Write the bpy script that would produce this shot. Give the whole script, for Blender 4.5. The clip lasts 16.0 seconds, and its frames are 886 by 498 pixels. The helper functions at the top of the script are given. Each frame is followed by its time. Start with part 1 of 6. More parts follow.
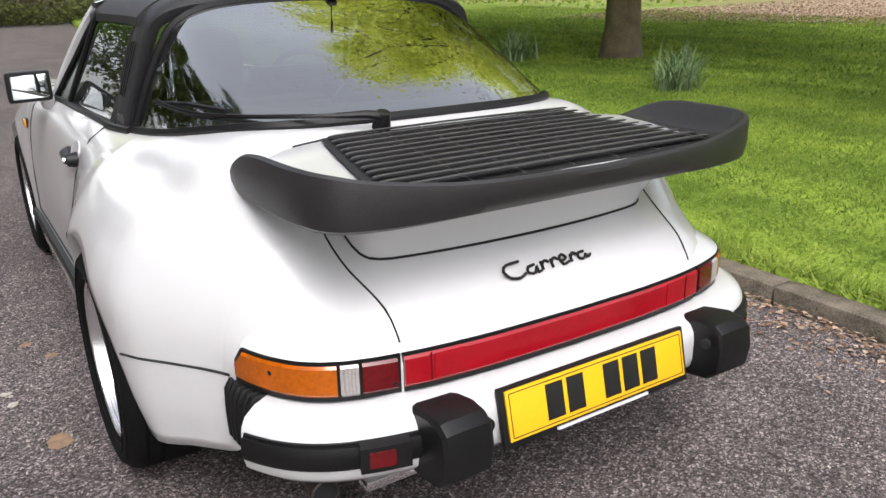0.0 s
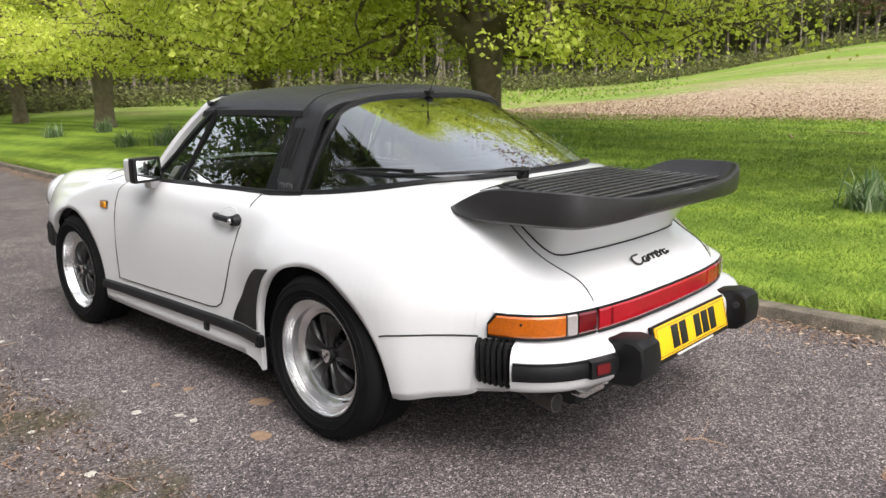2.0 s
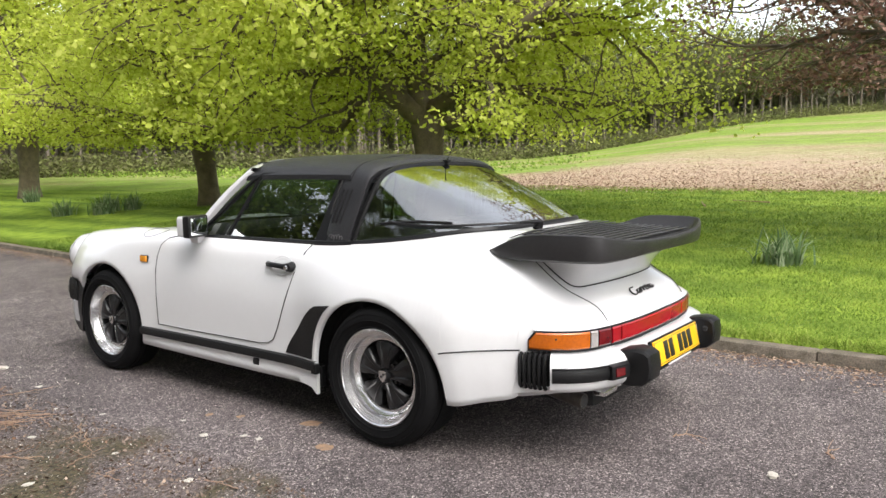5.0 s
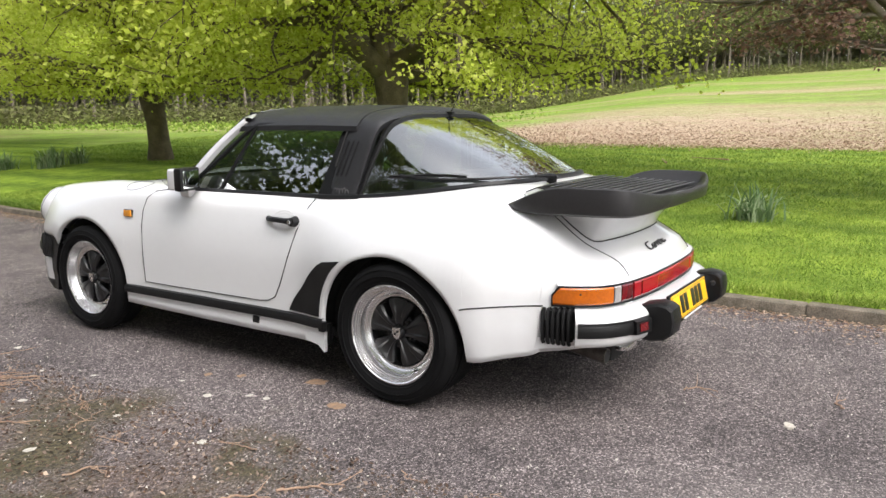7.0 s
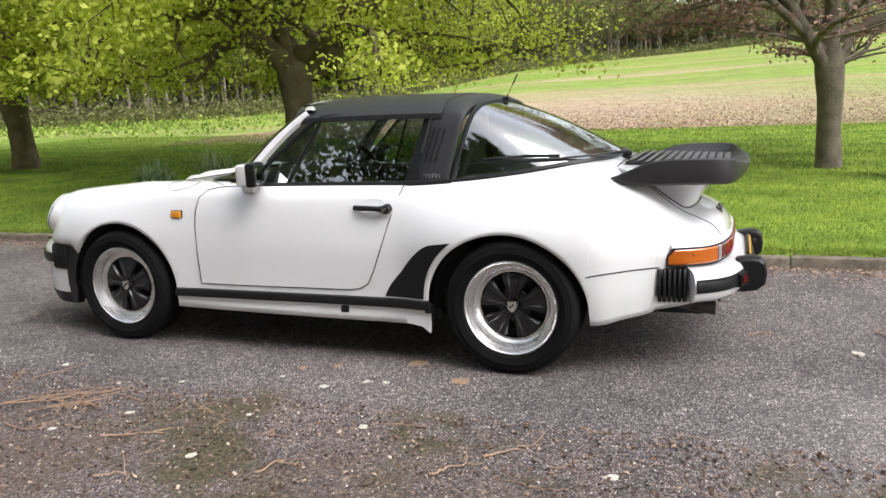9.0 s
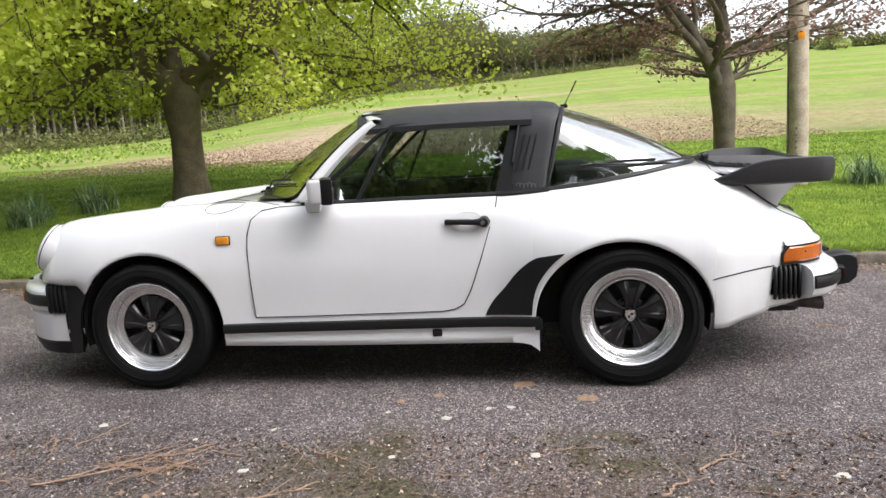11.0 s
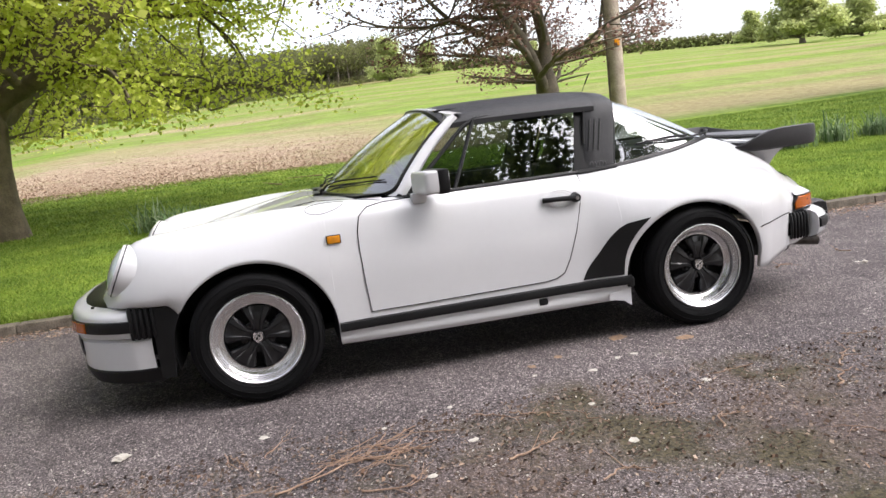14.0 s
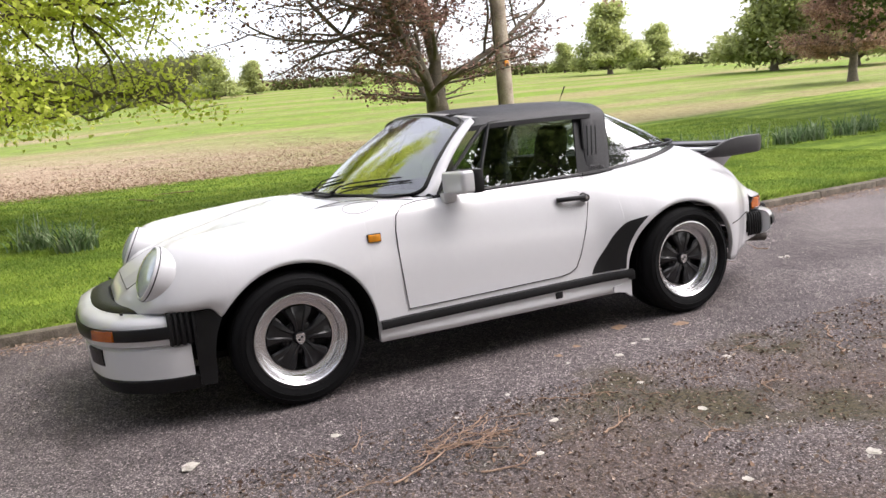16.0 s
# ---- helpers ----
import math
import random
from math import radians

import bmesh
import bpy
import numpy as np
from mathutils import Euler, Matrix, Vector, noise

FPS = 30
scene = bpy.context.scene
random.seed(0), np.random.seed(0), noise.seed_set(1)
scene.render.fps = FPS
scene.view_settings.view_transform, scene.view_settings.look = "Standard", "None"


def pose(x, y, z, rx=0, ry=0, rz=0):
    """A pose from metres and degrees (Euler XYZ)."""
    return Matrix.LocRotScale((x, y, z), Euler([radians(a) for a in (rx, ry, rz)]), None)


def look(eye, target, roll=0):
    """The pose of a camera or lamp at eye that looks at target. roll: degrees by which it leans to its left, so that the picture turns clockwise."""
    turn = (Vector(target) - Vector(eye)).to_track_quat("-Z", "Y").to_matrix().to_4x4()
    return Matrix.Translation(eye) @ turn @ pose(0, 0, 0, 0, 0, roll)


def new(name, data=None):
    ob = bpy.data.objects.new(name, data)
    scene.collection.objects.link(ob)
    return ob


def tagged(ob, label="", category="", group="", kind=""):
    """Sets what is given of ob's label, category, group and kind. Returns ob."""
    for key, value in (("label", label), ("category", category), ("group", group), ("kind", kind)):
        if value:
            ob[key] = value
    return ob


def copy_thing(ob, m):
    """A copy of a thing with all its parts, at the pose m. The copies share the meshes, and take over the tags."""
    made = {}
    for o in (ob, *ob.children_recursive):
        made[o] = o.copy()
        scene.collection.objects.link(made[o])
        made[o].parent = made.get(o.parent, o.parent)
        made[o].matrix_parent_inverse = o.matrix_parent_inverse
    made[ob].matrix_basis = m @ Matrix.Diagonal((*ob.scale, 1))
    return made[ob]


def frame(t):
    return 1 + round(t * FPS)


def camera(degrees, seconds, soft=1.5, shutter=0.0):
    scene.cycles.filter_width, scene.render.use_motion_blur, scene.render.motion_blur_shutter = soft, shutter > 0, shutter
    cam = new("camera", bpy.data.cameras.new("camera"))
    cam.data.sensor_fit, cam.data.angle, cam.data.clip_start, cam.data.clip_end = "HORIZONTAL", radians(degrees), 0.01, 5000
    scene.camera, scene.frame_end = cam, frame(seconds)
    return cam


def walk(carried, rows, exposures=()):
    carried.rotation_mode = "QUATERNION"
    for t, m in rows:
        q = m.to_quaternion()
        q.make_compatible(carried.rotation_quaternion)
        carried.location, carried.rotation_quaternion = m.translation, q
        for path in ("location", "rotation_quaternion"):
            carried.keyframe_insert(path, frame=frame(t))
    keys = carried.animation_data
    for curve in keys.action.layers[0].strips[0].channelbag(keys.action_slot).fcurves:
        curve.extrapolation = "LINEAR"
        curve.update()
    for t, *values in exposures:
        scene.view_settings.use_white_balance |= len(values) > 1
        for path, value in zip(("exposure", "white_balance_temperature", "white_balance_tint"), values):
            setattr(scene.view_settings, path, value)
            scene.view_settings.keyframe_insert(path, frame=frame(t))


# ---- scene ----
cam = camera(59.6, 16.0)
PATH = [
    (0, (-1.108, -2.121, 1.252), (-0.084, -0.522, 0.62), -1.1),
    (0.5, (-1.419, -2.153, 1.254), (-0.286, -0.614, 0.662), 0.6),
    (1, (-1.746, -2.179, 1.266), (-0.516, -0.692, 0.739), 0.4),
    (1.5, (-2.116, -2.124, 1.247), (-0.774, -0.713, 0.788), -0.7),
    (2, (-2.485, -2.189, 1.254), (-1.065, -0.838, 0.858), -1.3),
    (2.5, (-2.792, -2.246, 1.271), (-1.309, -0.95, 0.926), -1.8),
    (3, (-3.078, -2.21, 1.247), (-1.551, -0.954, 0.946), -2.2),
    (3.5, (-3.26, -2.207, 1.243), (-1.703, -0.977, 0.986), -2.3),
    (4, (-3.299, -2.228, 1.244), (-1.73, -1.007, 1.024), -2.1),
    (4.2, (-3.306, -2.237, 1.241), (-1.735, -1.017, 1.036), -1.9),
    (6.3, (-3.361, -2.155, 1.246), (-1.743, -1.016, 0.954), -0.0),
    (6.5, (-3.377, -2.119, 1.246), (-1.752, -0.994, 0.943), -0.1),
    (7, (-3.426, -1.935, 1.225), (-1.772, -0.861, 0.894), -0.4),
    (7.5, (-3.545, -1.683, 1.238), (-1.849, -0.681, 0.894), -0.8),
    (8, (-3.805, -1.452, 1.229), (-2.06, -0.543, 0.869), -1.5),
    (8.2, (-3.895, -1.37, 1.238), (-2.132, -0.5, 0.873), -1.8),
    (10.3, (-4.225, -0.129, 1.168), (-2.299, 0.307, 0.851), -3.1),
    (10.5, (-4.225, -0.003, 1.166), (-2.29, 0.389, 0.851), -3.2),
    (11, (-4.217, 0.33, 1.181), (-2.261, 0.609, 0.872), -3.6),
    (11.5, (-4.291, 0.663, 1.189), (-2.322, 0.821, 0.88), -4.1),
    (12, (-4.376, 0.947, 1.207), (-2.401, 0.992, 0.9), -4.7),
    (12.5, (-4.364, 1.217, 1.178), (-2.389, 1.153, 0.872), -5.2),
    (13, (-4.378, 1.49, 1.195), (-2.408, 1.324, 0.889), -5.9),
    (13.5, (-4.441, 1.834, 1.198), (-2.486, 1.553, 0.885), -6.3),
    (14, (-4.437, 2.083, 1.199), (-2.503, 1.69, 0.88), -6.9),
    (14.5, (-4.362, 2.363, 1.185), (-2.455, 1.85, 0.867), -7.2),
    (15, (-4.335, 2.61, 1.208), (-2.461, 1.986, 0.889), -7.0),
    (15.5, (-4.321, 2.893, 1.222), (-2.486, 2.162, 0.907), -6.5),
    (16, (-4.242, 3.087, 1.215), (-2.446, 2.265, 0.901), -6.0),
]
EXPOSURES = ((0, -0.24, 6400, 12), (1, -0.14, 6400, 11), (2.5, 0.04, 6500, 10), (4, 0.10, 6500, 10), (8, 0.10, 6450, 10), (11, 0.08, 6350, 11), (13, 0.05, 6350, 13), (16, 0.02, 6450, 16))
walk(cam, [(t, look(eye, target, roll)) for t, eye, target, roll in PATH], EXPOSURES)

# ---- light: bright, hazy spring sky ----
SUN_EL, SUN_AZ = 52.0, 206.0
world = bpy.data.worlds.new("sky")
scene.world = world
world.use_nodes = True
wn = world.node_tree
bg = wn.nodes["Background"]
sky = wn.nodes.new("ShaderNodeTexSky")
sky.sky_type, sky.sun_disc = "NISHITA", False
sky.sun_elevation, sky.sun_rotation = radians(SUN_EL), radians(SUN_AZ)
sky.air_density, sky.dust_density, sky.ozone_density = 1.0, 4.0, 1.0
haze = wn.nodes.new("ShaderNodeHueSaturation")
haze.inputs["Saturation"].default_value = 0.30
wn.links.new(sky.outputs[0], haze.inputs["Color"])
wn.links.new(haze.outputs[0], bg.inputs[0])
bg.inputs[1].default_value = 0.44
sun = new("sun", bpy.data.lights.new("sun", "SUN"))
sun.data.energy, sun.data.angle, sun.data.color = 1.2, radians(50), (1.0, 0.965, 0.92)
sun_dir = Vector((math.sin(radians(SUN_AZ)) * math.cos(radians(SUN_EL)), math.cos(radians(SUN_AZ)) * math.cos(radians(SUN_EL)), math.sin(radians(SUN_EL))))
sun.matrix_world = look(sun_dir * 40, (0, 0, 0))


# ---- materials ----
def mat(name, color, rough=0.5, metal=0.0, coat=0.0, vary=0.0, scale=5.0, bump=0.0, bump_scale=60.0, color2=None, spec=0.5, detail=4.0):
    """A surface with colour variation at two scales and fine relief."""
    m = bpy.data.materials.new(name)
    m.use_nodes = True
    nt = m.node_tree
    b = nt.nodes["Principled BSDF"]
    b.inputs["Base Color"].default_value = (*color, 1)
    b.inputs["Roughness"].default_value = rough
    b.inputs["Metallic"].default_value = metal
    b.inputs["Coat Weight"].default_value = coat
    b.inputs["Coat Roughness"].default_value = 0.03
    b.inputs["Specular IOR Level"].default_value = spec
    tc = nt.nodes.new("ShaderNodeTexCoord")
    if vary > 0 or color2:
        n1 = nt.nodes.new("ShaderNodeTexNoise")
        n1.inputs["Scale"].default_value, n1.inputs["Detail"].default_value = scale, detail
        n2 = nt.nodes.new("ShaderNodeTexNoise")
        n2.inputs["Scale"].default_value, n2.inputs["Detail"].default_value = scale * 14, 2
        nt.links.new(tc.outputs["Object"], n1.inputs["Vector"])
        nt.links.new(tc.outputs["Object"], n2.inputs["Vector"])
        mx = nt.nodes.new("ShaderNodeMath")
        mx.operation = "MULTIPLY_ADD"
        mx.inputs[1].default_value = 0.45
        nt.links.new(n2.outputs[0], mx.inputs[0])
        sc = nt.nodes.new("ShaderNodeMath")
        sc.operation = "MULTIPLY"
        sc.inputs[1].default_value = 0.55
        nt.links.new(n1.outputs[0], sc.inputs[0])
        nt.links.new(sc.outputs[0], mx.inputs[2])
        ramp = nt.nodes.new("ShaderNodeValToRGB")
        c2 = color2 or tuple(c * (1 - vary) for c in color)
        ramp.color_ramp.elements[0].position, ramp.color_ramp.elements[0].color = 0.36, (*c2, 1)
        ramp.color_ramp.elements[1].position, ramp.color_ramp.elements[1].color = 0.62, (*color, 1)
        nt.links.new(mx.outputs[0], ramp.inputs[0])
        nt.links.new(ramp.outputs[0], b.inputs["Base Color"])
    if bump > 0:
        n3 = nt.nodes.new("ShaderNodeTexNoise")
        n3.inputs["Scale"].default_value, n3.inputs["Detail"].default_value = bump_scale, 3
        nt.links.new(tc.outputs["Object"], n3.inputs["Vector"])
        bp = nt.nodes.new("ShaderNodeBump")
        bp.inputs["Strength"].default_value, bp.inputs["Distance"].default_value = bump, 0.01
        nt.links.new(n3.outputs[0], bp.inputs["Height"])
        nt.links.new(bp.outputs[0], b.inputs["Normal"])
    return m


def leaf_mat(name, c1, c2, c3, glow=0.35):
    """Thin leaves: diffuse and translucent, each leaf of its own tint."""
    m = bpy.data.materials.new(name)
    m.use_nodes = True
    nt = m.node_tree
    nt.nodes.clear()
    out = nt.nodes.new("ShaderNodeOutputMaterial")
    geo = nt.nodes.new("ShaderNodeNewGeometry")
    ramp = nt.nodes.new("ShaderNodeValToRGB")
    e = ramp.color_ramp.elements
    e[0].color, e[1].color = (*c1, 1), (*c3, 1)
    mid = e.new(0.5)
    mid.color = (*c2, 1)
    nt.links.new(geo.outputs["Random Per Island"], ramp.inputs[0])
    d, t, mix = nt.nodes.new("ShaderNodeBsdfDiffuse"), nt.nodes.new("ShaderNodeBsdfTranslucent"), nt.nodes.new("ShaderNodeMixShader")
    mix.inputs[0].default_value = glow
    nt.links.new(ramp.outputs[0], d.inputs[0])
    nt.links.new(ramp.outputs[0], t.inputs[0])
    nt.links.new(d.outputs[0], mix.inputs[1])
    nt.links.new(t.outputs[0], mix.inputs[2])
    nt.links.new(mix.outputs[0], out.inputs[0])
    return m


def glass_mat(name, tint, strength, most):
    """Thin tinted pane: a clear see-through layer with mirror gloss by angle."""
    m = bpy.data.materials.new(name)
    m.use_nodes = True
    nt = m.node_tree
    nt.nodes.clear()
    out = nt.nodes.new("ShaderNodeOutputMaterial")
    fr = nt.nodes.new("ShaderNodeFresnel")
    fr.inputs[0].default_value = 1.6
    tr, gl, mix = nt.nodes.new("ShaderNodeBsdfTransparent"), nt.nodes.new("ShaderNodeBsdfGlossy"), nt.nodes.new("ShaderNodeMixShader")
    tr.inputs[0].default_value = (*tint, 1)
    gl.inputs[0].default_value, gl.inputs[1].default_value = (1, 1, 1, 1), 0.015
    gain = nt.nodes.new("ShaderNodeMath")
    gain.operation, gain.inputs[1].default_value, gain.use_clamp = "MULTIPLY", strength, True
    nt.links.new(fr.outputs[0], gain.inputs[0])
    top = nt.nodes.new("ShaderNodeMath")
    top.operation, top.inputs[1].default_value = "MINIMUM", most
    nt.links.new(gain.outputs[0], top.inputs[0])
    nt.links.new(top.outputs[0], mix.inputs[0])
    nt.links.new(tr.outputs[0], mix.inputs[1])
    nt.links.new(gl.outputs[0], mix.inputs[2])
    nt.links.new(mix.outputs[0], out.inputs[0])
    return m


PAINT = mat("white_paint", (0.63, 0.63, 0.638), 0.32, coat=1.0, vary=0.02, scale=2.0)
VINYL = mat("black_vinyl", (0.02, 0.02, 0.022), 0.5, spec=0.4, vary=0.25, scale=9, bump=0.25, bump_scale=420)
RUBBER = mat("black_rubber", (0.009, 0.009, 0.0095), 0.42, spec=0.28, vary=0.3, scale=8, bump=0.1, bump_scale=200)
WINGBLACK = mat("wing_polyurethane", (0.026, 0.025, 0.026), 0.42, spec=0.45, vary=0.2, scale=6, bump=0.12, bump_scale=350)
WINGSLAT = mat("slat_polyurethane", (0.075, 0.073, 0.076), 0.42, spec=0.45, vary=0.2, scale=6)
TYRE = mat("tyre_rubber", (0.006, 0.006, 0.0065), 0.72, spec=0.14, vary=0.3, scale=12, bump=0.15, bump_scale=160)
DARK = mat("dark_underside", (0.008, 0.008, 0.008), 0.9)
GAP = mat("shut_line", (0.012, 0.012, 0.012), 0.8)
RIM = mat("polished_alloy", (0.74, 0.74, 0.75), 0.27, metal=0.92, vary=0.08, scale=20)
SPOKE = mat("satin_black_alloy", (0.012, 0.012, 0.013), 0.3, vary=0.2, scale=20)
CHROME = mat("chrome", (0.8, 0.8, 0.8), 0.08, metal=1.0)
STEEL = mat("exhaust_steel", (0.12, 0.105, 0.095), 0.45, metal=0.9, vary=0.5, scale=15)
AMBER = mat("amber_lens", (0.44, 0.10, 0.003), 0.16, coat=0.5, vary=0.35, scale=8)
MARKER = mat("marker_lens", (0.80, 0.30, 0.008), 0.12, coat=1.0, vary=0.3, scale=40)
RED = mat("red_lens", (0.32, 0.004, 0.010), 0.20, coat=0.35, vary=0.15, scale=6)
REDDARK = mat("dark_red_lens", (0.12, 0.003, 0.005), 0.18, coat=0.4, vary=0.3, scale=12)
CLEAR = mat("clear_lens", (0.38, 0.35, 0.34), 0.15, coat=1.0, vary=0.25, scale=60)
LAMP = mat("headlamp_glass", (0.62, 0.68, 0.70), 0.08, metal=0.35, coat=1.0, vary=0.2, scale=30)
YELLOW = mat("plate_yellow", (0.85, 0.46, 0.01), 0.35, vary=0.05, scale=10)
INK = mat("black_lettering", (0.012, 0.012, 0.012), 0.35)
PRINT = mat("white_print", (0.6, 0.6, 0.6), 0.5)
LEATHER = mat("black_leather", (0.009, 0.009, 0.0095), 0.5, vary=0.3, scale=8, bump=0.15, bump_scale=200)
CARPET = mat("dark_carpet", (0.018, 0.018, 0.019), 0.9, vary=0.3, scale=40)
GLASS = glass_mat("tinted_glass", (0.46, 0.54, 0.50), 4.4, 0.45)
REARGLASS = glass_mat("rear_tinted_glass", (0.56, 0.64, 0.60), 4.3, 0.55)
SCREENGLASS = glass_mat("screen_glass", (0.60, 0.68, 0.63), 5.0, 0.60)
MIRROR = mat("mirror_glass", (0.75, 0.78, 0.78), 0.02, metal=1.0)
BARK = mat("bark", (0.17, 0.135, 0.085), 0.9, scale=6, color2=(0.07, 0.058, 0.038), bump=0.9, bump_scale=25)
BARKDARK = mat("dark_bark", (0.20, 0.165, 0.125), 0.9, scale=6, color2=(0.085, 0.07, 0.055), bump=0.8, bump_scale=25)
POLEWOOD = mat("weathered_pole", (0.50, 0.42, 0.33), 0.85, scale=5, color2=(0.24, 0.195, 0.15), bump=0.6, bump_scale=30)
TWIG = mat("dry_twig", (0.38, 0.26, 0.18), 0.85, scale=12, color2=(0.18, 0.105, 0.07))
STONE = mat("kerb_stone", (0.20, 0.165, 0.13), 0.9, scale=9, color2=(0.06, 0.054, 0.036), bump=0.7, bump_scale=45)
PALE = mat("pale_stone_chip", (0.55, 0.52, 0.46), 0.85, scale=20, color2=(0.35, 0.32, 0.27))
DEADLEAF = leaf_mat("dead_leaves", (0.16, 0.095, 0.065), (0.31, 0.215, 0.15), (0.52, 0.41, 0.32), 0.1)
LIME = leaf_mat("spring_leaves", (0.45, 0.52, 0.07), (0.63, 0.70, 0.12), (0.78, 0.81, 0.23), 0.58)
# distance haze is mixed into this pale green of the skyline trees
GREEN = leaf_mat("hazed_green_leaves", (0.36, 0.40, 0.17), (0.48, 0.52, 0.22), (0.60, 0.63, 0.30), 0.6)
COPPER = leaf_mat("copper_leaves", (0.15, 0.080, 0.068), (0.28, 0.165, 0.14), (0.45, 0.30, 0.25), 0.4)
# leaf green darkened as if in shade, for trees seen only in the glass
SHADELEAF = leaf_mat("shaded_leaves", (0.05, 0.07, 0.02), (0.09, 0.12, 0.03), (0.15, 0.18, 0.05), 0.3)
BROWNLEAF = leaf_mat("brown_leaves", (0.28, 0.17, 0.12), (0.38, 0.25, 0.18), (0.48, 0.34, 0.25), 0.35)
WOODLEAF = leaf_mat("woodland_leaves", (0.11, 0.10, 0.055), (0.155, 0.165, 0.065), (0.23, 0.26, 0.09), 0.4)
# paler and greyer than the wood's edge, with haze put into the colour
FARLEAF = leaf_mat("hazed_woodland_leaves", (0.17, 0.16, 0.12), (0.23, 0.23, 0.15), (0.30, 0.31, 0.19), 0.4)
BLADE = leaf_mat("grass_blades", (0.13, 0.205, 0.034), (0.225, 0.33, 0.058), (0.37, 0.45, 0.13), 0.35)
bt = BLADE.node_tree
patch_co, patch_tex, patch_ramp, patch_mul = [bt.nodes.new(k) for k in ("ShaderNodeTexCoord", "ShaderNodeTexNoise", "ShaderNodeValToRGB", "ShaderNodeMix")]
patch_tex.inputs["Scale"].default_value, patch_tex.inputs["Detail"].default_value = 1.7, 5
patch_ramp.color_ramp.elements[0].position, patch_ramp.color_ramp.elements[0].color = 0.36, (0.66, 0.72, 0.72, 1)
patch_ramp.color_ramp.elements[1].position, patch_ramp.color_ramp.elements[1].color = 0.62, (1.12, 1.06, 1.0, 1)
patch_mul.data_type, patch_mul.blend_type = "RGBA", "MULTIPLY"
patch_mul.inputs[0].default_value = 1.0
bt.links.new(patch_co.outputs["Object"], patch_tex.inputs["Vector"])
bt.links.new(patch_tex.outputs[0], patch_ramp.inputs[0])
bt.links.new([n for n in bt.nodes if n.type == "VALTORGB" and n != patch_ramp][0].outputs[0], patch_mul.inputs[6])
bt.links.new(patch_ramp.outputs[0], patch_mul.inputs[7])
for n in [n for n in bt.nodes if n.type in ("BSDF_DIFFUSE", "BSDF_TRANSLUCENT")]:
    bt.links.new(patch_mul.outputs[2], n.inputs[0])
SOILBITS = leaf_mat("soil_crumbs", (0.055, 0.036, 0.028), (0.13, 0.092, 0.070), (0.28, 0.22, 0.18), 0.05)
DAFFLEAF = leaf_mat("daffodil_leaves", (0.10, 0.17, 0.07), (0.20, 0.28, 0.14), (0.36, 0.42, 0.27), 0.3)


# ---- mesh helpers ----
def mesh_object(name, verts, faces, material, parent=None, smooth=True, label="", angle=None):
    me = bpy.data.meshes.new(name)
    me.from_pydata([tuple(v) for v in verts], [], [tuple(f) for f in faces])
    me.update()
    for m in material if isinstance(material, (list, tuple)) else [material]:
        me.materials.append(m)
    if smooth:
        me.polygons.foreach_set("use_smooth", [True] * len(me.polygons))
        if angle:
            me.set_sharp_from_angle(angle=radians(angle))
    ob = new(name, me)
    ob.parent = parent
    if label:
        ob["label"] = label
    return ob


def part(name, bm, material, parent, label="", smooth=True, angle=35):
    """Links a bmesh as one mesh object under a thing or a part."""
    bmesh.ops.recalc_face_normals(bm, faces=bm.faces)
    me = bpy.data.meshes.new(name)
    bm.to_mesh(me)
    bm.free()
    me.materials.append(material)
    if smooth:
        me.polygons.foreach_set("use_smooth", [True] * len(me.polygons))
        me.set_sharp_from_angle(angle=radians(angle))
    ob = new(name, me)
    ob.parent = parent
    if label:
        ob["label"] = label
    return ob


def thing(name, place, label, category, group=""):
    ob = new(name)
    ob.empty_display_size = 0.2
    ob.location = place
    return tagged(ob, label, category, group)


def grid_faces(nu, nv, wrap_v=False, base=0):
    f = []
    for i in range(nu - 1):
        for j in range(nv if wrap_v else nv - 1):
            k = (j + 1) % nv
            f.append((base + i * nv + j, base + i * nv + k, base + (i + 1) * nv + k, base + (i + 1) * nv + j))
    return f


def bm_from(verts, faces):
    bm = bmesh.new()
    vs = [bm.verts.new(v) for v in verts]
    for f in faces:
        try:
            bm.faces.new([vs[i] for i in f])
        except ValueError:
            pass
    return bm


def bm_sheet(rows, thick=0.0, direction=(0, 0, 1)):
    """A sheet through rows of points, given thickness against the direction."""
    nu, nv = len(rows), len(rows[0])
    verts = [Vector(p) for r in rows for p in r]
    faces = grid_faces(nu, nv)
    if thick:
        d = Vector(direction) * thick
        n = len(verts)
        verts += [v - d for v in verts[:n]]
        faces += [tuple(reversed([i + n for i in f])) for f in grid_faces(nu, nv)]
        edge = [j for j in range(nv)] + [i * nv + nv - 1 for i in range(1, nu)] + [(nu - 1) * nv + j for j in range(nv - 2, -1, -1)] + [i * nv for i in range(nu - 2, 0, -1)]
        for a, b in zip(edge, edge[1:] + edge[:1]):
            faces.append((a, b, b + n, a + n))
    return bm_from(verts, faces)


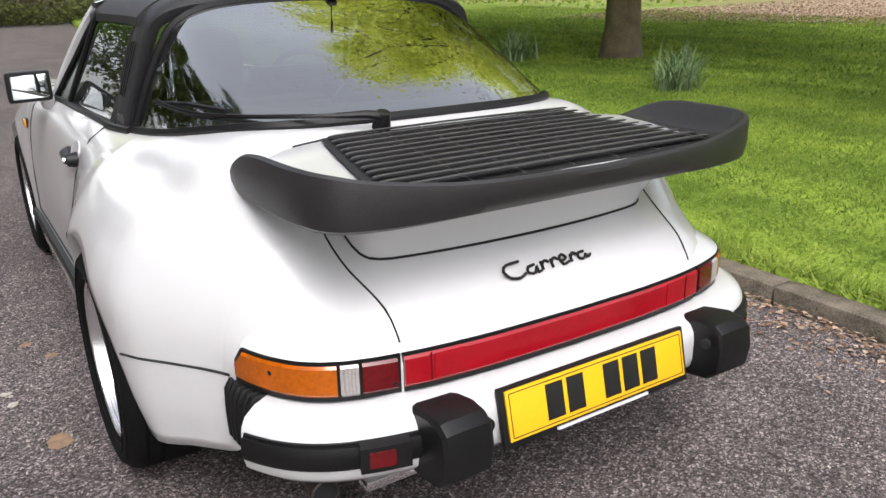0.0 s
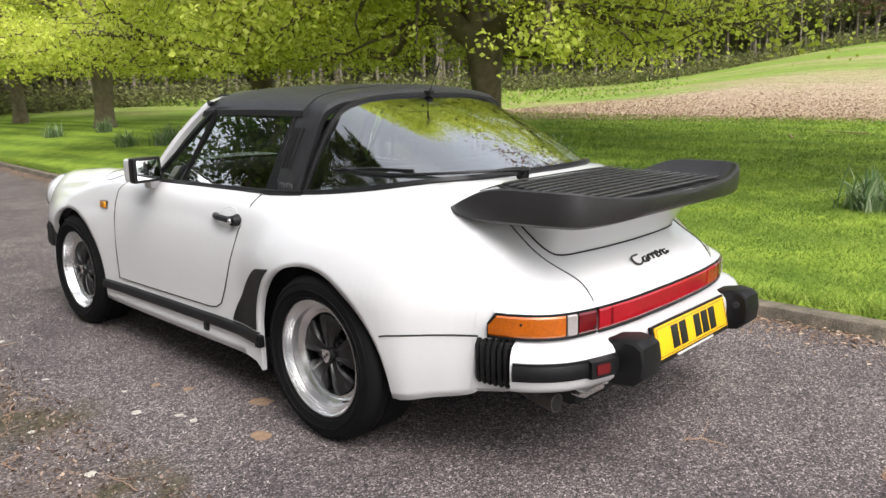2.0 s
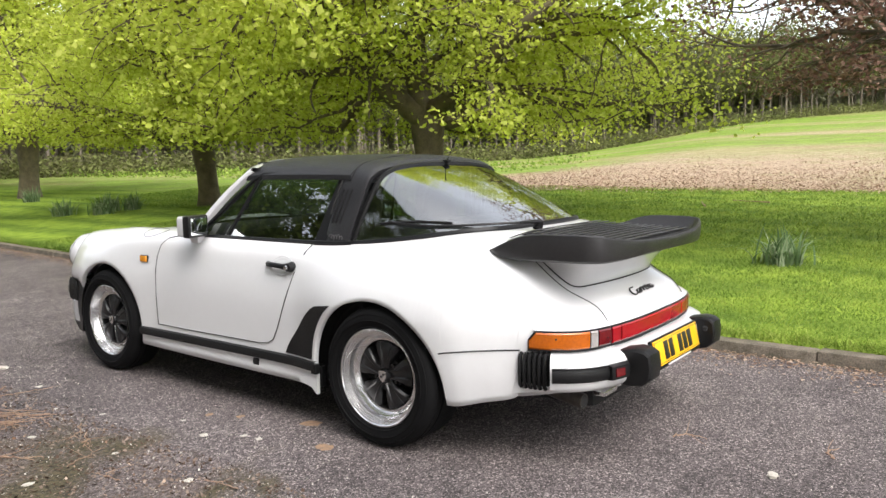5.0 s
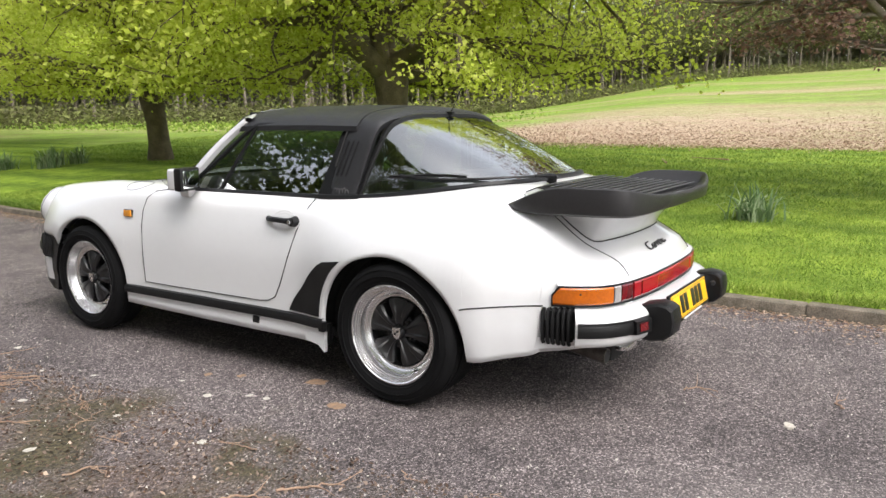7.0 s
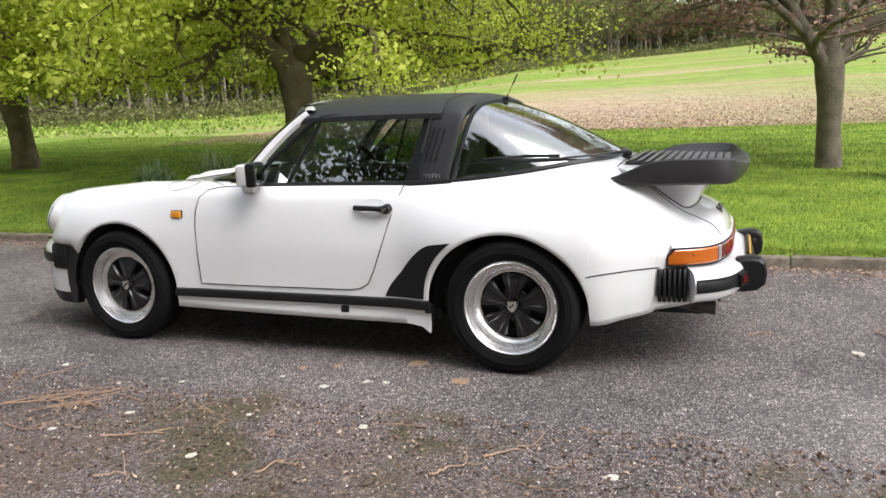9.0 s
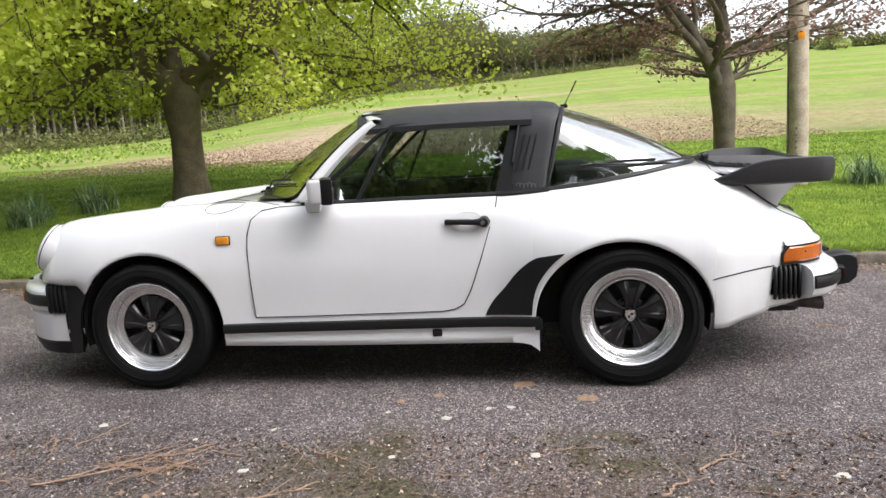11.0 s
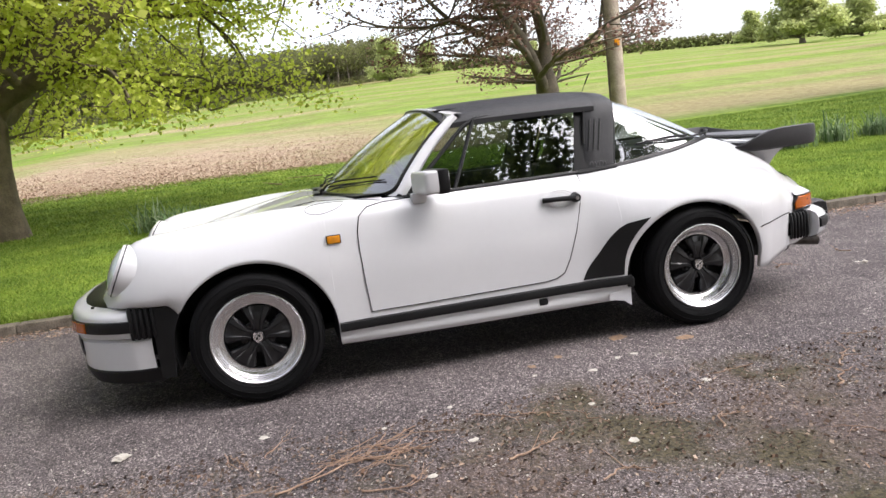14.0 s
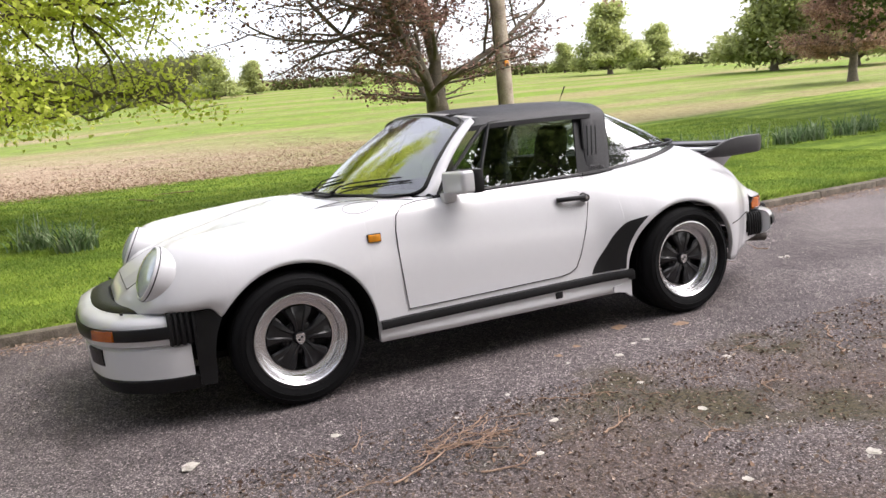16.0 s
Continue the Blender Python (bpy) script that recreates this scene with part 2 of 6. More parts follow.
def bm_tube(points, radius, sides=8, closed=False, squash=1.0):
    """A tube along points; radius a number or one for each point."""
    pts = [Vector(p) for p in points]
    n = len(pts)
    verts, side = [], None
    for i, p in enumerate(pts):
        a, b = (pts[i - 1], pts[(i + 1) % n]) if closed else (pts[max(i - 1, 0)], pts[min(i + 1, n - 1)])
        d = (b - a).normalized()
        if side is None:
            side = d.cross(Vector((0, 0, 1)) if abs(d.z) < 0.9 else Vector((1, 0, 0))).normalized()
        side = (side - d * side.dot(d)).normalized()
        up = side.cross(d)
        r = radius[i] if isinstance(radius, (list, tuple)) else radius
        for k in range(sides):
            a = 2 * math.pi * k / sides
            verts.append(p + side * (r * math.cos(a)) + up * (r * squash * math.sin(a)))
    faces = grid_faces(n, sides, True)
    if closed:
        faces += [((n - 1) * sides + j, (n - 1) * sides + (j + 1) % sides, (j + 1) % sides, j) for j in range(sides)]
    else:
        faces += [tuple(range(sides)), tuple(range((n - 1) * sides, n * sides))]
    return bm_from(verts, faces)


def bm_box(cx, cy, cz, sx, sy, sz, bevel=0.0, taper=None, segments=2):
    bm = bmesh.new()
    bmesh.ops.create_cube(bm, size=1.0)
    for v in bm.verts:
        k = taper if taper and v.co.z < 0 else 1.0
        v.co = Vector((cx + v.co.x * sx * k, cy + v.co.y * sy * k, cz + v.co.z * sz))
    if bevel:
        bmesh.ops.bevel(bm, geom=bm.edges[:], offset=bevel, segments=segments, profile=0.6, affect="EDGES")
    return bm


def bm_spin(profile, axis_x=True, steps=48, centre=(0, 0, 0)):
    """Turns a profile of (along, radius) round the x axis."""
    verts = []
    for a, r in profile:
        for k in range(steps):
            t = 2 * math.pi * k / steps
            verts.append((centre[0] + a, centre[1] + r * math.cos(t), centre[2] + r * math.sin(t)))
    return bm_from(verts, grid_faces(len(profile), steps, True))


def curve_fn(pairs):
    """A smooth, monotone-between-knots curve through (u, value) pairs."""
    p = sorted(pairs)
    u, v = np.array([a for a, _ in p], float), np.array([b for _, b in p], float)
    h, dl = np.diff(u), np.diff(v) / np.diff(u)
    m = np.zeros(len(u))
    m[0], m[-1] = dl[0], dl[-1]
    for i in range(1, len(u) - 1):
        if dl[i - 1] * dl[i] > 0:
            w1, w2 = 2 * h[i] + h[i - 1], h[i] + 2 * h[i - 1]
            m[i] = (w1 + w2) / (w1 / dl[i - 1] + w2 / dl[i])

    def f(x):
        x = min(max(x, u[0]), u[-1])
        i = min(max(int(np.searchsorted(u, x)) - 1, 0), len(h) - 1)
        t = (x - u[i]) / h[i]
        return float(v[i] * (1 + 2 * t) * (1 - t) ** 2 + m[i] * h[i] * t * (1 - t) ** 2 + v[i + 1] * t * t * (3 - 2 * t) + m[i + 1] * h[i] * t * t * (t - 1))
    return f


def arc_points(points, n):
    """n points evenly spread along a smooth line through points."""
    pts = [Vector(p) for p in points]
    s = [0.0]
    for a, b in zip(pts, pts[1:]):
        s.append(s[-1] + (b - a).length)
    fs = [curve_fn([(s[i], pts[i][k]) for i in range(len(pts))]) for k in range(3)]
    return [Vector([f(s[-1] * i / (n - 1)) for f in fs]) for i in range(n)]

# ---- ground: drive, kerb, lawn, field ----
KERB = curve_fn([(-60, 4.0), (-20, 2.0), (-6, 1.52), (-3.5, 1.49), (-1.2, 1.56), (0.5, 1.59), (4, 1.69), (6, 1.79), (8.5, 1.98), (12.4, 2.34), (18, 2.92), (30, 4.0), (45, 5.6), (90, 14)])
ROAD = curve_fn([(-60, -0.9), (-6, -0.12), (-1.7, -0.02), (-0.95, 0.0), (0.85, 0.004), (1.3, 0.03), (1.62, 0.044), (4, 0.08)])
RISE = curve_fn([(-180, 0.3), (-80, 0.6), (-58, 1.6), (-48, 2.2), (-38, 2.8), (-24, 3.5), (-9, 3.9), (5, 3.3), (12, 3.1), (28, 0.8), (58, 0.1), (90, 0.0), (180, 0.0)])


def near_z(x, y):
    s = x - KERB(y)
    return 0.112 + 0.042 * min(max(s, 0), 11) + 0.008 * min(max(y, -12), 18) * min(1.0, max(s, 0) / 3)


def ground_z(x, y):
    """Height of the drive, or of the grass beyond the kerb, at a place."""
    s = x - KERB(y)
    if s < 0.10:
        return ROAD(x - (KERB(y) - 1.60) * min(1, max(0, (x + 1) / 2.6)))
    r = math.hypot(x + 4, y - 1)
    az = math.degrees(math.atan2(y - 1, x + 4))
    z0 = near_z(x, y)
    k = (1.2 + 170 * math.tan(radians(RISE(az))) - 0.6) / 150
    d = max(0.0, r - 18)
    return z0 + k * d * d / (d + 5)


def ground_mat():
    m = bpy.data.materials.new("grass_and_field")
    m.use_nodes = True
    nt = m.node_tree
    b = nt.nodes["Principled BSDF"]
    b.inputs["Roughness"].default_value = 0.95
    b.inputs["Specular IOR Level"].default_value = 0.1
    N, L = nt.nodes.new, nt.links.new
    tc, sep = N("ShaderNodeTexCoord"), N("ShaderNodeSeparateXYZ")
    L(tc.outputs["Object"], sep.inputs[0])

    def noise_tex(scale, detail=4):
        n = N("ShaderNodeTexNoise")
        n.inputs["Scale"].default_value, n.inputs["Detail"].default_value = scale, detail
        L(tc.outputs["Object"], n.inputs["Vector"])
        return n.outputs[0]

    def math_node(op, a, c):
        n = N("ShaderNodeMath")
        n.operation = op
        for i, v in enumerate((a, c)):
            if isinstance(v, (int, float)):
                n.inputs[i].default_value = v
            else:
                L(v, n.inputs[i])
        return n.outputs[0]

    def ramp(fac, stops):
        n = N("ShaderNodeValToRGB")
        e = n.color_ramp.elements
        while len(e) < len(stops):
            e.new(0.5)
        for el, (p, c) in zip(e, stops):
            el.position, el.color = p, (*c, 1)
        L(fac, n.inputs[0])
        return n.outputs[0]

    def mix(fac, a, c, mode="MIX"):
        n = N("ShaderNodeMix")
        n.data_type, n.blend_type = "RGBA", mode
        if isinstance(fac, (int, float)):
            n.inputs[0].default_value = fac
        else:
            L(fac, n.inputs[0])
        L(a, n.inputs[6])
        L(c, n.inputs[7])
        return n.outputs[2]
    big, mid, fine, tiny = noise_tex(0.16), noise_tex(0.8), noise_tex(5.0), noise_tex(40.0, 2)
    lawn = ramp(math_node("ADD", math_node("MULTIPLY", fine, 0.5), math_node("MULTIPLY", tiny, 0.5)), [(0.34, (0.09, 0.145, 0.020)), (0.5, (0.18, 0.27, 0.036)), (0.66, (0.29, 0.38, 0.062))])
    # uneven growth and mowing tracks along the drive
    mow = N("ShaderNodeTexWave")
    mow.inputs["Scale"].default_value, mow.inputs["Distortion"].default_value, mow.inputs["Detail"].default_value = 0.28, 2.5, 2
    L(tc.outputs["Object"], mow.inputs["Vector"])
    worn = ramp(math_node("ADD", math_node("MULTIPLY", mow.outputs["Fac"], 0.35), math_node("MULTIPLY", mid, 0.65)), [(0.30, (0.62, 0.66, 0.66)), (0.66, (1.12, 1.08, 1.05))])
    lawn = mix(1.0, lawn, worn, "MULTIPLY")
    field = ramp(math_node("ADD", math_node("MULTIPLY", mid, 0.6), math_node("MULTIPLY", fine, 0.4)), [(0.34, (0.165, 0.165, 0.055)), (0.46, (0.135, 0.205, 0.030)), (0.62, (0.185, 0.275, 0.036))])
    # bare streaks across the field
    stretch = N("ShaderNodeVectorMath")
    stretch.operation = "MULTIPLY"
    stretch.inputs[1].default_value = (0.17, 0.028, 0.0)
    L(tc.outputs["Object"], stretch.inputs[0])
    band = N("ShaderNodeTexNoise")
    band.inputs["Scale"].default_value, band.inputs["Detail"].default_value, band.inputs["Roughness"].default_value = 1.0, 4, 0.55
    L(stretch.outputs[0], band.inputs["Vector"])
    bare = ramp(fine, [(0.35, (0.22, 0.165, 0.085)), (0.62, (0.34, 0.265, 0.155))])
    field = mix(ramp(band.outputs[0], [(0.47, (0, 0, 0)), (0.61, (0.70, 0.70, 0.70))]), field, bare)
    litter = ramp(math_node("ADD", math_node("MULTIPLY", fine, 0.35), math_node("MULTIPLY", tiny, 0.65)), [(0.36, (0.18, 0.13, 0.085)), (0.5, (0.33, 0.25, 0.17)), (0.64, (0.48, 0.39, 0.28))])
    # distance from the lawn's far edge, wavering
    u = math_node("ADD", math_node("ADD", sep.outputs[0], math_node("MULTIPLY", sep.outputs[1], 0.12)), math_node("MULTIPLY", math_node("SUBTRACT", big, 0.5), 5.0))
    u = math_node("ADD", u, math_node("MULTIPLY", math_node("SUBTRACT", mid, 0.5), 2.5))
    beyond = ramp(math_node("MULTIPLY", math_node("SUBTRACT", u, 13.0), 0.02), [(0.0, (0, 0, 0)), (0.015, (1, 1, 1))])
    dry = ramp(math_node("MULTIPLY", math_node("SUBTRACT", u, 13.0), 0.02), [(0.0, (1, 1, 1)), (0.24, (0.95, 0.95, 0.95)), (0.40, (0.45, 0.45, 0.45)), (0.52, (0.1, 0.1, 0.1)), (0.66, (0.08, 0.08, 0.08)), (0.72, (0.6, 0.6, 0.6)), (0.80, (0.15, 0.15, 0.15)), (1.0, (0.05, 0.05, 0.05))])
    fade = ramp(math_node("MULTIPLY", math_node("ADD", sep.outputs[1], 40.0), 0.02), [(0.64, (0.18, 0.18, 0.18)), (0.86, (1, 1, 1))])
    mask = math_node("MULTIPLY", dry, fade)
    mask = math_node("MULTIPLY", mask, ramp(math_node("ADD", math_node("MULTIPLY", sep.outputs[1], 0.05), math_node("MULTIPLY", math_node("SUBTRACT", big, 0.5), 0.4)), [(0.48, (1, 1, 1)), (0.66, (0.05, 0.05, 0.05))]))
    patch = ramp(math_node("ADD", math_node("MULTIPLY", mid, 0.6), math_node("MULTIPLY", big, 0.4)), [(0.36, (0.35, 0.35, 0.35)), (0.6, (1, 1, 1))])
    mask = math_node("MINIMUM", math_node("MULTIPLY", mask, math_node("ADD", patch, 0.35)), 1.0)
    col = mix(beyond, lawn, mix(mask, field, litter))
    L(col, b.inputs["Base Color"])
    bp = N("ShaderNodeBump")
    bp.inputs["Strength"].default_value, bp.inputs["Distance"].default_value = 0.8, 0.03
    L(math_node("ADD", fine, tiny), bp.inputs["Height"])
    L(bp.outputs[0], b.inputs["Normal"])
    return m


def asphalt_mat():
    m = bpy.data.materials.new("worn_tarmac")
    m.use_nodes = True
    nt = m.node_tree
    b = nt.nodes["Principled BSDF"]
    b.inputs["Roughness"].default_value = 0.88
    b.inputs["Specular IOR Level"].default_value = 0.3
    N, L = nt.nodes.new, nt.links.new
    tc, sep = N("ShaderNodeTexCoord"), N("ShaderNodeSeparateXYZ")
    L(tc.outputs["Object"], sep.inputs[0])

    def tex(kind, scale, detail=3):
        n = N(kind)
        n.inputs["Scale"].default_value = scale
        if kind == "ShaderNodeTexNoise":
            n.inputs["Detail"].default_value = detail
        L(tc.outputs["Object"], n.inputs["Vector"])
        return n

    def ramp(fac, stops):
        n = N("ShaderNodeValToRGB")
        e = n.color_ramp.elements
        while len(e) < len(stops):
            e.new(0.5)
        for el, (p, c) in zip(e, stops):
            el.position, el.color = p, (*c, 1)
        L(fac, n.inputs[0])
        return n.outputs[0]

    def math_node(op, a, c):
        n = N("ShaderNodeMath")
        n.operation = op
        for i, v in enumerate((a, c)):
            if isinstance(v, (int, float)):
                n.inputs[i].default_value = v
            else:
                L(v, n.inputs[i])
        return n.outputs[0]

    def mix(fac, a, c, mode="MIX"):
        n = N("ShaderNodeMix")
        n.data_type, n.blend_type = "RGBA", mode
        if isinstance(fac, (int, float)):
            n.inputs[0].default_value = fac
        else:
            L(fac, n.inputs[0])
        L(a, n.inputs[6])
        L(c, n.inputs[7])
        return n.outputs[2]
    stone = tex("ShaderNodeTexVoronoi", 190)
    shade = N("ShaderNodeSeparateColor")
    L(stone.outputs["Color"], shade.inputs[0])
    chips = ramp(shade.outputs[0], [(0.0, (0.038, 0.033, 0.033)), (0.45, (0.105, 0.092, 0.091)), (0.8, (0.20, 0.177, 0.174)), (1.0, (0.47, 0.42, 0.41))])
    big, mid, fine = tex("ShaderNodeTexNoise", 0.7, 5).outputs[0], tex("ShaderNodeTexNoise", 4.5, 5).outputs[0], tex("ShaderNodeTexNoise", 60, 3).outputs[0]
    tone = ramp(math_node("ADD", math_node("MULTIPLY", big, 0.6), math_node("MULTIPLY", mid, 0.4)), [(0.35, (0.56, 0.54, 0.54)), (0.62, (1.06, 1.03, 1.01))])
    col = mix(1.0, chips, tone, "MULTIPLY")
    # coarser stones and pits among the fine ones
    pits = N("ShaderNodeSeparateColor")
    L(tex("ShaderNodeTexVoronoi", 85).outputs["Color"], pits.inputs[0])
    col = mix(1.0, col, ramp(pits.outputs[0], [(0.0, (0.52, 0.51, 0.52)), (0.35, (0.82, 0.82, 0.83)), (0.75, (1.0, 0.99, 1.0)), (1.0, (1.35, 1.33, 1.33))]), "MULTIPLY")
    # paler tarmac towards -x and -y: open-sky light painted into the colour
    w = math_node("ADD", math_node("ADD", math_node("MULTIPLY", sep.outputs[0], -0.20), math_node("MULTIPLY", sep.outputs[1], -0.28)), math_node("MULTIPLY", math_node("SUBTRACT", big, 0.5), 0.8))
    col = mix(ramp(w, [(0.45, (0, 0, 0)), (0.95, (0.45, 0.45, 0.45))]), col, ramp(shade.outputs[1], [(0.0, (0.13, 0.115, 0.11)), (0.6, (0.24, 0.215, 0.205)), (1.0, (0.42, 0.38, 0.36))]))
    # trodden earth and moss along the near verge
    soil = ramp(fine, [(0.35, (0.040, 0.025, 0.018)), (0.55, (0.10, 0.066, 0.047)), (0.7, (0.23, 0.165, 0.12))])
    moss = ramp(fine, [(0.4, (0.030, 0.026, 0.012)), (0.6, (0.085, 0.072, 0.034))])
    v = math_node("ADD", math_node("MULTIPLY", math_node("ADD", sep.outputs[0], 1.35), -0.9), math_node("ADD", math_node("MULTIPLY", math_node("SUBTRACT", mid, 0.5), 1.3), math_node("MULTIPLY", math_node("SUBTRACT", big, 0.5), 1.2)))
    earth = math_node("MULTIPLY", ramp(v, [(0.10, (0, 0, 0)), (0.60, (0.50, 0.50, 0.50))]), ramp(tex("ShaderNodeTexNoise", 1.1, 6).outputs[0], [(0.40, (0.25, 0.25, 0.25)), (0.58, (1, 1, 1))]))
    col = mix(earth, col, soil)
    mossy = tex("ShaderNodeTexNoise", 1.6, 5).outputs[0]
    mm = math_node("MULTIPLY", ramp(mossy, [(0.48, (0, 0, 0)), (0.60, (0.85, 0.85, 0.85))]), ramp(v, [(0.0, (0, 0, 0)), (0.35, (1, 1, 1))]))
    col = mix(mm, col, moss)
    L(col, b.inputs["Base Color"])
    bp = N("ShaderNodeBump")
    bp.inputs["Strength"].default_value, bp.inputs["Distance"].default_value = 0.8, 0.004
    L(math_node("ADD", math_node("MULTIPLY", stone.outputs["Distance"], -0.6), fine), bp.inputs["Height"])
    L(bp.outputs[0], b.inputs["Normal"])
    return m


# one sheet from the left verge to the horizon; the drive and the grass share its edge at the kerb
ys = sorted(set([round(v, 3) for v in np.concatenate([np.arange(-12, 26.1, 0.5), np.geomspace(26.5, 420, 26), -np.geomspace(12.5, 420, 28)])]))
su = [-420, -200, -100, -50, -25, -14, -9] + list(np.arange(-7, -0.01, 0.35)) + [-0.05]
verts = [(KERB(y) + s, y, ground_z(KERB(y) + s, y)) for y in ys for s in su]
road = mesh_object("road", verts, grid_faces(len(ys), len(su)), asphalt_mat(), smooth=True)
tagged(road, "worn grey tarmac drive with earth and moss", "driveway", kind="structure")
sv = [0.12, 0.2, 0.35] + list(np.arange(0.6, 14, 0.5)) + list(np.geomspace(14.5, 420, 44))
verts = [(KERB(y) + s, y, ground_z(KERB(y) + s, y)) for y in ys for s in [0.06] + sv]
verts = [(x, y, z if (i % (len(sv) + 1)) else z - 0.12) for i, (x, y, z) in enumerate(verts)]
lawn = mesh_object("ground", verts, grid_faces(len(ys), len(sv) + 1), ground_mat(), smooth=True)
tagged(lawn, "mown lawn rising to a leaf-strewn green field", "grass field", kind="structure")

# ---- the car: rear axle at y = 0, nose towards +y, left side -x ----
car = thing("sports_car", (0, 0, 0), "white wide-bodied sports car with removable black roof, parked on tarmac", "car")


def line2(rows):
    return curve_fn([(y, x) for y, x, z in rows]), curve_fn([(y, z) for y, x, z in rows])


TOP = curve_fn([(-0.93, 0.555), (-0.924, 0.588), (-0.903, 0.628), (-0.87, 0.667), (-0.80, 0.70), (-0.74, 0.735), (-0.65, 0.80), (-0.55, 0.87), (-0.45, 0.92), (-0.38, 0.945), (-0.2, 0.95), (0.3, 0.90),
                (0.6, 0.88), (1.5, 0.88), (1.75, 0.892), (1.9, 0.888), (2.1, 0.862), (2.4, 0.80), (2.7, 0.715), (2.85, 0.66), (2.95, 0.61), (3.0, 0.575), (3.02, 0.535)])
EDGE = line2([(-0.93, 0.42, 0.545), (-0.912, 0.42, 0.59), (-0.87, 0.42, 0.645), (-0.80, 0.42, 0.685), (-0.74, 0.42, 0.715), (-0.65, 0.42, 0.775), (-0.55, 0.43, 0.845), (-0.45, 0.44, 0.90), (-0.3, 0.48, 0.935), (0.0, 0.55, 0.915),
              (0.35, 0.60, 0.885), (0.6, 0.62, 0.88), (1.5, 0.62, 0.88), (1.75, 0.58, 0.89), (1.9, 0.53, 0.889), (2.1, 0.49, 0.862), (2.4, 0.46, 0.802), (2.7, 0.44, 0.725), (2.85, 0.42, 0.668), (2.95, 0.38, 0.615), (3.02, 0.30, 0.54)])
CREST = line2([(-0.93, 0.435, 0.54), (-0.90, 0.50, 0.575), (-0.88, 0.535, 0.59), (-0.8, 0.555, 0.64), (-0.7, 0.565, 0.705), (-0.6, 0.58, 0.77), (-0.45, 0.60, 0.84), (-0.3, 0.615, 0.88), (0.0, 0.625, 0.883), (0.35, 0.645, 0.866), (0.6, 0.662, 0.862), (1.0, 0.682, 0.863), (1.5, 0.697, 0.866),
               (1.75, 0.675, 0.880), (1.9, 0.645, 0.886), (2.1, 0.63, 0.886), (2.4, 0.61, 0.867), (2.6, 0.605, 0.850), (2.72, 0.60, 0.836), (2.8, 0.60, 0.806), (2.86, 0.595, 0.69), (2.91, 0.58, 0.60), (2.96, 0.49, 0.58), (3.02, 0.34, 0.53)])
SHOULDER = line2([(-0.93, 0.443, 0.515), (-0.90, 0.535, 0.545), (-0.88, 0.58, 0.557), (-0.8, 0.622, 0.59), (-0.7, 0.652, 0.63), (-0.6, 0.69, 0.675), (-0.45, 0.755, 0.73), (-0.3, 0.785, 0.765), (0.0, 0.782, 0.78), (0.2, 0.772, 0.785), (0.35, 0.752, 0.79), (0.6, 0.737, 0.80), (1.0, 0.745, 0.80), (1.5, 0.754, 0.80),
                  (1.75, 0.758, 0.815), (1.9, 0.75, 0.825), (2.1, 0.745, 0.815), (2.4, 0.735, 0.785), (2.6, 0.725, 0.765), (2.72, 0.71, 0.745), (2.8, 0.695, 0.71), (2.86, 0.67, 0.64), (2.91, 0.635, 0.58), (2.96, 0.53, 0.555), (3.02, 0.38, 0.52)])
WIDE = line2([(-0.93, 0.45, 0.46), (-0.90, 0.55, 0.49), (-0.88, 0.597, 0.50), (-0.8, 0.654, 0.51), (-0.7, 0.69, 0.52), (-0.62, 0.716, 0.53), (-0.5, 0.787, 0.55), (-0.4, 0.85, 0.56), (-0.3, 0.875, 0.57), (-0.15, 0.887, 0.58), (0.15, 0.885, 0.58), (0.3, 0.865, 0.57), (0.45, 0.832, 0.55),
              (0.6, 0.806, 0.52), (0.8, 0.80, 0.5), (1.5, 0.80, 0.5), (1.75, 0.803, 0.52), (1.95, 0.818, 0.55), (2.27, 0.83, 0.58), (2.5, 0.815, 0.57), (2.65, 0.79, 0.56), (2.75, 0.765, 0.55), (2.85, 0.72, 0.55), (2.92, 0.64, 0.54), (3.02, 0.42, 0.51)])
LOW = line2([(-0.93, 0.445, 0.455), (-0.90, 0.545, 0.452), (-0.88, 0.592, 0.45), (-0.8, 0.64, 0.44), (-0.66, 0.692, 0.43), (-0.64, 0.694, 0.30), (-0.62, 0.696, 0.285), (-0.5, 0.752, 0.265), (-0.38, 0.82, 0.245), (0.0, 0.84, 0.25), (0.42, 0.836, 0.205), (0.6, 0.822, 0.205), (1.85, 0.812, 0.218), (2.27, 0.79, 0.25),
             (2.58, 0.775, 0.45), (2.66, 0.77, 0.53), (2.8, 0.73, 0.53), (2.95, 0.56, 0.52), (3.02, 0.40, 0.50)])
WHEEL_F, WHEEL_R = 2.272, 0.0
ARCHES = [(2.270, 0.302, 0.380, 0.368), (0.03, 0.300, 0.385, 0.352)]


def bow(x, y):
    """Rounds the tail in plan."""
    k = min(max((-0.5 - y) / 0.35, 0), 1)
    return 0.13 * x * x * k * k * (3 - 2 * k)


HOLLOW = curve_fn([(-0.93, 0.0), (-0.60, 0.0), (-0.32, 0.024), (-0.05, 0.024), (0.14, 0.008), (0.24, 0.0), (3.02, 0.0)])


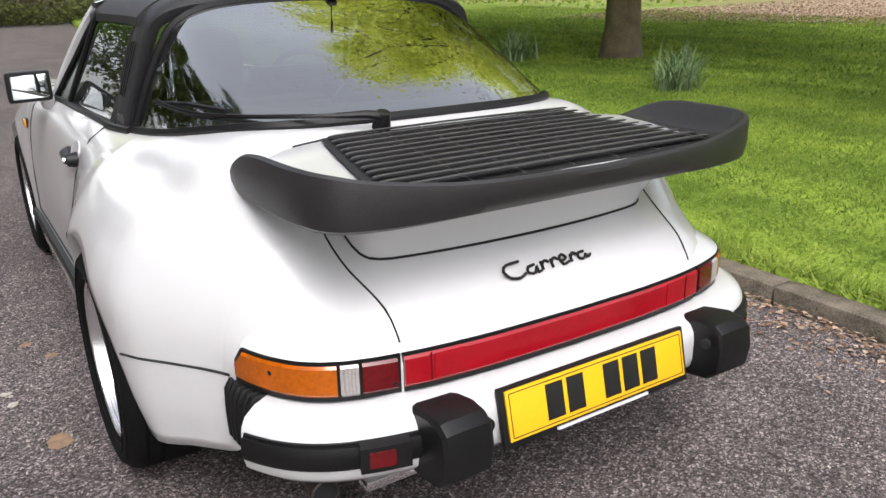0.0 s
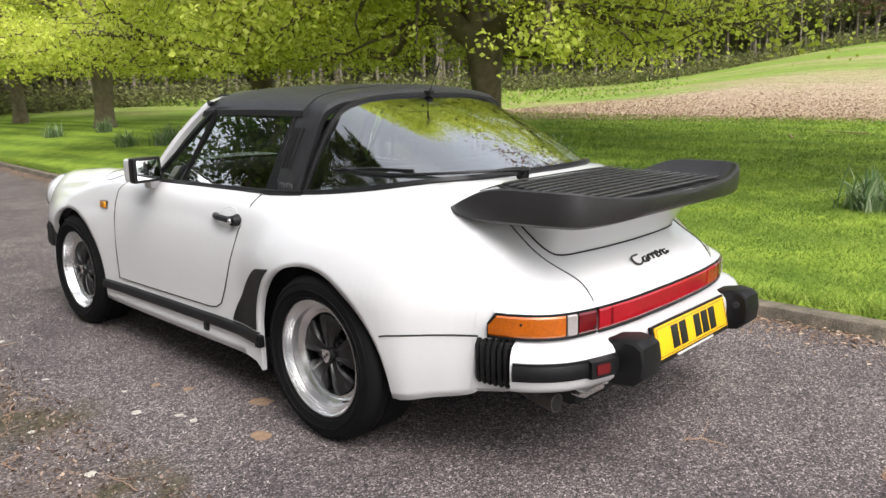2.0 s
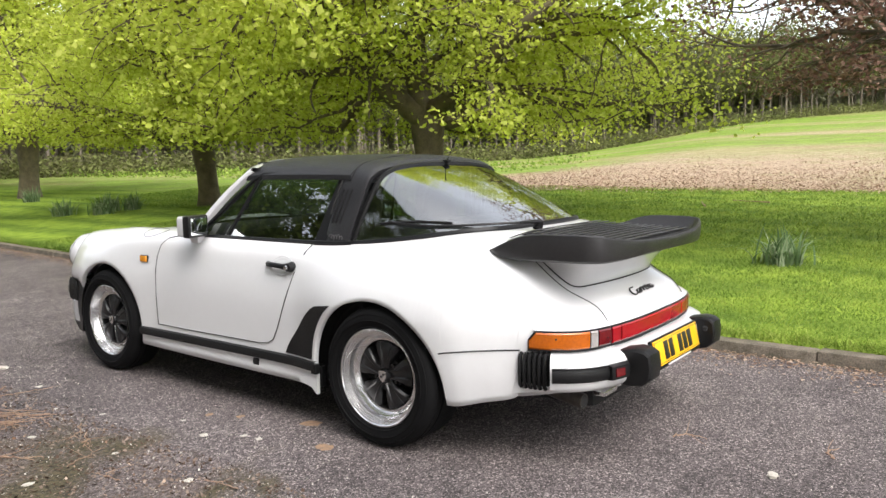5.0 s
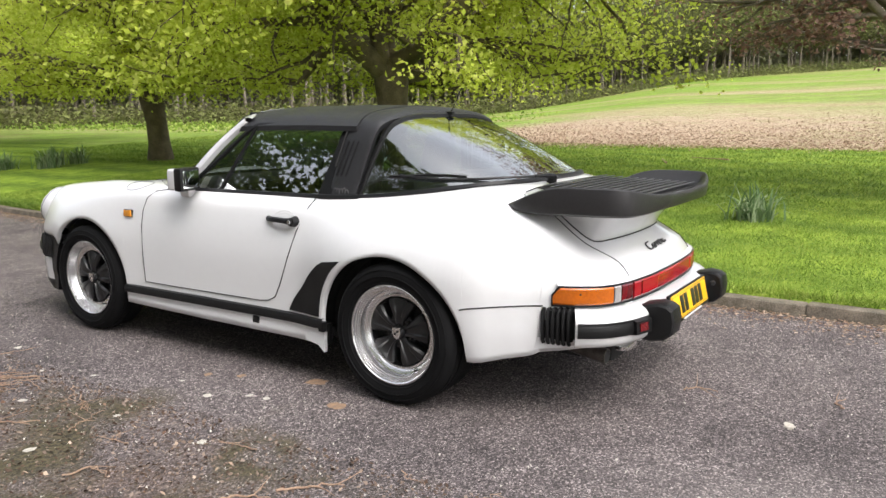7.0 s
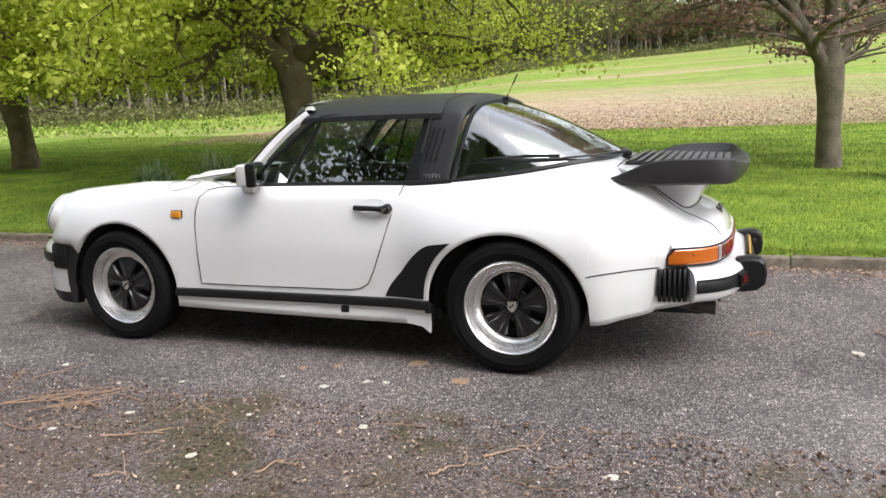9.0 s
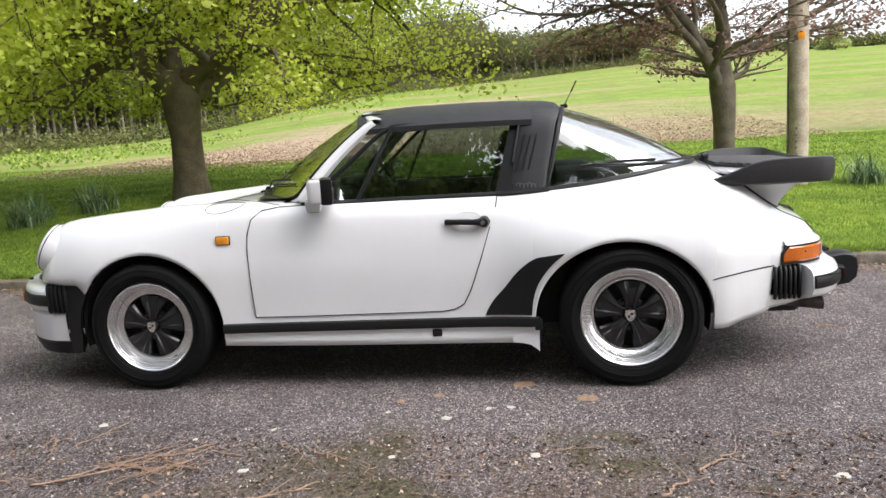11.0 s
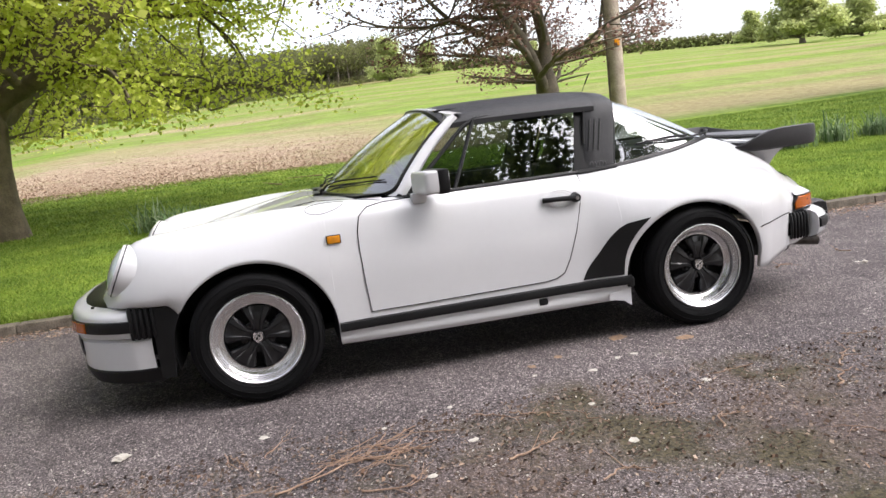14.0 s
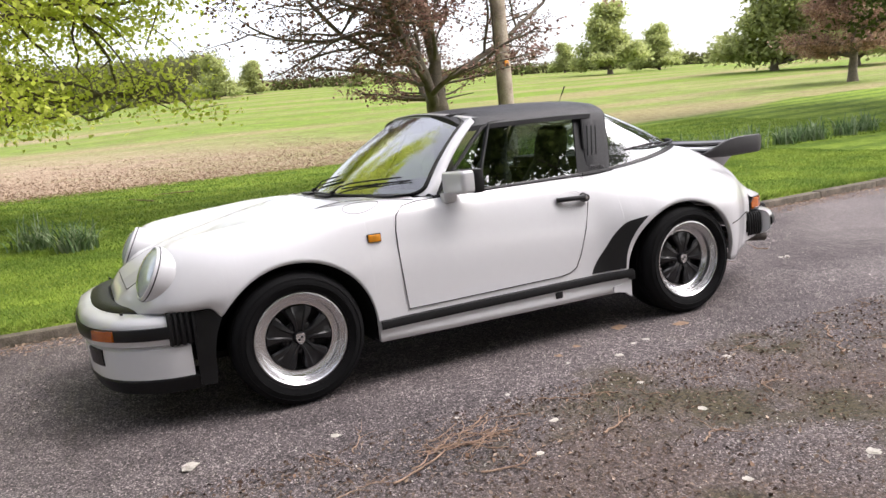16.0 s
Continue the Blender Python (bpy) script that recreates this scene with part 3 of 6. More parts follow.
def section(y, n=60):
    """The half section at y, from the centre over the wing to the sill, as (x, z) points."""
    (ex, ez), (cx, cz), (sx, sz), (wx, wz), (lx, lz) = [(f(y), g(y)) for f, g in (EDGE, CREST, SHOULDER, WIDE, LOW)]
    t = TOP(y)
    c = [(0, t), (ex * 0.55, t * 0.72 + ez * 0.28 + 0.002), (ex, ez), (cx, cz)]
    if HOLLOW(y) > 0.001:
        c.append((cx + 0.48 * (sx - cx) - 0.4 * HOLLOW(y), cz + 0.48 * (sz - cz) - 0.6 * HOLLOW(y)))
    c += [(sx, sz), (wx, wz)]
    if wz - lz > 0.12:
        c.append((wx - 0.25 * (wx - lx), wz - 0.55 * (wz - lz)))
    c.append((lx, lz))
    s = [0.0]
    for a, b in zip(c, c[1:]):
        s.append(s[-1] + math.hypot(b[0] - a[0], b[1] - a[1]) + 1e-6)
    fx, fz = curve_fn([(s[i], c[i][0]) for i in range(len(c))]), curve_fn([(s[i], c[i][1]) for i in range(len(c))])
    return [(fx(s[-1] * i / (n - 1)), fz(s[-1] * i / (n - 1))) for i in range(n)]


def arch_z(y):
    for yc, zc, a, b in ARCHES:
        if abs(y - yc) < a:
            return zc + b * math.sqrt(max(0.0, 1 - ((y - yc) / a) ** 2))
    return -1.0


def clipped(y, n):
    p = section(y, 90)
    az = arch_z(y)
    if az > 0:
        for i in range(len(p) - 1):
            if p[i][0] > 0.66 and p[i + 1][1] < az <= p[i][1]:
                k = (p[i][1] - az) / (p[i][1] - p[i + 1][1])
                p = p[:i + 1] + [(p[i][0] + k * (p[i + 1][0] - p[i][0]), az)]
                break
    s = np.concatenate([[0], np.cumsum([math.hypot(b[0] - a[0], b[1] - a[1]) for a, b in zip(p, p[1:])])])
    u = np.linspace(0, s[-1], n)
    return list(zip(np.interp(u, s, [q[0] for q in p]), np.interp(u, s, [q[1] for q in p])))


def side_x(y, z):
    """Half width of the body's flank at y and height z."""
    p = section(y, 90)
    k = max(range(len(p)), key=lambda i: p[i][1] if p[i][0] > 0.3 else -1)
    q = [r for r in p[k:]]
    zs = [r[1] for r in q][::-1]
    xs = [r[0] for r in q][::-1]
    return float(np.interp(z, zs, xs))


def top_z(y, x):
    """Height of the body's upper side at y and half width x."""
    p = section(y, 90)
    k = max(range(len(p)), key=lambda i: p[i][0])
    return float(np.interp(abs(x), [r[0] for r in p[:k + 1]], [r[1] for r in p[:k + 1]]))


stations = set(np.round(np.arange(-0.93, 3.021, 0.03), 4))
for yc, zc, a, b in ARCHES:
    for k in range(41):
        stations.add(round(yc + (a - 0.0005) * math.cos(math.pi * k / 40), 5))
    stations |= {round(yc - a - 0.001, 5), round(yc + a + 0.001, 5)}
for e in (0.005, 0.012, 0.02):
    stations |= {round(-0.93 + e, 5), round(3.02 - e, 5)}
stations |= {-0.655, -0.645, -0.635}
stations = sorted(stations)
NS = 46
verts, faces, slots = [], [], []
for y in stations:
    half = clipped(y, NS)
    xl, zl = half[-1]
    ring = [(-xl + 0.03, zl + 0.004)] + [(-x, z) for x, z in reversed(half)] + [(x, z) for x, z in half[1:]] + [(xl - 0.03, zl + 0.004)]
    verts += [(x, y + bow(x, y), z) for x, z in ring]
RN = 2 * NS + 1
for i in range(len(stations) - 1):
    ym = (stations[i] + stations[i + 1]) / 2
    for j in range(RN - 1):
        a, b, c, d = i * RN + j, i * RN + j + 1, (i + 1) * RN + j + 1, (i + 1) * RN + j
        xm = sum(abs(verts[k][0]) for k in (a, b, c, d)) / 4
        zm = sum(verts[k][2] for k in (a, b, c, d)) / 4
        if 0.30 < ym < 1.58 and xm < (0.665 if ym > 0.56 else 0.61) and zm > 0.6:
            continue
        if 1.96 < ym < 2.86 and xm < EDGE[0](ym) - 0.05 and zm > 0.52:
            continue
        faces.append((a, b, c, d))
        inside = zm > 0.8 and -0.40 < ym <= 0.33 and (xm / 0.60) ** 2.4 + (max(0, 0.33 - ym) / 0.72) ** 2.4 < 1
        slots.append(1 if inside else 0)
body = mesh_object("body", verts, faces, [PAINT, CARPET], car, label="glossy white bodywork with wide rear arches")
body.data.polygons.foreach_set("material_index", slots)
for p, nm in ((0, "tail_panel"), (len(stations) - 1, "nose_panel")):
    bm = bm_from([verts[p * RN + j] for j in range(RN)], [tuple(range(RN))])
    part(nm, bm, PAINT, car, smooth=False)


def flank(pts, side=-1, off=0.0):
    """Points (y, z) laid on the flank."""
    return [(side * (side_x(y, z) + off), y + bow(side_x(y, z), y), z) for y, z in pts]


def seam(name, pts, r=0.0028, material=GAP, parent=None, sides=5):
    return part(name, bm_tube(pts, r, sides), material, parent or car)


# wheel houses, floor and sills
for side in (-1, 1):
    for yc, zc, a, b in ARCHES:
        rows = []
        for x in (0.42, 0.60, 0.74):
            rows.append([(side * x, yc + (a + 0.004) * math.cos(t), zc + (b + 0.004) * math.sin(t)) for t in np.linspace(-0.25, math.pi + 0.25, 30)])
        part("wheel_house", bm_sheet(rows), DARK, car)
        part("inner_wall", bm_from([(side * 0.42, yc + (a + 0.004) * math.cos(t), zc + (b + 0.004) * math.sin(t)) for t in np.linspace(-0.25, math.pi + 0.25, 30)], [tuple(range(30))]), DARK, car, smooth=False)
part("underbody", bm_box(0, 1.13, 0.235, 1.46, 1.5, 0.05, 0.01), DARK, car)
part("front_floor", bm_box(0, 2.45, 0.30, 0.84, 1.15, 0.16, 0.02), DARK, car)
part("engine_underside", bm_box(0, -0.28, 0.28, 0.86, 1.1, 0.14, 0.03), DARK, car)
for side in (-1, 1):
    rows = [[(side * 0.55, y, 0.21) for y in np.linspace(0.43, 1.88, 12)] if k == 0 else [(side * (0.79), y, 0.216) for y in np.linspace(0.43, 1.88, 12)] for k in range(2)]
    part("sill_floor", bm_sheet(rows), DARK, car)

# ---- flank details, both sides ----
DOOR = [(1.47, 0.862), (1.60, 0.860), (1.68, 0.848), (1.725, 0.81), (1.742, 0.74), (1.745, 0.66), (1.738, 0.5), (1.726, 0.352), (1.50, 0.350), (0.84, 0.354), (0.78, 0.362), (0.735, 0.385), (0.70, 0.45), (0.650, 0.585), (0.610, 0.71), (0.575, 0.82), (0.572, 0.856)]


def door_span(z):
    front = curve_fn([(0.350, 1.726), (0.5, 1.738), (0.66, 1.745), (0.74, 1.742), (0.81, 1.725), (0.852, 1.68), (0.868, 1.60)])
    rear = curve_fn([(0.350, 0.84), (0.362, 0.78), (0.385, 0.735), (0.45, 0.70), (0.585, 0.650), (0.71, 0.610), (0.82, 0.575), (0.868, 0.570)])
    return rear(z), front(z)


for side in (-1, 1):
    rows = []
    for z in np.linspace(0.352, 0.860, 22):
        a, b = door_span(z)
        rows.append([(side * (side_x(y, z) + 0.0015), y, z) for y in np.linspace(a, b, 30)])
    door = part("door", bm_sheet(rows), PAINT, car)
    seam("shut_line", flank(DOOR, side, 0.0026), 0.0025, GAP, door)
    # handle with its lock and the scoop behind it
    grip = arc_points([(side * (side_x(0.79, 0.757) + 0.006), 0.800, 0.757), (side * (side_x(0.72, 0.757) + 0.030), 0.745, 0.758), (side * (side_x(0.66, 0.755) + 0.032), 0.67, 0.755), (side * (side_x(0.62, 0.752) + 0.02), 0.625, 0.752)], 12)
    handle = part("handle", bm_tube(grip, [0.016] + [0.0145] * 8 + [0.017, 0.021, 0.023], 10, squash=0.9), RUBBER, door, "black door handle")
    part("lock_button", bm_spin([(side * (side_x(0.63, 0.752) + 0.047), 0.0), (side * (side_x(0.63, 0.752) + 0.047), 0.010), (side * (side_x(0.63, 0.752) + 0.03), 0.013)], steps=16, centre=(0, 0.632, 0.752)), CHROME, handle)
    part("escutcheon", bm_spin([(side * (side_x(0.63, 0.752) + 0.036), 0.0), (side * (side_x(0.63, 0.752) + 0.036), 0.020), (side * (side_x(0.63, 0.752) + 0.002), 0.027)], steps=20, centre=(0, 0.628, 0.752)), RUBBER, handle)
    rows = []
    for k in range(9):
        t = k / 8 * 2 - 1
        w = 0.055 * math.sqrt(max(0.02, 1 - t * t))
        rows.append([(side * (side_x(0.705 + u * w, 0.752 + 0.036 * t) + 0.0025 - 0.004 * (1 - u * u) * (1 - t * t)), 0.705 + u * w, 0.752 + 0.036 * t) for u in np.linspace(-1, 1, 9)])
    part("scoop", bm_sheet(rows), PAINT, handle)
    part("scoop_lip", bm_tube([(side * (side_x(0.705 + 0.072 * math.cos(t), 0.754 + 0.044 * math.sin(t)) + 0.001), 0.705 + 0.072 * math.cos(t), 0.754 + 0.044 * math.sin(t)) for t in np.linspace(0, 2 * math.pi, 25)[:-1]], 0.0028, 5, True), PAINT, handle)
    # side marker lamp
    x0 = side_x(1.86, 0.722)
    lampm = part("side_marker", bm_box(side * (x0 + 0.006), 1.86, 0.722, 0.018, 0.062, 0.036, 0.006), MARKER, car, "amber side marker")
    part("bezel", bm_box(side * (x0 + 0.001), 1.86, 0.722, 0.012, 0.070, 0.043, 0.004), RUBBER, lampm)
    # rubber rubbing strip above the sill
    prof = [(0.0, 0.324), (0.018, 0.320), (0.025, 0.301), (0.020, 0.281), (0.0, 0.276)]
    rows = []
    for y in np.linspace(0.395, 1.888, 40):
        rows.append([(side * (side_x(y, 0.30) + d - 0.002), y, z + (0.004 if y < 0.42 else 0)) for d, z in prof])
    part("sill_strip", bm_sheet(rows), RUBBER, car, "black rubber sill strip")
    part("strip_end", bm_box(side * (side_x(0.40, 0.29) + 0.004), 0.402, 0.292, 0.03, 0.035, 0.05, 0.008), RUBBER, car)
    part("jacking_plug", bm_box(side * (side_x(0.865, 0.255) + 0.0), 0.865, 0.256, 0.014, 0.046, 0.036, 0.008), RUBBER, car)
    # stone guard ahead of the rear wheel
    gf = curve_fn([(0.332, 0.640), (0.36, 0.627), (0.40, 0.60), (0.46, 0.545), (0.52, 0.495), (0.56, 0.45), (0.59, 0.40), (0.602, 0.345), (0.608, 0.285)])
    gr = curve_fn([(0.332, 0.43), (0.40, 0.421), (0.46, 0.402), (0.52, 0.366), (0.56, 0.332), (0.59, 0.298), (0.602, 0.28), (0.608, 0.275)])
    rows = []
    for z in np.linspace(0.332, 0.608, 18):
        a, b = gr(z), gf(z)
        rows.append([(side * (side_x(y, z) + 0.004), y, z) for y in np.linspace(a, b, 12)])
    part("stone_guard", bm_sheet(rows, 0.006, (side, 0, 0)), RUBBER, car, "matt black stone guard")
    # line between quarter panel and bumper skirt
    seam("skirt_seam", flank([(-0.345, 0.470), (-0.37, 0.476), (-0.42, 0.482), (-0.5, 0.487), (-0.57, 0.489), (-0.63, 0.490), (-0.665, 0.491)], side, 0.0005), 0.0032)
    # the sill's rear tip, drawn down behind the wheel arch's edge
    tip = []
    for d in (0.0, -0.022):
        tip += [(side * (0.838 + d), 0.400, 0.262), (side * (0.834 + d), 0.520, 0.240), (side * (0.834 + d), 0.520, 0.212), (side * (0.836 + d), 0.440, 0.196), (side * (0.838 + d), 0.402, 0.166)]
    part("sill_tip", bm_from(tip, [(0, 1, 2, 3, 4), (9, 8, 7, 6, 5)] + [(i, (i + 1) % 5, 5 + (i + 1) % 5, 5 + i) for i in range(5)]), PAINT, car, smooth=False)
    # rear mud flap edge
    part("arch_flap", bm_box(side * 0.795, 0.405, 0.245, 0.03, 0.02, 0.10, 0.006), RUBBER, car)

# ---- bonnet, fuel flap, cowl ----
xe = lambda y: EDGE[0](y) - 0.012
rows = []
for y in np.linspace(1.90, 2.955, 40):
    w = xe(y) * 1.0
    rows.append([(x, y, top_z(y, x) + 0.002) for x in np.linspace(-w, w, 41)])
bonnet = part("bonnet", bm_sheet(rows), PAINT, car)
rim = [(-xe(y), y, top_z(y, xe(y)) + 0.0015) for y in np.linspace(1.91, 2.955, 40)]
seam("bonnet_gap", rim + [(x, 2.957, top_z(2.957, x) + 0.001) for x in np.linspace(-0.35, 0.35, 15)] + [(-p[0], p[1], p[2]) for p in reversed(rim)] + [(x, 1.895 + 0.02 * (1 - (x / 0.52) ** 2), top_z(1.9, x) + 0.0015) for x in np.linspace(0.5, -0.5, 21)], 0.0016, GAP, bonnet)
for side in (-1,):
    ring = []
    for k in range(29):
        t = 2 * math.pi * k / 28
        y, x = 1.875 + 0.095 * math.cos(t), 0.688 + 0.045 * math.sin(t) + 0.012 * math.cos(t)
        ring.append((side * x, y, top_z(y, x) + 0.001))
    seam("fuel_flap_gap", ring, 0.0013)
part("cowl_vent", bm_box(-0.06, 1.865, 0.899, 0.22, 0.05, 0.012, 0.004), RUBBER, car)
part("cowl_vent", bm_box(0.30, 1.85, 0.899, 0.16, 0.05, 0.012, 0.004), RUBBER, car)
rows = []
for side in (-1, 1):
    seam("wing_cowl_seam", [(side * x, y, top_z(y, x) + 0.001) for x, y in ((0.52, 1.895), (0.60, 1.80), (0.67, 1.68), (0.70, 1.60))], 0.002)

# ---- windscreen, A-pillars ----
def screen_edge(top, s):
    """Left half outline of the windscreen: s 0 at the centre, 1 at the side."""
    if top:
        return Vector((0.535 * s, 1.275 - 0.105 * s ** 2.6, 1.282 - 0.052 * s ** 2.4))
    return Vector((0.682 * s, 1.850 - 0.330 * s ** 2.5, 0.903 - 0.025 * s ** 2))


def screen_point(s, v, off=0.0):
    a, b = screen_edge(True, abs(s)), screen_edge(False, abs(s))
    p = a.lerp(b, v)
    bulge = 0.022 * 4 * v * (1 - v)
    p = p + Vector((0, 0.57, 0.82)) * (bulge + off)
    return Vector((p.x if s >= 0 else -p.x, p.y, p.z))


def screen_half(v):
    """Half width of the pane at height v, with rounded corners."""
    k = max(0.0, (0.13 - v) / 0.13, (v - 0.90) / 0.10)
    return 0.98 - 0.10 * (1 - math.sqrt(max(0.0, 1 - k * k)))


vv = [0.5 - 0.5 * math.cos(math.pi * i / 25) for i in range(26)]
rows = [[screen_point(screen_half(v) * s, v) for s in np.linspace(-1, 1, 31)] for v in vv]
for side in (-1, 1):
    part("pillar_corner", bm_sheet([[screen_point(side * (screen_half(v) + (1.0 - screen_half(v)) * k), v, -0.003) for k in (-0.6, 0, 0.5, 1.0)] for v in np.linspace(0, 0.16, 9)]), PAINT, car)
    part("pillar_corner", bm_sheet([[screen_point(side * (screen_half(v) + (1.0 - screen_half(v)) * k), v, -0.003) for k in (-0.6, 0, 0.5, 1.0)] for v in np.linspace(0.88, 1.0, 7)]), PAINT, car)
screen = part("windscreen", bm_sheet(rows), SCREENGLASS, car, "raked tinted windscreen")
screen.visible_shadow = False
loop = [screen_point(screen_half(0) * s, 0.0) for s in np.linspace(-1, 1, 31)] + [screen_point(screen_half(v), v) for v in vv[1:-1]] + [screen_point(screen_half(1) * s, 1.0) for s in np.linspace(1, -1, 31)] + [screen_point(-screen_half(v), v) for v in reversed(vv[1:-1])]
part("screen_seal", bm_tube(loop, 0.011, 6, True), RUBBER, screen, "black rubber screen seal")
for side in (-1, 1):
    rows = []
    for v in np.linspace(-0.02, 1.03, 16):
        a = screen_point(side * 1.0, min(max(v, 0), 1))
        a = a + (screen_edge(False, 1) - screen_edge(True, 1)) * 0 if 0 <= v <= 1 else a
        w = 0.030 + 0.012 * v
        rows.append([a + Vector((0, 0.006, 0.004)), a + Vector((side * 0.016, -0.012, 0.008)), a + Vector((side * 0.024, -w * 0.6, -0.001)), a + Vector((side * 0.022, -w, -0.012)), a + Vector((0, -w - 0.01, -0.02))])
    part("a_pillar", bm_sheet(rows), PAINT, car)
rows = [[screen_edge(True, abs(s)) * 1.0 + Vector((0 if s >= 0 else -2 * screen_edge(True, abs(s)).x, d, z)) for s in np.linspace(-1.03, 1.03, 31)] for d, z in ((0.012, -0.008), (0.006, 0.010), (-0.02, 0.014), (-0.055, 0.01))]
part("header_rail", bm_sheet(rows), PAINT, car)
for x0, y0, tip in ((-0.16, 1.83, (-0.56, 1.66)), (0.30, 1.80, (-0.08, 1.80))):
    a = Vector((x0, y0 + 0.01, 0.915))
    s = tip[0] / 0.682
    pts = [a, a + Vector((-0.03, -0.02, 0.025))] + [screen_point((x0 + (tip[0] - x0) * k) / 0.672, 0.93 - 0.10 * k, 0.022) for k in (0.3, 0.6, 1.0)]
    wip = part("wiper", bm_tube(pts, 0.0042, 6), RUBBER, car, "black windscreen wiper")
    part("wiper_blade", bm_tube([screen_point((x0 + (tip[0] - x0) * k - 0.02) / 0.672, 0.955 - 0.10 * k, 0.012) for k in (0.1, 0.4, 0.7, 1.05)], 0.0036, 5), RUBBER, wip)
    part("wiper_pivot", bm_spin([(-0.012, 0), (-0.012, 0.014), (0.012, 0.014), (0.012, 0)], steps=12, centre=(x0, y0 + 0.015, 0.912)), RUBBER, wip)

# ---- side glass ----
def glass_x(z, y=1.0):
    return 0.688 - 0.040 * (1.45 - y) - (z - 0.87) * 0.37


for side in (-1, 1):
    front = curve_fn([(0.862, 1.468), (0.95, 1.365), (1.05, 1.248), (1.14, 1.145), (1.18, 1.09), (1.200, 1.05)])
    rows = [[(side * glass_x(z, y), y, z) for y in np.linspace(0.545 - (z - 0.87) * 0.26, front(z), 16)] for z in np.linspace(0.862, 1.200, 12)]
    win = part("door_window", bm_sheet(rows), GLASS, car, "tinted side window")
    win.visible_shadow = False
    edge = [(0.455, 0.0)]
    zs = np.linspace(0.862, 1.200, 14)
    fr = [(side * (glass_x(z, front(z)) + 0.004), front(z) + 0.012, z) for z in zs]
    part("window_frame", bm_tube(fr + [(side * (glass_x(1.202, y) + 0.004), y, 1.204) for y in np.linspace(1.03, 0.455, 12)], 0.011, 6), RUBBER, win)
    part("waist_seal", bm_tube([(side * (glass_x(0.865, y) + 0.010), y, 0.867) for y in np.linspace(0.535, 1.49, 14)], 0.011, 6), RUBBER, win)
    part("quarter_light_bar", bm_tube([(side * (glass_x(z, 1.2) + 0.003), 1.228 - (z - 0.862) * 0.50, z) for z in np.linspace(0.862, 1.20, 8)], 0.010, 6), RUBBER, win)
    part("rear_channel", bm_sheet([[(side * (glass_x(z, 0.5) + 0.005), y0 - (z - 0.87) * 0.25, z) for y0 in (0.578, 0.572, 0.54, 0.50)] for z in np.linspace(0.858, 1.206, 10)], 0.012, (side, 0, 0)), RUBBER, win)

# ---- removable roof panel and roll-over bar ----
def roof_half(k):
    """Roof section from the centre (0) to the gutter (1)."""
    f = curve_fn([(0, 0.0), (0.3, 0.20), (0.55, 0.37), (0.75, 0.465), (0.9, 0.53), (1.0, 0.566)])
    g = curve_fn([(0, 1.304), (0.3, 1.300), (0.55, 1.287), (0.75, 1.268), (0.9, 1.238), (1.0, 1.200)])
    return f(k), g(k)


rows = []
for y in np.linspace(0.40, 1.235, 26):
    fall = 0.020 * max(0, (y - 0.95) / 0.28) ** 2 + 0.012 * max(0, (0.75 - y) / 0.35) ** 2
    r = []
    for k in np.linspace(-1, 1, 41):
        x, z = roof_half(abs(k))
        fwd = 0.035 * (1 - abs(k) ** 2.4) * max(0, (y - 0.9) / 0.335) - 0.02 * abs(k) ** 6 * max(0, (y - 0.9) / 0.335)
        r.append((math.copysign(x, k), y + fwd, z - fall * (1.0 if abs(k) < 0.9 else 1.0 - 6 * (abs(k) - 0.9))))
    rows.append(r)
roof = part("roof_panel", bm_sheet(rows, 0.025, (0, 0, 1)), VINYL, car, "matt black removable roof panel")


def bar_path(n=61):
    """Left foot, over the roof, right foot: (x, z, front y, rear y)."""
    out = []
    foot = [(0.648, 0.858, 0.519, 0.354), (0.633, 0.92, 0.507, 0.343), (0.611, 1.00, 0.491, 0.327), (0.586, 1.08, 0.474, 0.310), (0.562, 1.155, 0.458, 0.294), (0.536, 1.202, 0.446, 0.282), (0.498, 1.233, 0.438, 0.274), (0.43, 1.256, 0.433, 0.269), (0.30, 1.273, 0.430, 0.265), (0.15, 1.282, 0.429, 0.263), (0.0, 1.285, 0.429, 0.262)]
    half = n // 2
    fs = [curve_fn([(i, r[k]) for i, r in enumerate(foot)]) for k in range(4)]
    left = [[f(i * 10 / half) for f in fs] for i in range(half + 1)]
    return [(-a, b, c, d) for a, b, c, d in left] + [(a, b, c, d) for a, b, c, d in reversed(left[:-1])]


rows = []
bp = bar_path()
for i, (x, z, yf, yr) in enumerate(bp):
    a, b = bp[max(i - 1, 0)], bp[min(i + 1, len(bp) - 1)]
    t = Vector((b[0] - a[0], 0, b[1] - a[1])).normalized()
    nrm = Vector((-t.z, 0, t.x))
    drop = 0.035 * max(0.0, min(1.0, (z - 1.18) / 0.1))
    rows.append([Vector((x, yf + 0.0, z)) - nrm * 0.03, Vector((x, yf, z)) + nrm * 0.001, Vector((x, yf - 0.006, z)) + nrm * 0.005, Vector((x, yf * 0.6 + yr * 0.4, z)) + nrm * 0.007,
                 Vector((x, yr + 0.03, z - drop * 0.35)) + nrm * 0.006, Vector((x, yr + 0.008, z - drop * 0.8)) + nrm * 0.004, Vector((x, yr, z - drop)) + nrm * 0.0, Vector((x, yr + 0.01, z - drop)) - nrm * 0.03])
bar = part("roll_bar", bm_sheet(rows), VINYL, car, "matt black roll-over bar with three slots")
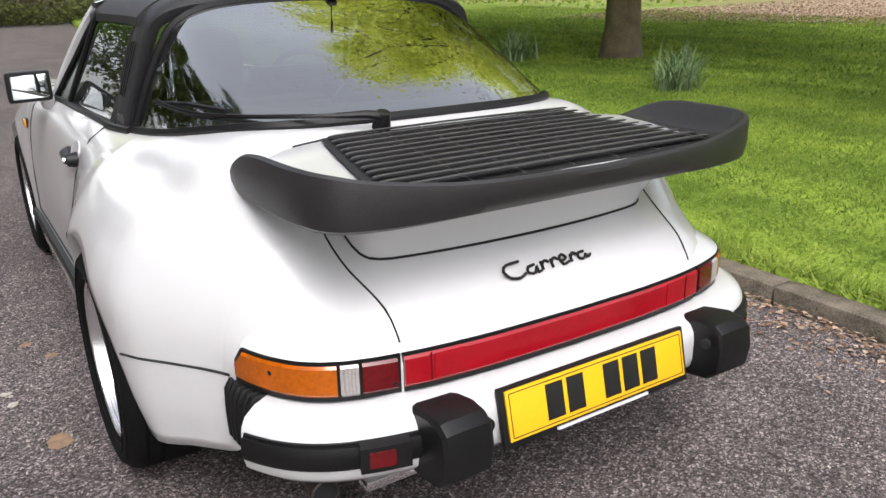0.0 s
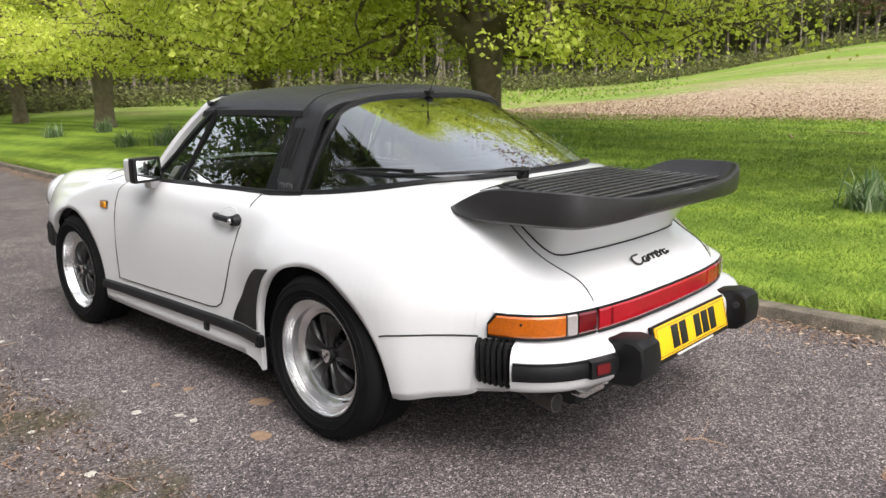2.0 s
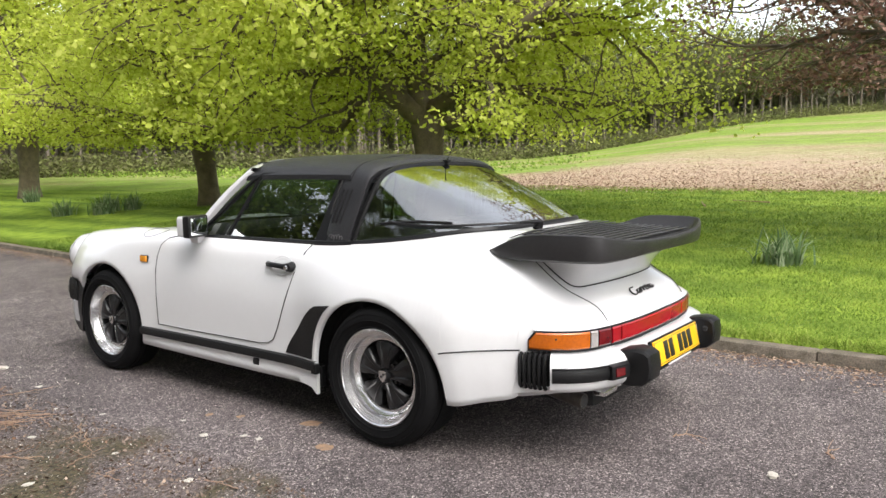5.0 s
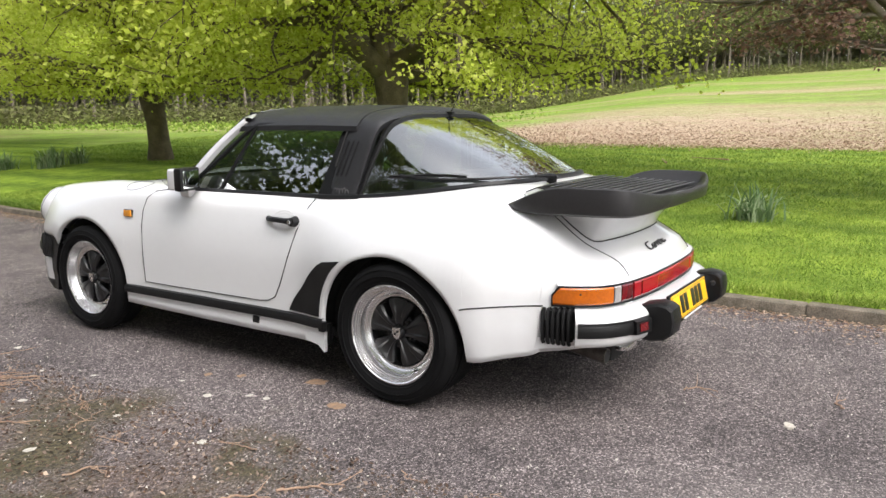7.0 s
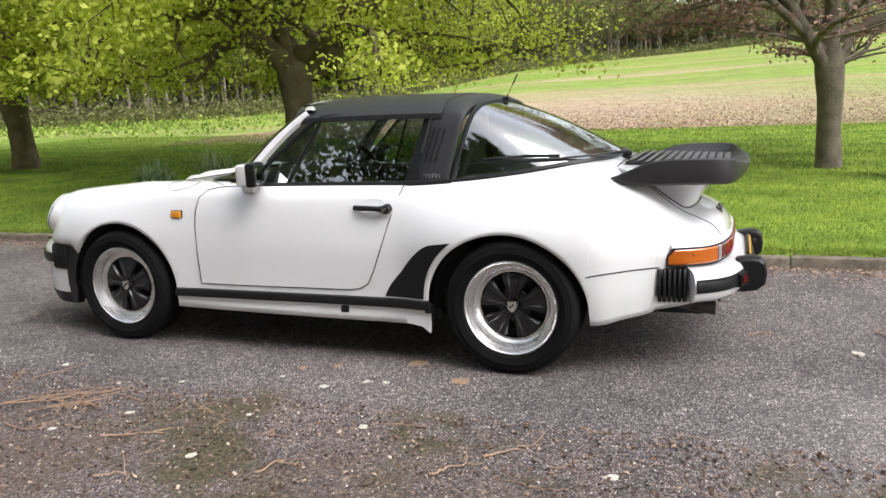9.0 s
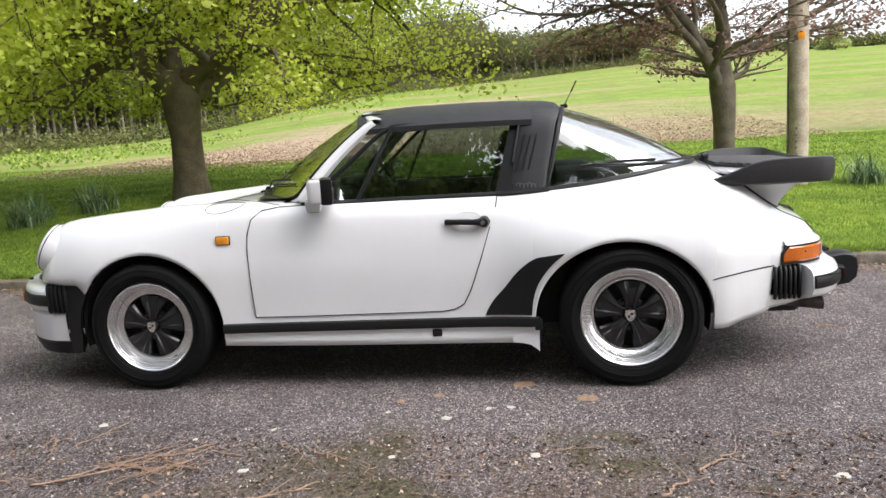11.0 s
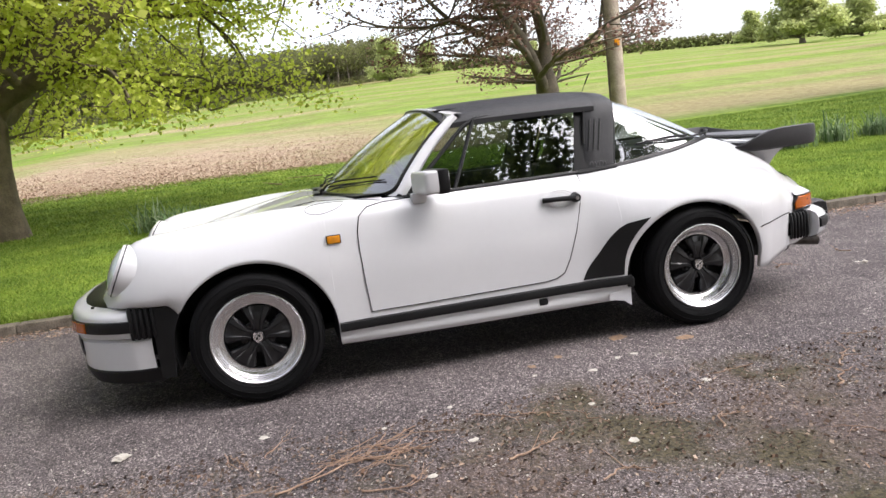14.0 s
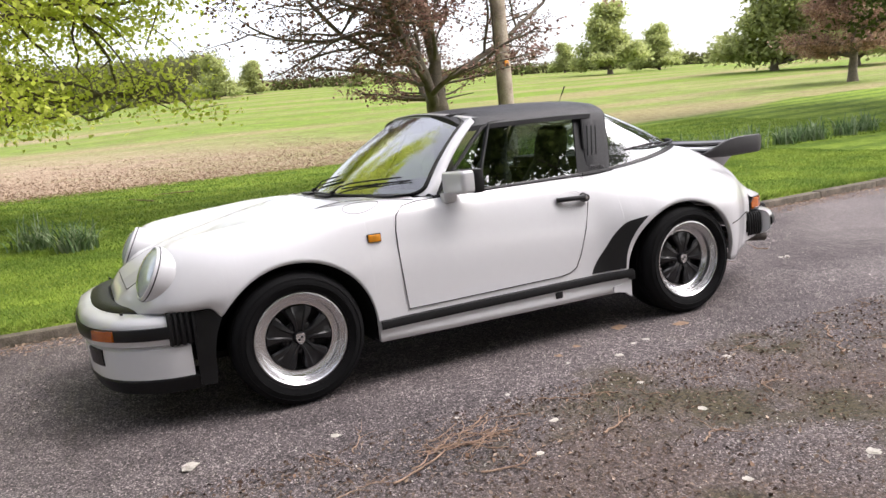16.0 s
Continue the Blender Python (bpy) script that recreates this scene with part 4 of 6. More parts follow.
for side in (-1, 1):
    part("foot_seal", bm_tube([(side * 0.667, 0.560, 0.866), (side * 0.662, 0.50, 0.866), (side * 0.652, 0.42, 0.868), (side * 0.640, 0.335, 0.872)], 0.013, 8), RUBBER, bar)
part("roof_joint", bm_tube([(x * 1.004, yf + 0.004, z + 0.006) for x, z, yf, yr in bp[6:-6]], 0.006, 5), GAP, bar)
for side in (-1, 1):
    for k in range(3):
        pts = []
        for z in np.linspace(0.965, 1.125, 8):
            x = np.interp(z, [0.858, 0.92, 1.00, 1.08, 1.155], [0.648, 0.633, 0.611, 0.586, 0.562])
            pts.append((side * (x + 0.0055), 0.478 - 0.028 * k - (z - 0.965) * 0.27, z))
        part("vent_slot", bm_tube(pts, 0.0058, 6), RUBBER, bar)
    wave = []
    for k in range(31):
        u = k / 30
        z = 0.897 + 0.011 * math.sin(u * 31) * (1 if k else 0) + 0.004 * math.sin(u * 13)
        y = 0.478 - 0.088 * u + 0.004 * math.cos(u * 31)
        x = float(np.interp(z, [0.858, 0.92], [0.648, 0.633]))
        wave.append((side * (x + 0.0072), y, z))
    part("script_mark", bm_tube(wave, 0.0021, 5), WINGSLAT, bar, "small black script mark")

# ---- wrap-round rear window ----
WT = [(0.0, 0.252, 1.245), (0.2, 0.254, 1.242), (0.35, 0.258, 1.230), (0.44, 0.264, 1.208), (0.495, 0.273, 1.174), (0.530, 0.286, 1.12), (0.570, 0.308, 1.03), (0.602, 0.330, 0.94), (0.622, 0.346, 0.878)]
WB = [(0.0, -0.385, 0.948), (0.16, -0.380, 0.948), (0.30, -0.358, 0.946), (0.42, -0.308, 0.943), (0.50, -0.22, 0.934), (0.556, -0.10, 0.918), (0.595, 0.04, 0.898), (0.618, 0.20, 0.880), (0.630, 0.338, 0.868)]
wt, wb = arc_points(WT, 25), arc_points(WB, 25)


def rear_glass(i, v):
    a, b = wt[abs(i)], wb[abs(i)]
    p = a.lerp(b, v) + Vector((0.35 * min(1, abs(i) / 12), -0.35, 0.8)).normalized() * 0.03 * 4 * v * (1 - v) * (1 - abs(i) / 24)
    return Vector((math.copysign(p.x, i) if i else 0.0, p.y, p.z))


rows = [[rear_glass(i, v) for i in range(-24, 25)] for v in np.linspace(0, 1, 14)]
rear = part("rear_window", bm_sheet(rows), REARGLASS, car, "large wrap-round tinted rear window")
rear.visible_shadow = False
part("rear_seal", bm_tube([rear_glass(i, 1.0) + Vector((0, 0, 0.002)) for i in range(-24, 25)], 0.015, 6), RUBBER, rear)
part("rear_top_seal", bm_tube([rear_glass(i, 0.0) for i in range(-24, 25)], 0.013, 6), RUBBER, rear)
pts = [Vector((-0.20, -0.445, 0.955)), Vector((-0.23, -0.43, 0.968)), Vector((-0.33, -0.39, 0.972)), rear_glass(-14, 0.93) + Vector((0, 0, 0.02)), rear_glass(-17, 0.78) + Vector((-0.01, 0, 0.02)), rear_glass(-18, 0.66) + Vector((-0.01, 0, 0.016))]
rw = part("rear_wiper", bm_tube(arc_points(pts, 16), 0.006, 6), RUBBER, car, "black rear wiper")
part("wiper_boss", bm_tube([(-0.20, -0.43, 0.935), (-0.20, -0.445, 0.975)], [0.024, 0.018], 12), RUBBER, rw)
part("wiper_arm", bm_tube([(-0.195, -0.447, 0.963), (-0.24, -0.437, 0.972), (-0.31, -0.405, 0.972)], [0.013, 0.011, 0.007], 8), RUBBER, rw)
part("wiper_blade", bm_tube([rear_glass(-12, 0.90) + Vector((0, 0, 0.010)), rear_glass(-15, 0.80) + Vector((0, 0, 0.010)), rear_glass(-18, 0.66) + Vector((-0.004, 0, 0.010)), rear_glass(-19, 0.58) + Vector((-0.004, 0, 0.010))], 0.006, 5), RUBBER, rw)
part("aerial_foot", bm_box(0, 0.238, 1.255, 0.03, 0.04, 0.02, 0.006), RUBBER, car)
part("aerial", bm_tube([(0, 0.235, 1.26), (0, 0.225, 1.278), (0, 0.200, 1.325), (0, 0.197, 1.33), (0, 0.170, 1.382)], [0.006, 0.0018, 0.0018, 0.0042, 0.0038], 8), RUBBER, car)

# ---- mirrors ----
for side in (-1, 1):
    bm = bm_box(side * 0.800, 1.385, 0.930, 0.155, 0.085, 0.112, 0.022, segments=3)
    for v in bm.verts:
        v.co.y += (abs(v.co.x) - 0.800) * -0.30
    mir = part("door_mirror", bm, PAINT, car, "white door mirror with black rim")
    bm = bm_box(side * 0.800, 1.338, 0.930, 0.162, 0.058, 0.119, 0.014)
    for v in bm.verts:
        v.co.y += (abs(v.co.x) - 0.800) * -0.30
    part("mirror_rim", bm, RUBBER, mir)
    bm = bm_box(side * 0.800, 1.308, 0.930, 0.132, 0.008, 0.090, 0.003)
    for v in bm.verts:
        v.co.y += (abs(v.co.x) - 0.800) * -0.30
    part("mirror_glass", bm, MIRROR, mir)
    part("mirror_foot", bm_box(side * 0.735, 1.42, 0.856, 0.055, 0.085, 0.055, 0.014, 0.8), PAINT, mir)

# ---- tail: lamps, bumper, plate ----
TAIL = [(0.0, -0.928, 0), (0.2, -0.924, 0), (0.35, -0.912, 0), (0.45, -0.895, 0), (0.55, -0.863, 0), (0.605, -0.826, 0), (0.645, -0.772, 0), (0.673, -0.71, 0), (0.690, -0.640, 0)]
tail = arc_points(TAIL, 121)


def tail_strip(i0, i1, side, prof, close=True):
    """A strip along the tail curve from index i0 to i1; prof: (outward, height)."""
    rows = []
    for i in range(i0, i1 + 1):
        t = (tail[min(i + 1, 120)] - tail[max(i - 1, 0)]).normalized()
        nrm = Vector((-t.y, t.x, 0))
        nrm = nrm if nrm.y < 0 or nrm.x > 0 else -nrm
        if nrm.dot(tail[i] - Vector((0, -0.3, 0))) < 0:
            nrm = -nrm
        rows.append([Vector((side * (tail[i].x + nrm.x * d), tail[i].y + nrm.y * d, z)) for d, z in prof])
    return rows


def idx(x):
    return min(range(121), key=lambda k: abs(tail[k].x - x))


def capped(rows):
    bm = bm_sheet(rows)
    n = len(rows[0])
    bm.verts.ensure_lookup_table()
    for r in (0, len(rows) - 1):
        try:
            bm.faces.new([bm.verts[r * n + j] for j in range(n)])
        except ValueError:
            pass
    return bm


LENS = [(-0.02, 0.500), (0.012, 0.501), (0.017, 0.508), (0.017, 0.563), (0.011, 0.570), (-0.02, 0.571)]


def slant(rows, n=4):
    """Cuts the outer end of a lamp at a slant, lower edge longest."""
    for i, r in enumerate(rows[-n:]):
        k = (i + 1) / n
        for p in r:
            if p.z > 0.535:
                p.z -= (p.z - 0.512) * k * 0.55
    return rows
for side in (-1, 1):
    i_j, i_r, i_c = idx(0.436), idx(0.515), idx(0.552)
    unit = part("tail_lamp", capped(slant(tail_strip(idx(0.432), 116, side, [(-0.03, 0.491), (0.012, 0.492), (0.012, 0.574), (-0.03, 0.575)]))), RUBBER, car, "corner tail lamp in amber, clear and red")
    part("indicator_lens", capped(slant(tail_strip(i_c, 115, side, LENS))), AMBER, unit, "amber lens")
    part("reversing_lens", capped(tail_strip(i_r, i_c - 1, side, LENS)), CLEAR, unit, "clear ribbed lens")
    part("tail_lens", capped(tail_strip(i_j + 1, i_r - 1, side, LENS)), REDDARK, unit, "dark red lens")
    for ks in range(5):
        k = idx(0.519 + ks * 0.007)
        part("lens_rib", bm_tube([tail_strip(k, k, side, [(0.0175, 0.51)])[0][0], tail_strip(k, k, side, [(0.0175, 0.565)])[0][0]], 0.0012, 4), CLEAR, unit)
    for x, z in ((0.645, 0.545), (0.45, 0.515)):
        p = tail_strip(idx(x), idx(x), side, [(0.016, z)])[0][0]
        part("lens_screw", bm_box(p.x, p.y, p.z, 0.008, 0.008, 0.008, 0.002), RUBBER, unit)
ic = idx(0.428)
left, right = tail_strip(0, ic, -1, LENS), tail_strip(0, ic, 1, LENS)
band = part("reflector_band", capped(list(reversed(left)) + right[1:]), RED, car, "full-width red rear reflector")
fr = [(-0.03, 0.491), (0.012, 0.491), (0.012, 0.574), (-0.03, 0.575)]
l2, r2 = tail_strip(0, ic, -1, fr), tail_strip(0, ic, 1, fr)
part("band_frame", capped(list(reversed(l2)) + r2[1:]), RUBBER, band)
for side in (-1, 1):
    part("lamp_ledge", bm_sheet(tail_strip(0, 113, side, [(-0.05, 0.612), (-0.012, 0.590), (0.004, 0.5805), (0.008, 0.5765), (-0.02, 0.5755)])), PAINT, car)
inset = [(0.0, 0.508), (0.0195, 0.510), (0.0195, 0.564), (0.0, 0.566)]
for side in (-1, 1):
    part("fog_lens", capped(tail_strip(idx(0.30), idx(0.365), side, inset)), RED, band)
    seam("band_joint", [tail_strip(idx(0.375), idx(0.375), side, [(0.0185, z)])[0][0] for z in (0.505, 0.57)], 0.0016, REDDARK, band)

# bumper: white section with a rubber strip and bellows at the ends
BUMP = [(-0.02, 0.486), (0.012, 0.486), (0.045, 0.482), (0.072, 0.470), (0.084, 0.452), (0.087, 0.432), (0.087, 0.385), (0.082, 0.362), (0.066, 0.345), (0.03, 0.335), (-0.02, 0.333)]
lb, rb = tail_strip(0, 103, -1, BUMP), tail_strip(0, 103, 1, BUMP)
bumper = part("rear_bumper", capped(list(reversed(lb)) + rb[1:]), PAINT, car, "white rear bumper with black rubber strip")
STRIP = [(0.075, 0.440), (0.095, 0.437), (0.099, 0.425), (0.099, 0.398), (0.094, 0.388), (0.075, 0.386)]
for side in (-1, 1):
    part("rubber_strip", capped(tail_strip(idx(0.40), 102, side, STRIP)), RUBBER, bumper)
    part("strip_top", capped(tail_strip(idx(0.40), 102, side, [(0.07, 0.447), (0.09, 0.444), (0.09, 0.437), (0.07, 0.437)])), RUBBER, bumper)
    part("reflector_box", capped(tail_strip(idx(0.45), idx(0.525), side, [(0.08, 0.446), (0.112, 0.440), (0.114, 0.388), (0.08, 0.382)])), RUBBER, bumper)
    part("reflector", capped(tail_strip(idx(0.475), idx(0.512), side, [(0.10, 0.432), (0.117, 0.431), (0.118, 0.400), (0.10, 0.399)])), REDDARK, bumper, "red bumper reflector")
    # bellows: a stack of upright ribs
    bel = part("bellows", bm_box(side * 0.664, -0.695, 0.412, 0.05, 0.120, 0.122, 0.010), RUBBER, bumper, "black ribbed rubber bellows")
    for k in range(6):
        y = -0.640 - 0.021 * k
        x = 0.707 - 0.012 * (k / 5) ** 2
        part("rib", bm_tube([(side * (x - 0.05), y, 0.483), (side * (x - 0.008), y, 0.479), (side * x, y, 0.465), (side * (x + 0.002), y, 0.41), (side * x, y, 0.355), (side * (x - 0.01), y, 0.342)], 0.0082, 8), RUBBER, bel)
    # skirt under the bellows
    rows = []
    for k in range(14):
        y = -0.60 - 0.33 * k / 13
        x = np.interp(-y, [0.60, 0.70, 0.80, 0.88, 0.93], [0.702, 0.685, 0.642, 0.57, 0.46])
        z = np.interp(-y, [0.60, 0.77, 0.93], [0.287, 0.318, 0.335])
        rows.append([(side * (x + 0.004), y, 0.36), (side * x, y, z + 0.02), (side * (x - 0.03), y, z)])
    part("skirt", bm_sheet(rows), PAINT, bumper)
    # overrider
    bm = bmesh.new()
    prof = [(-0.94, 0.480), (-1.015, 0.495), (-1.055, 0.490), (-1.078, 0.474), (-1.087, 0.425), (-1.080, 0.372), (-1.045, 0.342), (-0.99, 0.332), (-0.93, 0.336)]
    cols = [(0.332, 0.88), (0.337, 0.96), (0.348, 1.0), (0.426, 1.0), (0.438, 0.96), (0.445, 0.86)]
    rows = []
    for x, k in cols:
        rows.append([(side * x, -1.02 + (y + 1.02) * k if y < -1.0 else y, 0.40 + (z - 0.40) * k) for y, z in prof])
    over = part("overrider", capped(rows), RUBBER, bumper, "chunky black rubber bumper guard", angle=22)
    part("plate_lamp", bm_tube([(side * 0.327, -1.04, 0.440), (side * 0.317, -1.045, 0.440)], [0.014, 0.010], 10), DARK, over)
part("towing_eye_cap", bm_tube([(-0.302 + 0.0, -1.006, 0.418), (-0.302, -1.018, 0.418)], 0.018, 14), RUBBER, bumper)

# number plate, tilted a little up
plate = new("number_plate")
plate.parent = car
plate.matrix_basis = pose(0, -1.022, 0.424, -13, 0, 0)
part("plate_surround", bm_box(0, 0.004, 0, 0.546, 0.014, 0.132, 0.005), RUBBER, plate)
part("plate_face", bm_box(0, -0.0055, 0.005, 0.520, 0.006, 0.108, 0.002), YELLOW, plate, "yellow reflective number plate")
for k in range(6):
    x = -0.135 + 0.058 * k + (0.02 if k > 1 else 0)
    if k == 2:
        continue
    part("character_bar", bm_box(x if k < 2 else x - 0.03, -0.0092, 0.006, 0.047, 0.002, 0.078, 0.0006), INK, plate, "plain black bar")
part("maker_strip", bm_box(0.0, -0.0045, -0.0585, 0.27, 0.006, 0.006), PRINT, plate)
border = [(-0.252, -0.009, -0.042), (0.252, -0.009, -0.042), (0.252, -0.009, 0.052), (-0.252, -0.009, 0.052)]
for a, b in zip(border, border[1:] + border[:1]):
    part("plate_line", bm_tube([a, b], 0.0012, 4), INK, plate)
tagged(plate, "yellow plate in a black surround")

# lettering on the engine lid
STROKES = ("-76,33 -112,31 -125,17 -115,-1 -92,-6 -70,2", "-41,17 -60,14 -65,2 -49,-4 -36,13 -38,-4 -28,-1", "-21,20 -22,-1", "-22,10 -8,20 0,14", "8,20 6,-1",
           "6,9 19,21 28,15", "36,8 51,15 44,25 32,16 38,-1 57,4", "66,19 63,1", "63,10 76,22 84,16", "107,20 92,19 85,8 98,1 111,14 111,1 123,9")
badge = new("lid_script")
badge.parent = car
badge["label"] = "black script mark"
slope = math.degrees(math.atan2(TOP(-0.85) - TOP(-0.905), 0.055))
badge.matrix_basis = pose(-0.026, -0.877, TOP(-0.877) - 0.002, slope, 0, 0)
for stroke in STROKES:
    pts = []
    for q in stroke.split():
        across, along = map(float, q.split(","))
        pts.append((across * 0.001, along * 0.001, 0.004))
    part("pen_stroke", bm_tube(arc_points(pts, 12) if len(pts) > 2 else pts, 0.0036, 6), INK, badge)

# engine lid shut lines and the spoiler's white pedestal
for side in (-1, 1):
    lid_edge = [(0.43, -0.42), (0.455, -0.48), (0.466, -0.56), (0.466, -0.65), (0.455, -0.75), (0.438, -0.83), (0.427, -0.89), (0.424, -0.928)]
    pts = []
    for x, y, _ in arc_points([(a, b, 0) for a, b in lid_edge], 26):
        pts.append((side * x, y + bow(x, y), top_z(y, x) + 0.001))
    seam("lid_gap", pts, 0.0022)
seam("lid_front_gap", [(x, -0.42 - 0.02 * (1 - (x / 0.43) ** 2), top_z(-0.42, x) + 0.001) for x in np.linspace(-0.43, 0.43, 21)], 0.0025)
foot = [(0.425, -0.50), (0.428, -0.60), (0.425, -0.68), (0.408, -0.735), (0.36, -0.757), (0.2, -0.772), (0.0, -0.776)]
crown = [(0.44, -0.50), (0.465, -0.62), (0.475, -0.74), (0.455, -0.83), (0.40, -0.865), (0.2, -0.885), (0.0, -0.89)]
f2, c2 = arc_points([(a, b, 0) for a, b in foot], 30), arc_points([(a, b, 0) for a, b in crown], 30)
rows = []
for v in np.linspace(0, 1, 8):
    r = []
    for f, c in zip(f2, c2):
        e = v ** 1.5
        x, y = f.x + (c.x - f.x) * e, f.y + (c.y - f.y) * e
        z0, z1 = top_z(f.y, f.x) - 0.004, 0.856
        r.append(Vector((x, y + bow(f.x, f.y) * (1 - v), z0 + (z1 - z0) * v)))
    rows.append([Vector((-p.x, p.y, p.z)) for p in r] + [p for p in reversed(r)][1:])
pedestal = part("spoiler_pedestal", bm_sheet(rows), PAINT, car, "white base of the rear spoiler")
part("pedestal_seal", bm_tube([p + Vector((0, -0.001, 0.004)) for p in rows[0]], 0.0042, 6), GAP, pedestal)

# spoiler: upturned black rim round a white deck with a slatted grille
RIMP = [(0.570, -0.408, 0), (0.594, -0.455, 0), (0.609, -0.54, 0), (0.612, -0.64, 0), (0.608, -0.76, 0), (0.596, -0.86, 0), (0.555, -0.928, 0), (0.42, -0.960, 0), (0.2, -0.978, 0), (0.0, -0.982, 0)]
rimp = arc_points(RIMP, 60)
ztop = curve_fn([(0, 0.876), (3, 0.894), (6, 0.917), (9, 0.938), (12, 0.951), (16, 0.957), (24, 0.957), (28, 0.953), (33, 0.938), (42, 0.921), (59, 0.914)])
zbot = curve_fn([(0, 0.864), (2, 0.851), (5, 0.844), (10, 0.840), (25, 0.842), (34, 0.842), (46, 0.848), (59, 0.850)])
rows = []
for i, p in enumerate(rimp):
    t = (rimp[min(i + 1, 59)] - rimp[max(i - 1, 0)]).normalized()
    nrm = Vector((-t.y, t.x, 0))
    if nrm.dot(p - Vector((0, -0.6, 0))) < 0:
        nrm = -nrm
    zt, zb = ztop(i), zbot(i)
    h = zt - zb
    k = min(1.0, 0.2 + i / 8)
    zin = min(0.890, zt - 0.010)
    lean = 0.022 * min(1.0, max(0, i - 30) / 15)
    prof = [(-0.10 * k - 0.01, zb + 0.022 * k), (-0.05 * k - 0.008, zb + 0.006 * k), (-0.014, zb), (-0.004 + lean * 0.2, zb + 0.08 * h), (0.002 + lean * 0.6, zb + 0.35 * h), (0.003 + lean, zb + 0.80 * h), (0.001 + lean, zt - 0.005), (-0.005 + lean, zt), (-0.011 + lean, zt - 0.001), (-0.017 + lean * 0.8, zt - 0.008), (-0.030 * k + lean * 0.4, zin + 0.35 * (zt - zin)), (-0.050 * k, zin + 0.06 * (zt - zin)), (-0.075 * k - 0.008, zin)]
    rows.append([Vector((p.x + nrm.x * d, p.y + nrm.y * d, z)) for d, z in prof])
full = [[Vector((-q.x, q.y, q.z)) for q in r] for r in rows] + [r for r in reversed(rows)][1:]
spoiler = part("rear_spoiler", capped(full), WINGBLACK, car, "black upturned rear spoiler", angle=32)
rows = []
deck_y = np.linspace(-0.425, -0.945, 22)
for y in deck_y:
    w = np.interp(-y, [0.425, 0.50, 0.70, 0.86, 0.945], [0.46, 0.555, 0.57, 0.535, 0.42])
    z = np.interp(-y, [0.425, 0.55, 0.945], [0.929, 0.915, 0.893])
    rows.append([(x, y, z - 0.02 * abs(x / w) ** 3) for x in np.linspace(-w, w, 25)])
part("spoiler_deck", bm_sheet(rows, 0.012), PAINT, spoiler, "white deck")
grille = part("engine_grille", bm_sheet([[(x * (0.372 + 0.095 * k), -0.450 - 0.47 * k, np.interp(k, [0, 0.25, 1], [0.930, 0.918, 0.898])) for x in np.linspace(-1, 1, 9)] for k in np.linspace(0, 1, 12)], 0.006), GAP, spoiler, "black slatted air-intake grille")
for k in range(12):
    u = (k + 0.5) / 12.3
    y = -0.455 - 0.47 * u
    w = 0.360 + 0.092 * u
    z = np.interp(u, [0, 0.25, 1], [0.936, 0.925, 0.905])
    # a thin louvre rising to its rear lip, with rounded ends
    rows = []
    for e in (-1.0, -0.985, -0.95, -0.5, 0.0, 0.5, 0.95, 0.985, 1.0):
        h = 1.0 if abs(e) < 0.96 else (0.8 if abs(e) < 0.99 else 0.45)
        bend = -0.006 * (1 - e * e)
        rows.append([(e * w, y + bend + a * h, z + 0.004 * (1 - e * e) + b * h) for a, b in ((0.0150, 0.000), (0.0135, 0.0030), (0.000, 0.0062), (-0.0115, 0.0078), (-0.0135, 0.0066), (-0.0120, 0.0035), (0.000, 0.0015), (0.0135, -0.002))])
    bm = capped(rows)
    n = len(rows[0])
    bm.verts.ensure_lookup_table()
    for q in range(len(rows) - 1):
        bm.faces.new([bm.verts[q * n], bm.verts[q * n + n - 1], bm.verts[(q + 1) * n + n - 1], bm.verts[(q + 1) * n]])
    part("slat", bm, WINGSLAT, grille, angle=40)
for k in range(5):
    x = -0.26 + 0.13 * k
    part("grille_bar", bm_tube([(x * (0.8 + 0.2 * q), -0.455 - 0.46 * q, np.interp(q, [0, 0.25, 1], [0.930, 0.918, 0.898])) for q in (0, 0.25, 0.6, 1.0)], 0.003, 6), WINGSLAT, grille)

# exhaust and the silencer behind the bumper
part("exhaust_pipe", bm_tube([(-0.54, -0.60, 0.325), (-0.585, -0.76, 0.305), (-0.60, -0.868, 0.294)], [0.029, 0.029, 0.031], 18), STEEL, car, "sooty steel tail pipe")
# dark disc paints the unlit bore onto the closed pipe end
part("pipe_mouth", bm_tube([(-0.5999, -0.8675, 0.294), (-0.6003, -0.8705, 0.2938)], 0.0265, 18), DARK, car)
part("pipe_lip", bm_tube([(-0.60 + 0.029 * math.cos(t), -0.869 , 0.294 + 0.029 * math.sin(t)) for t in np.linspace(0, 2 * math.pi, 25)[:-1]], 0.003, 6, True), STEEL, car)
part("silencer_shield", bm_box(-0.475, -0.905, 0.315, 0.12, 0.05, 0.022, 0.005), CHROME, car)
part("rear_valance", bm_box(0, -0.93, 0.345, 0.9, 0.05, 0.03, 0.01), PAINT, bumper)

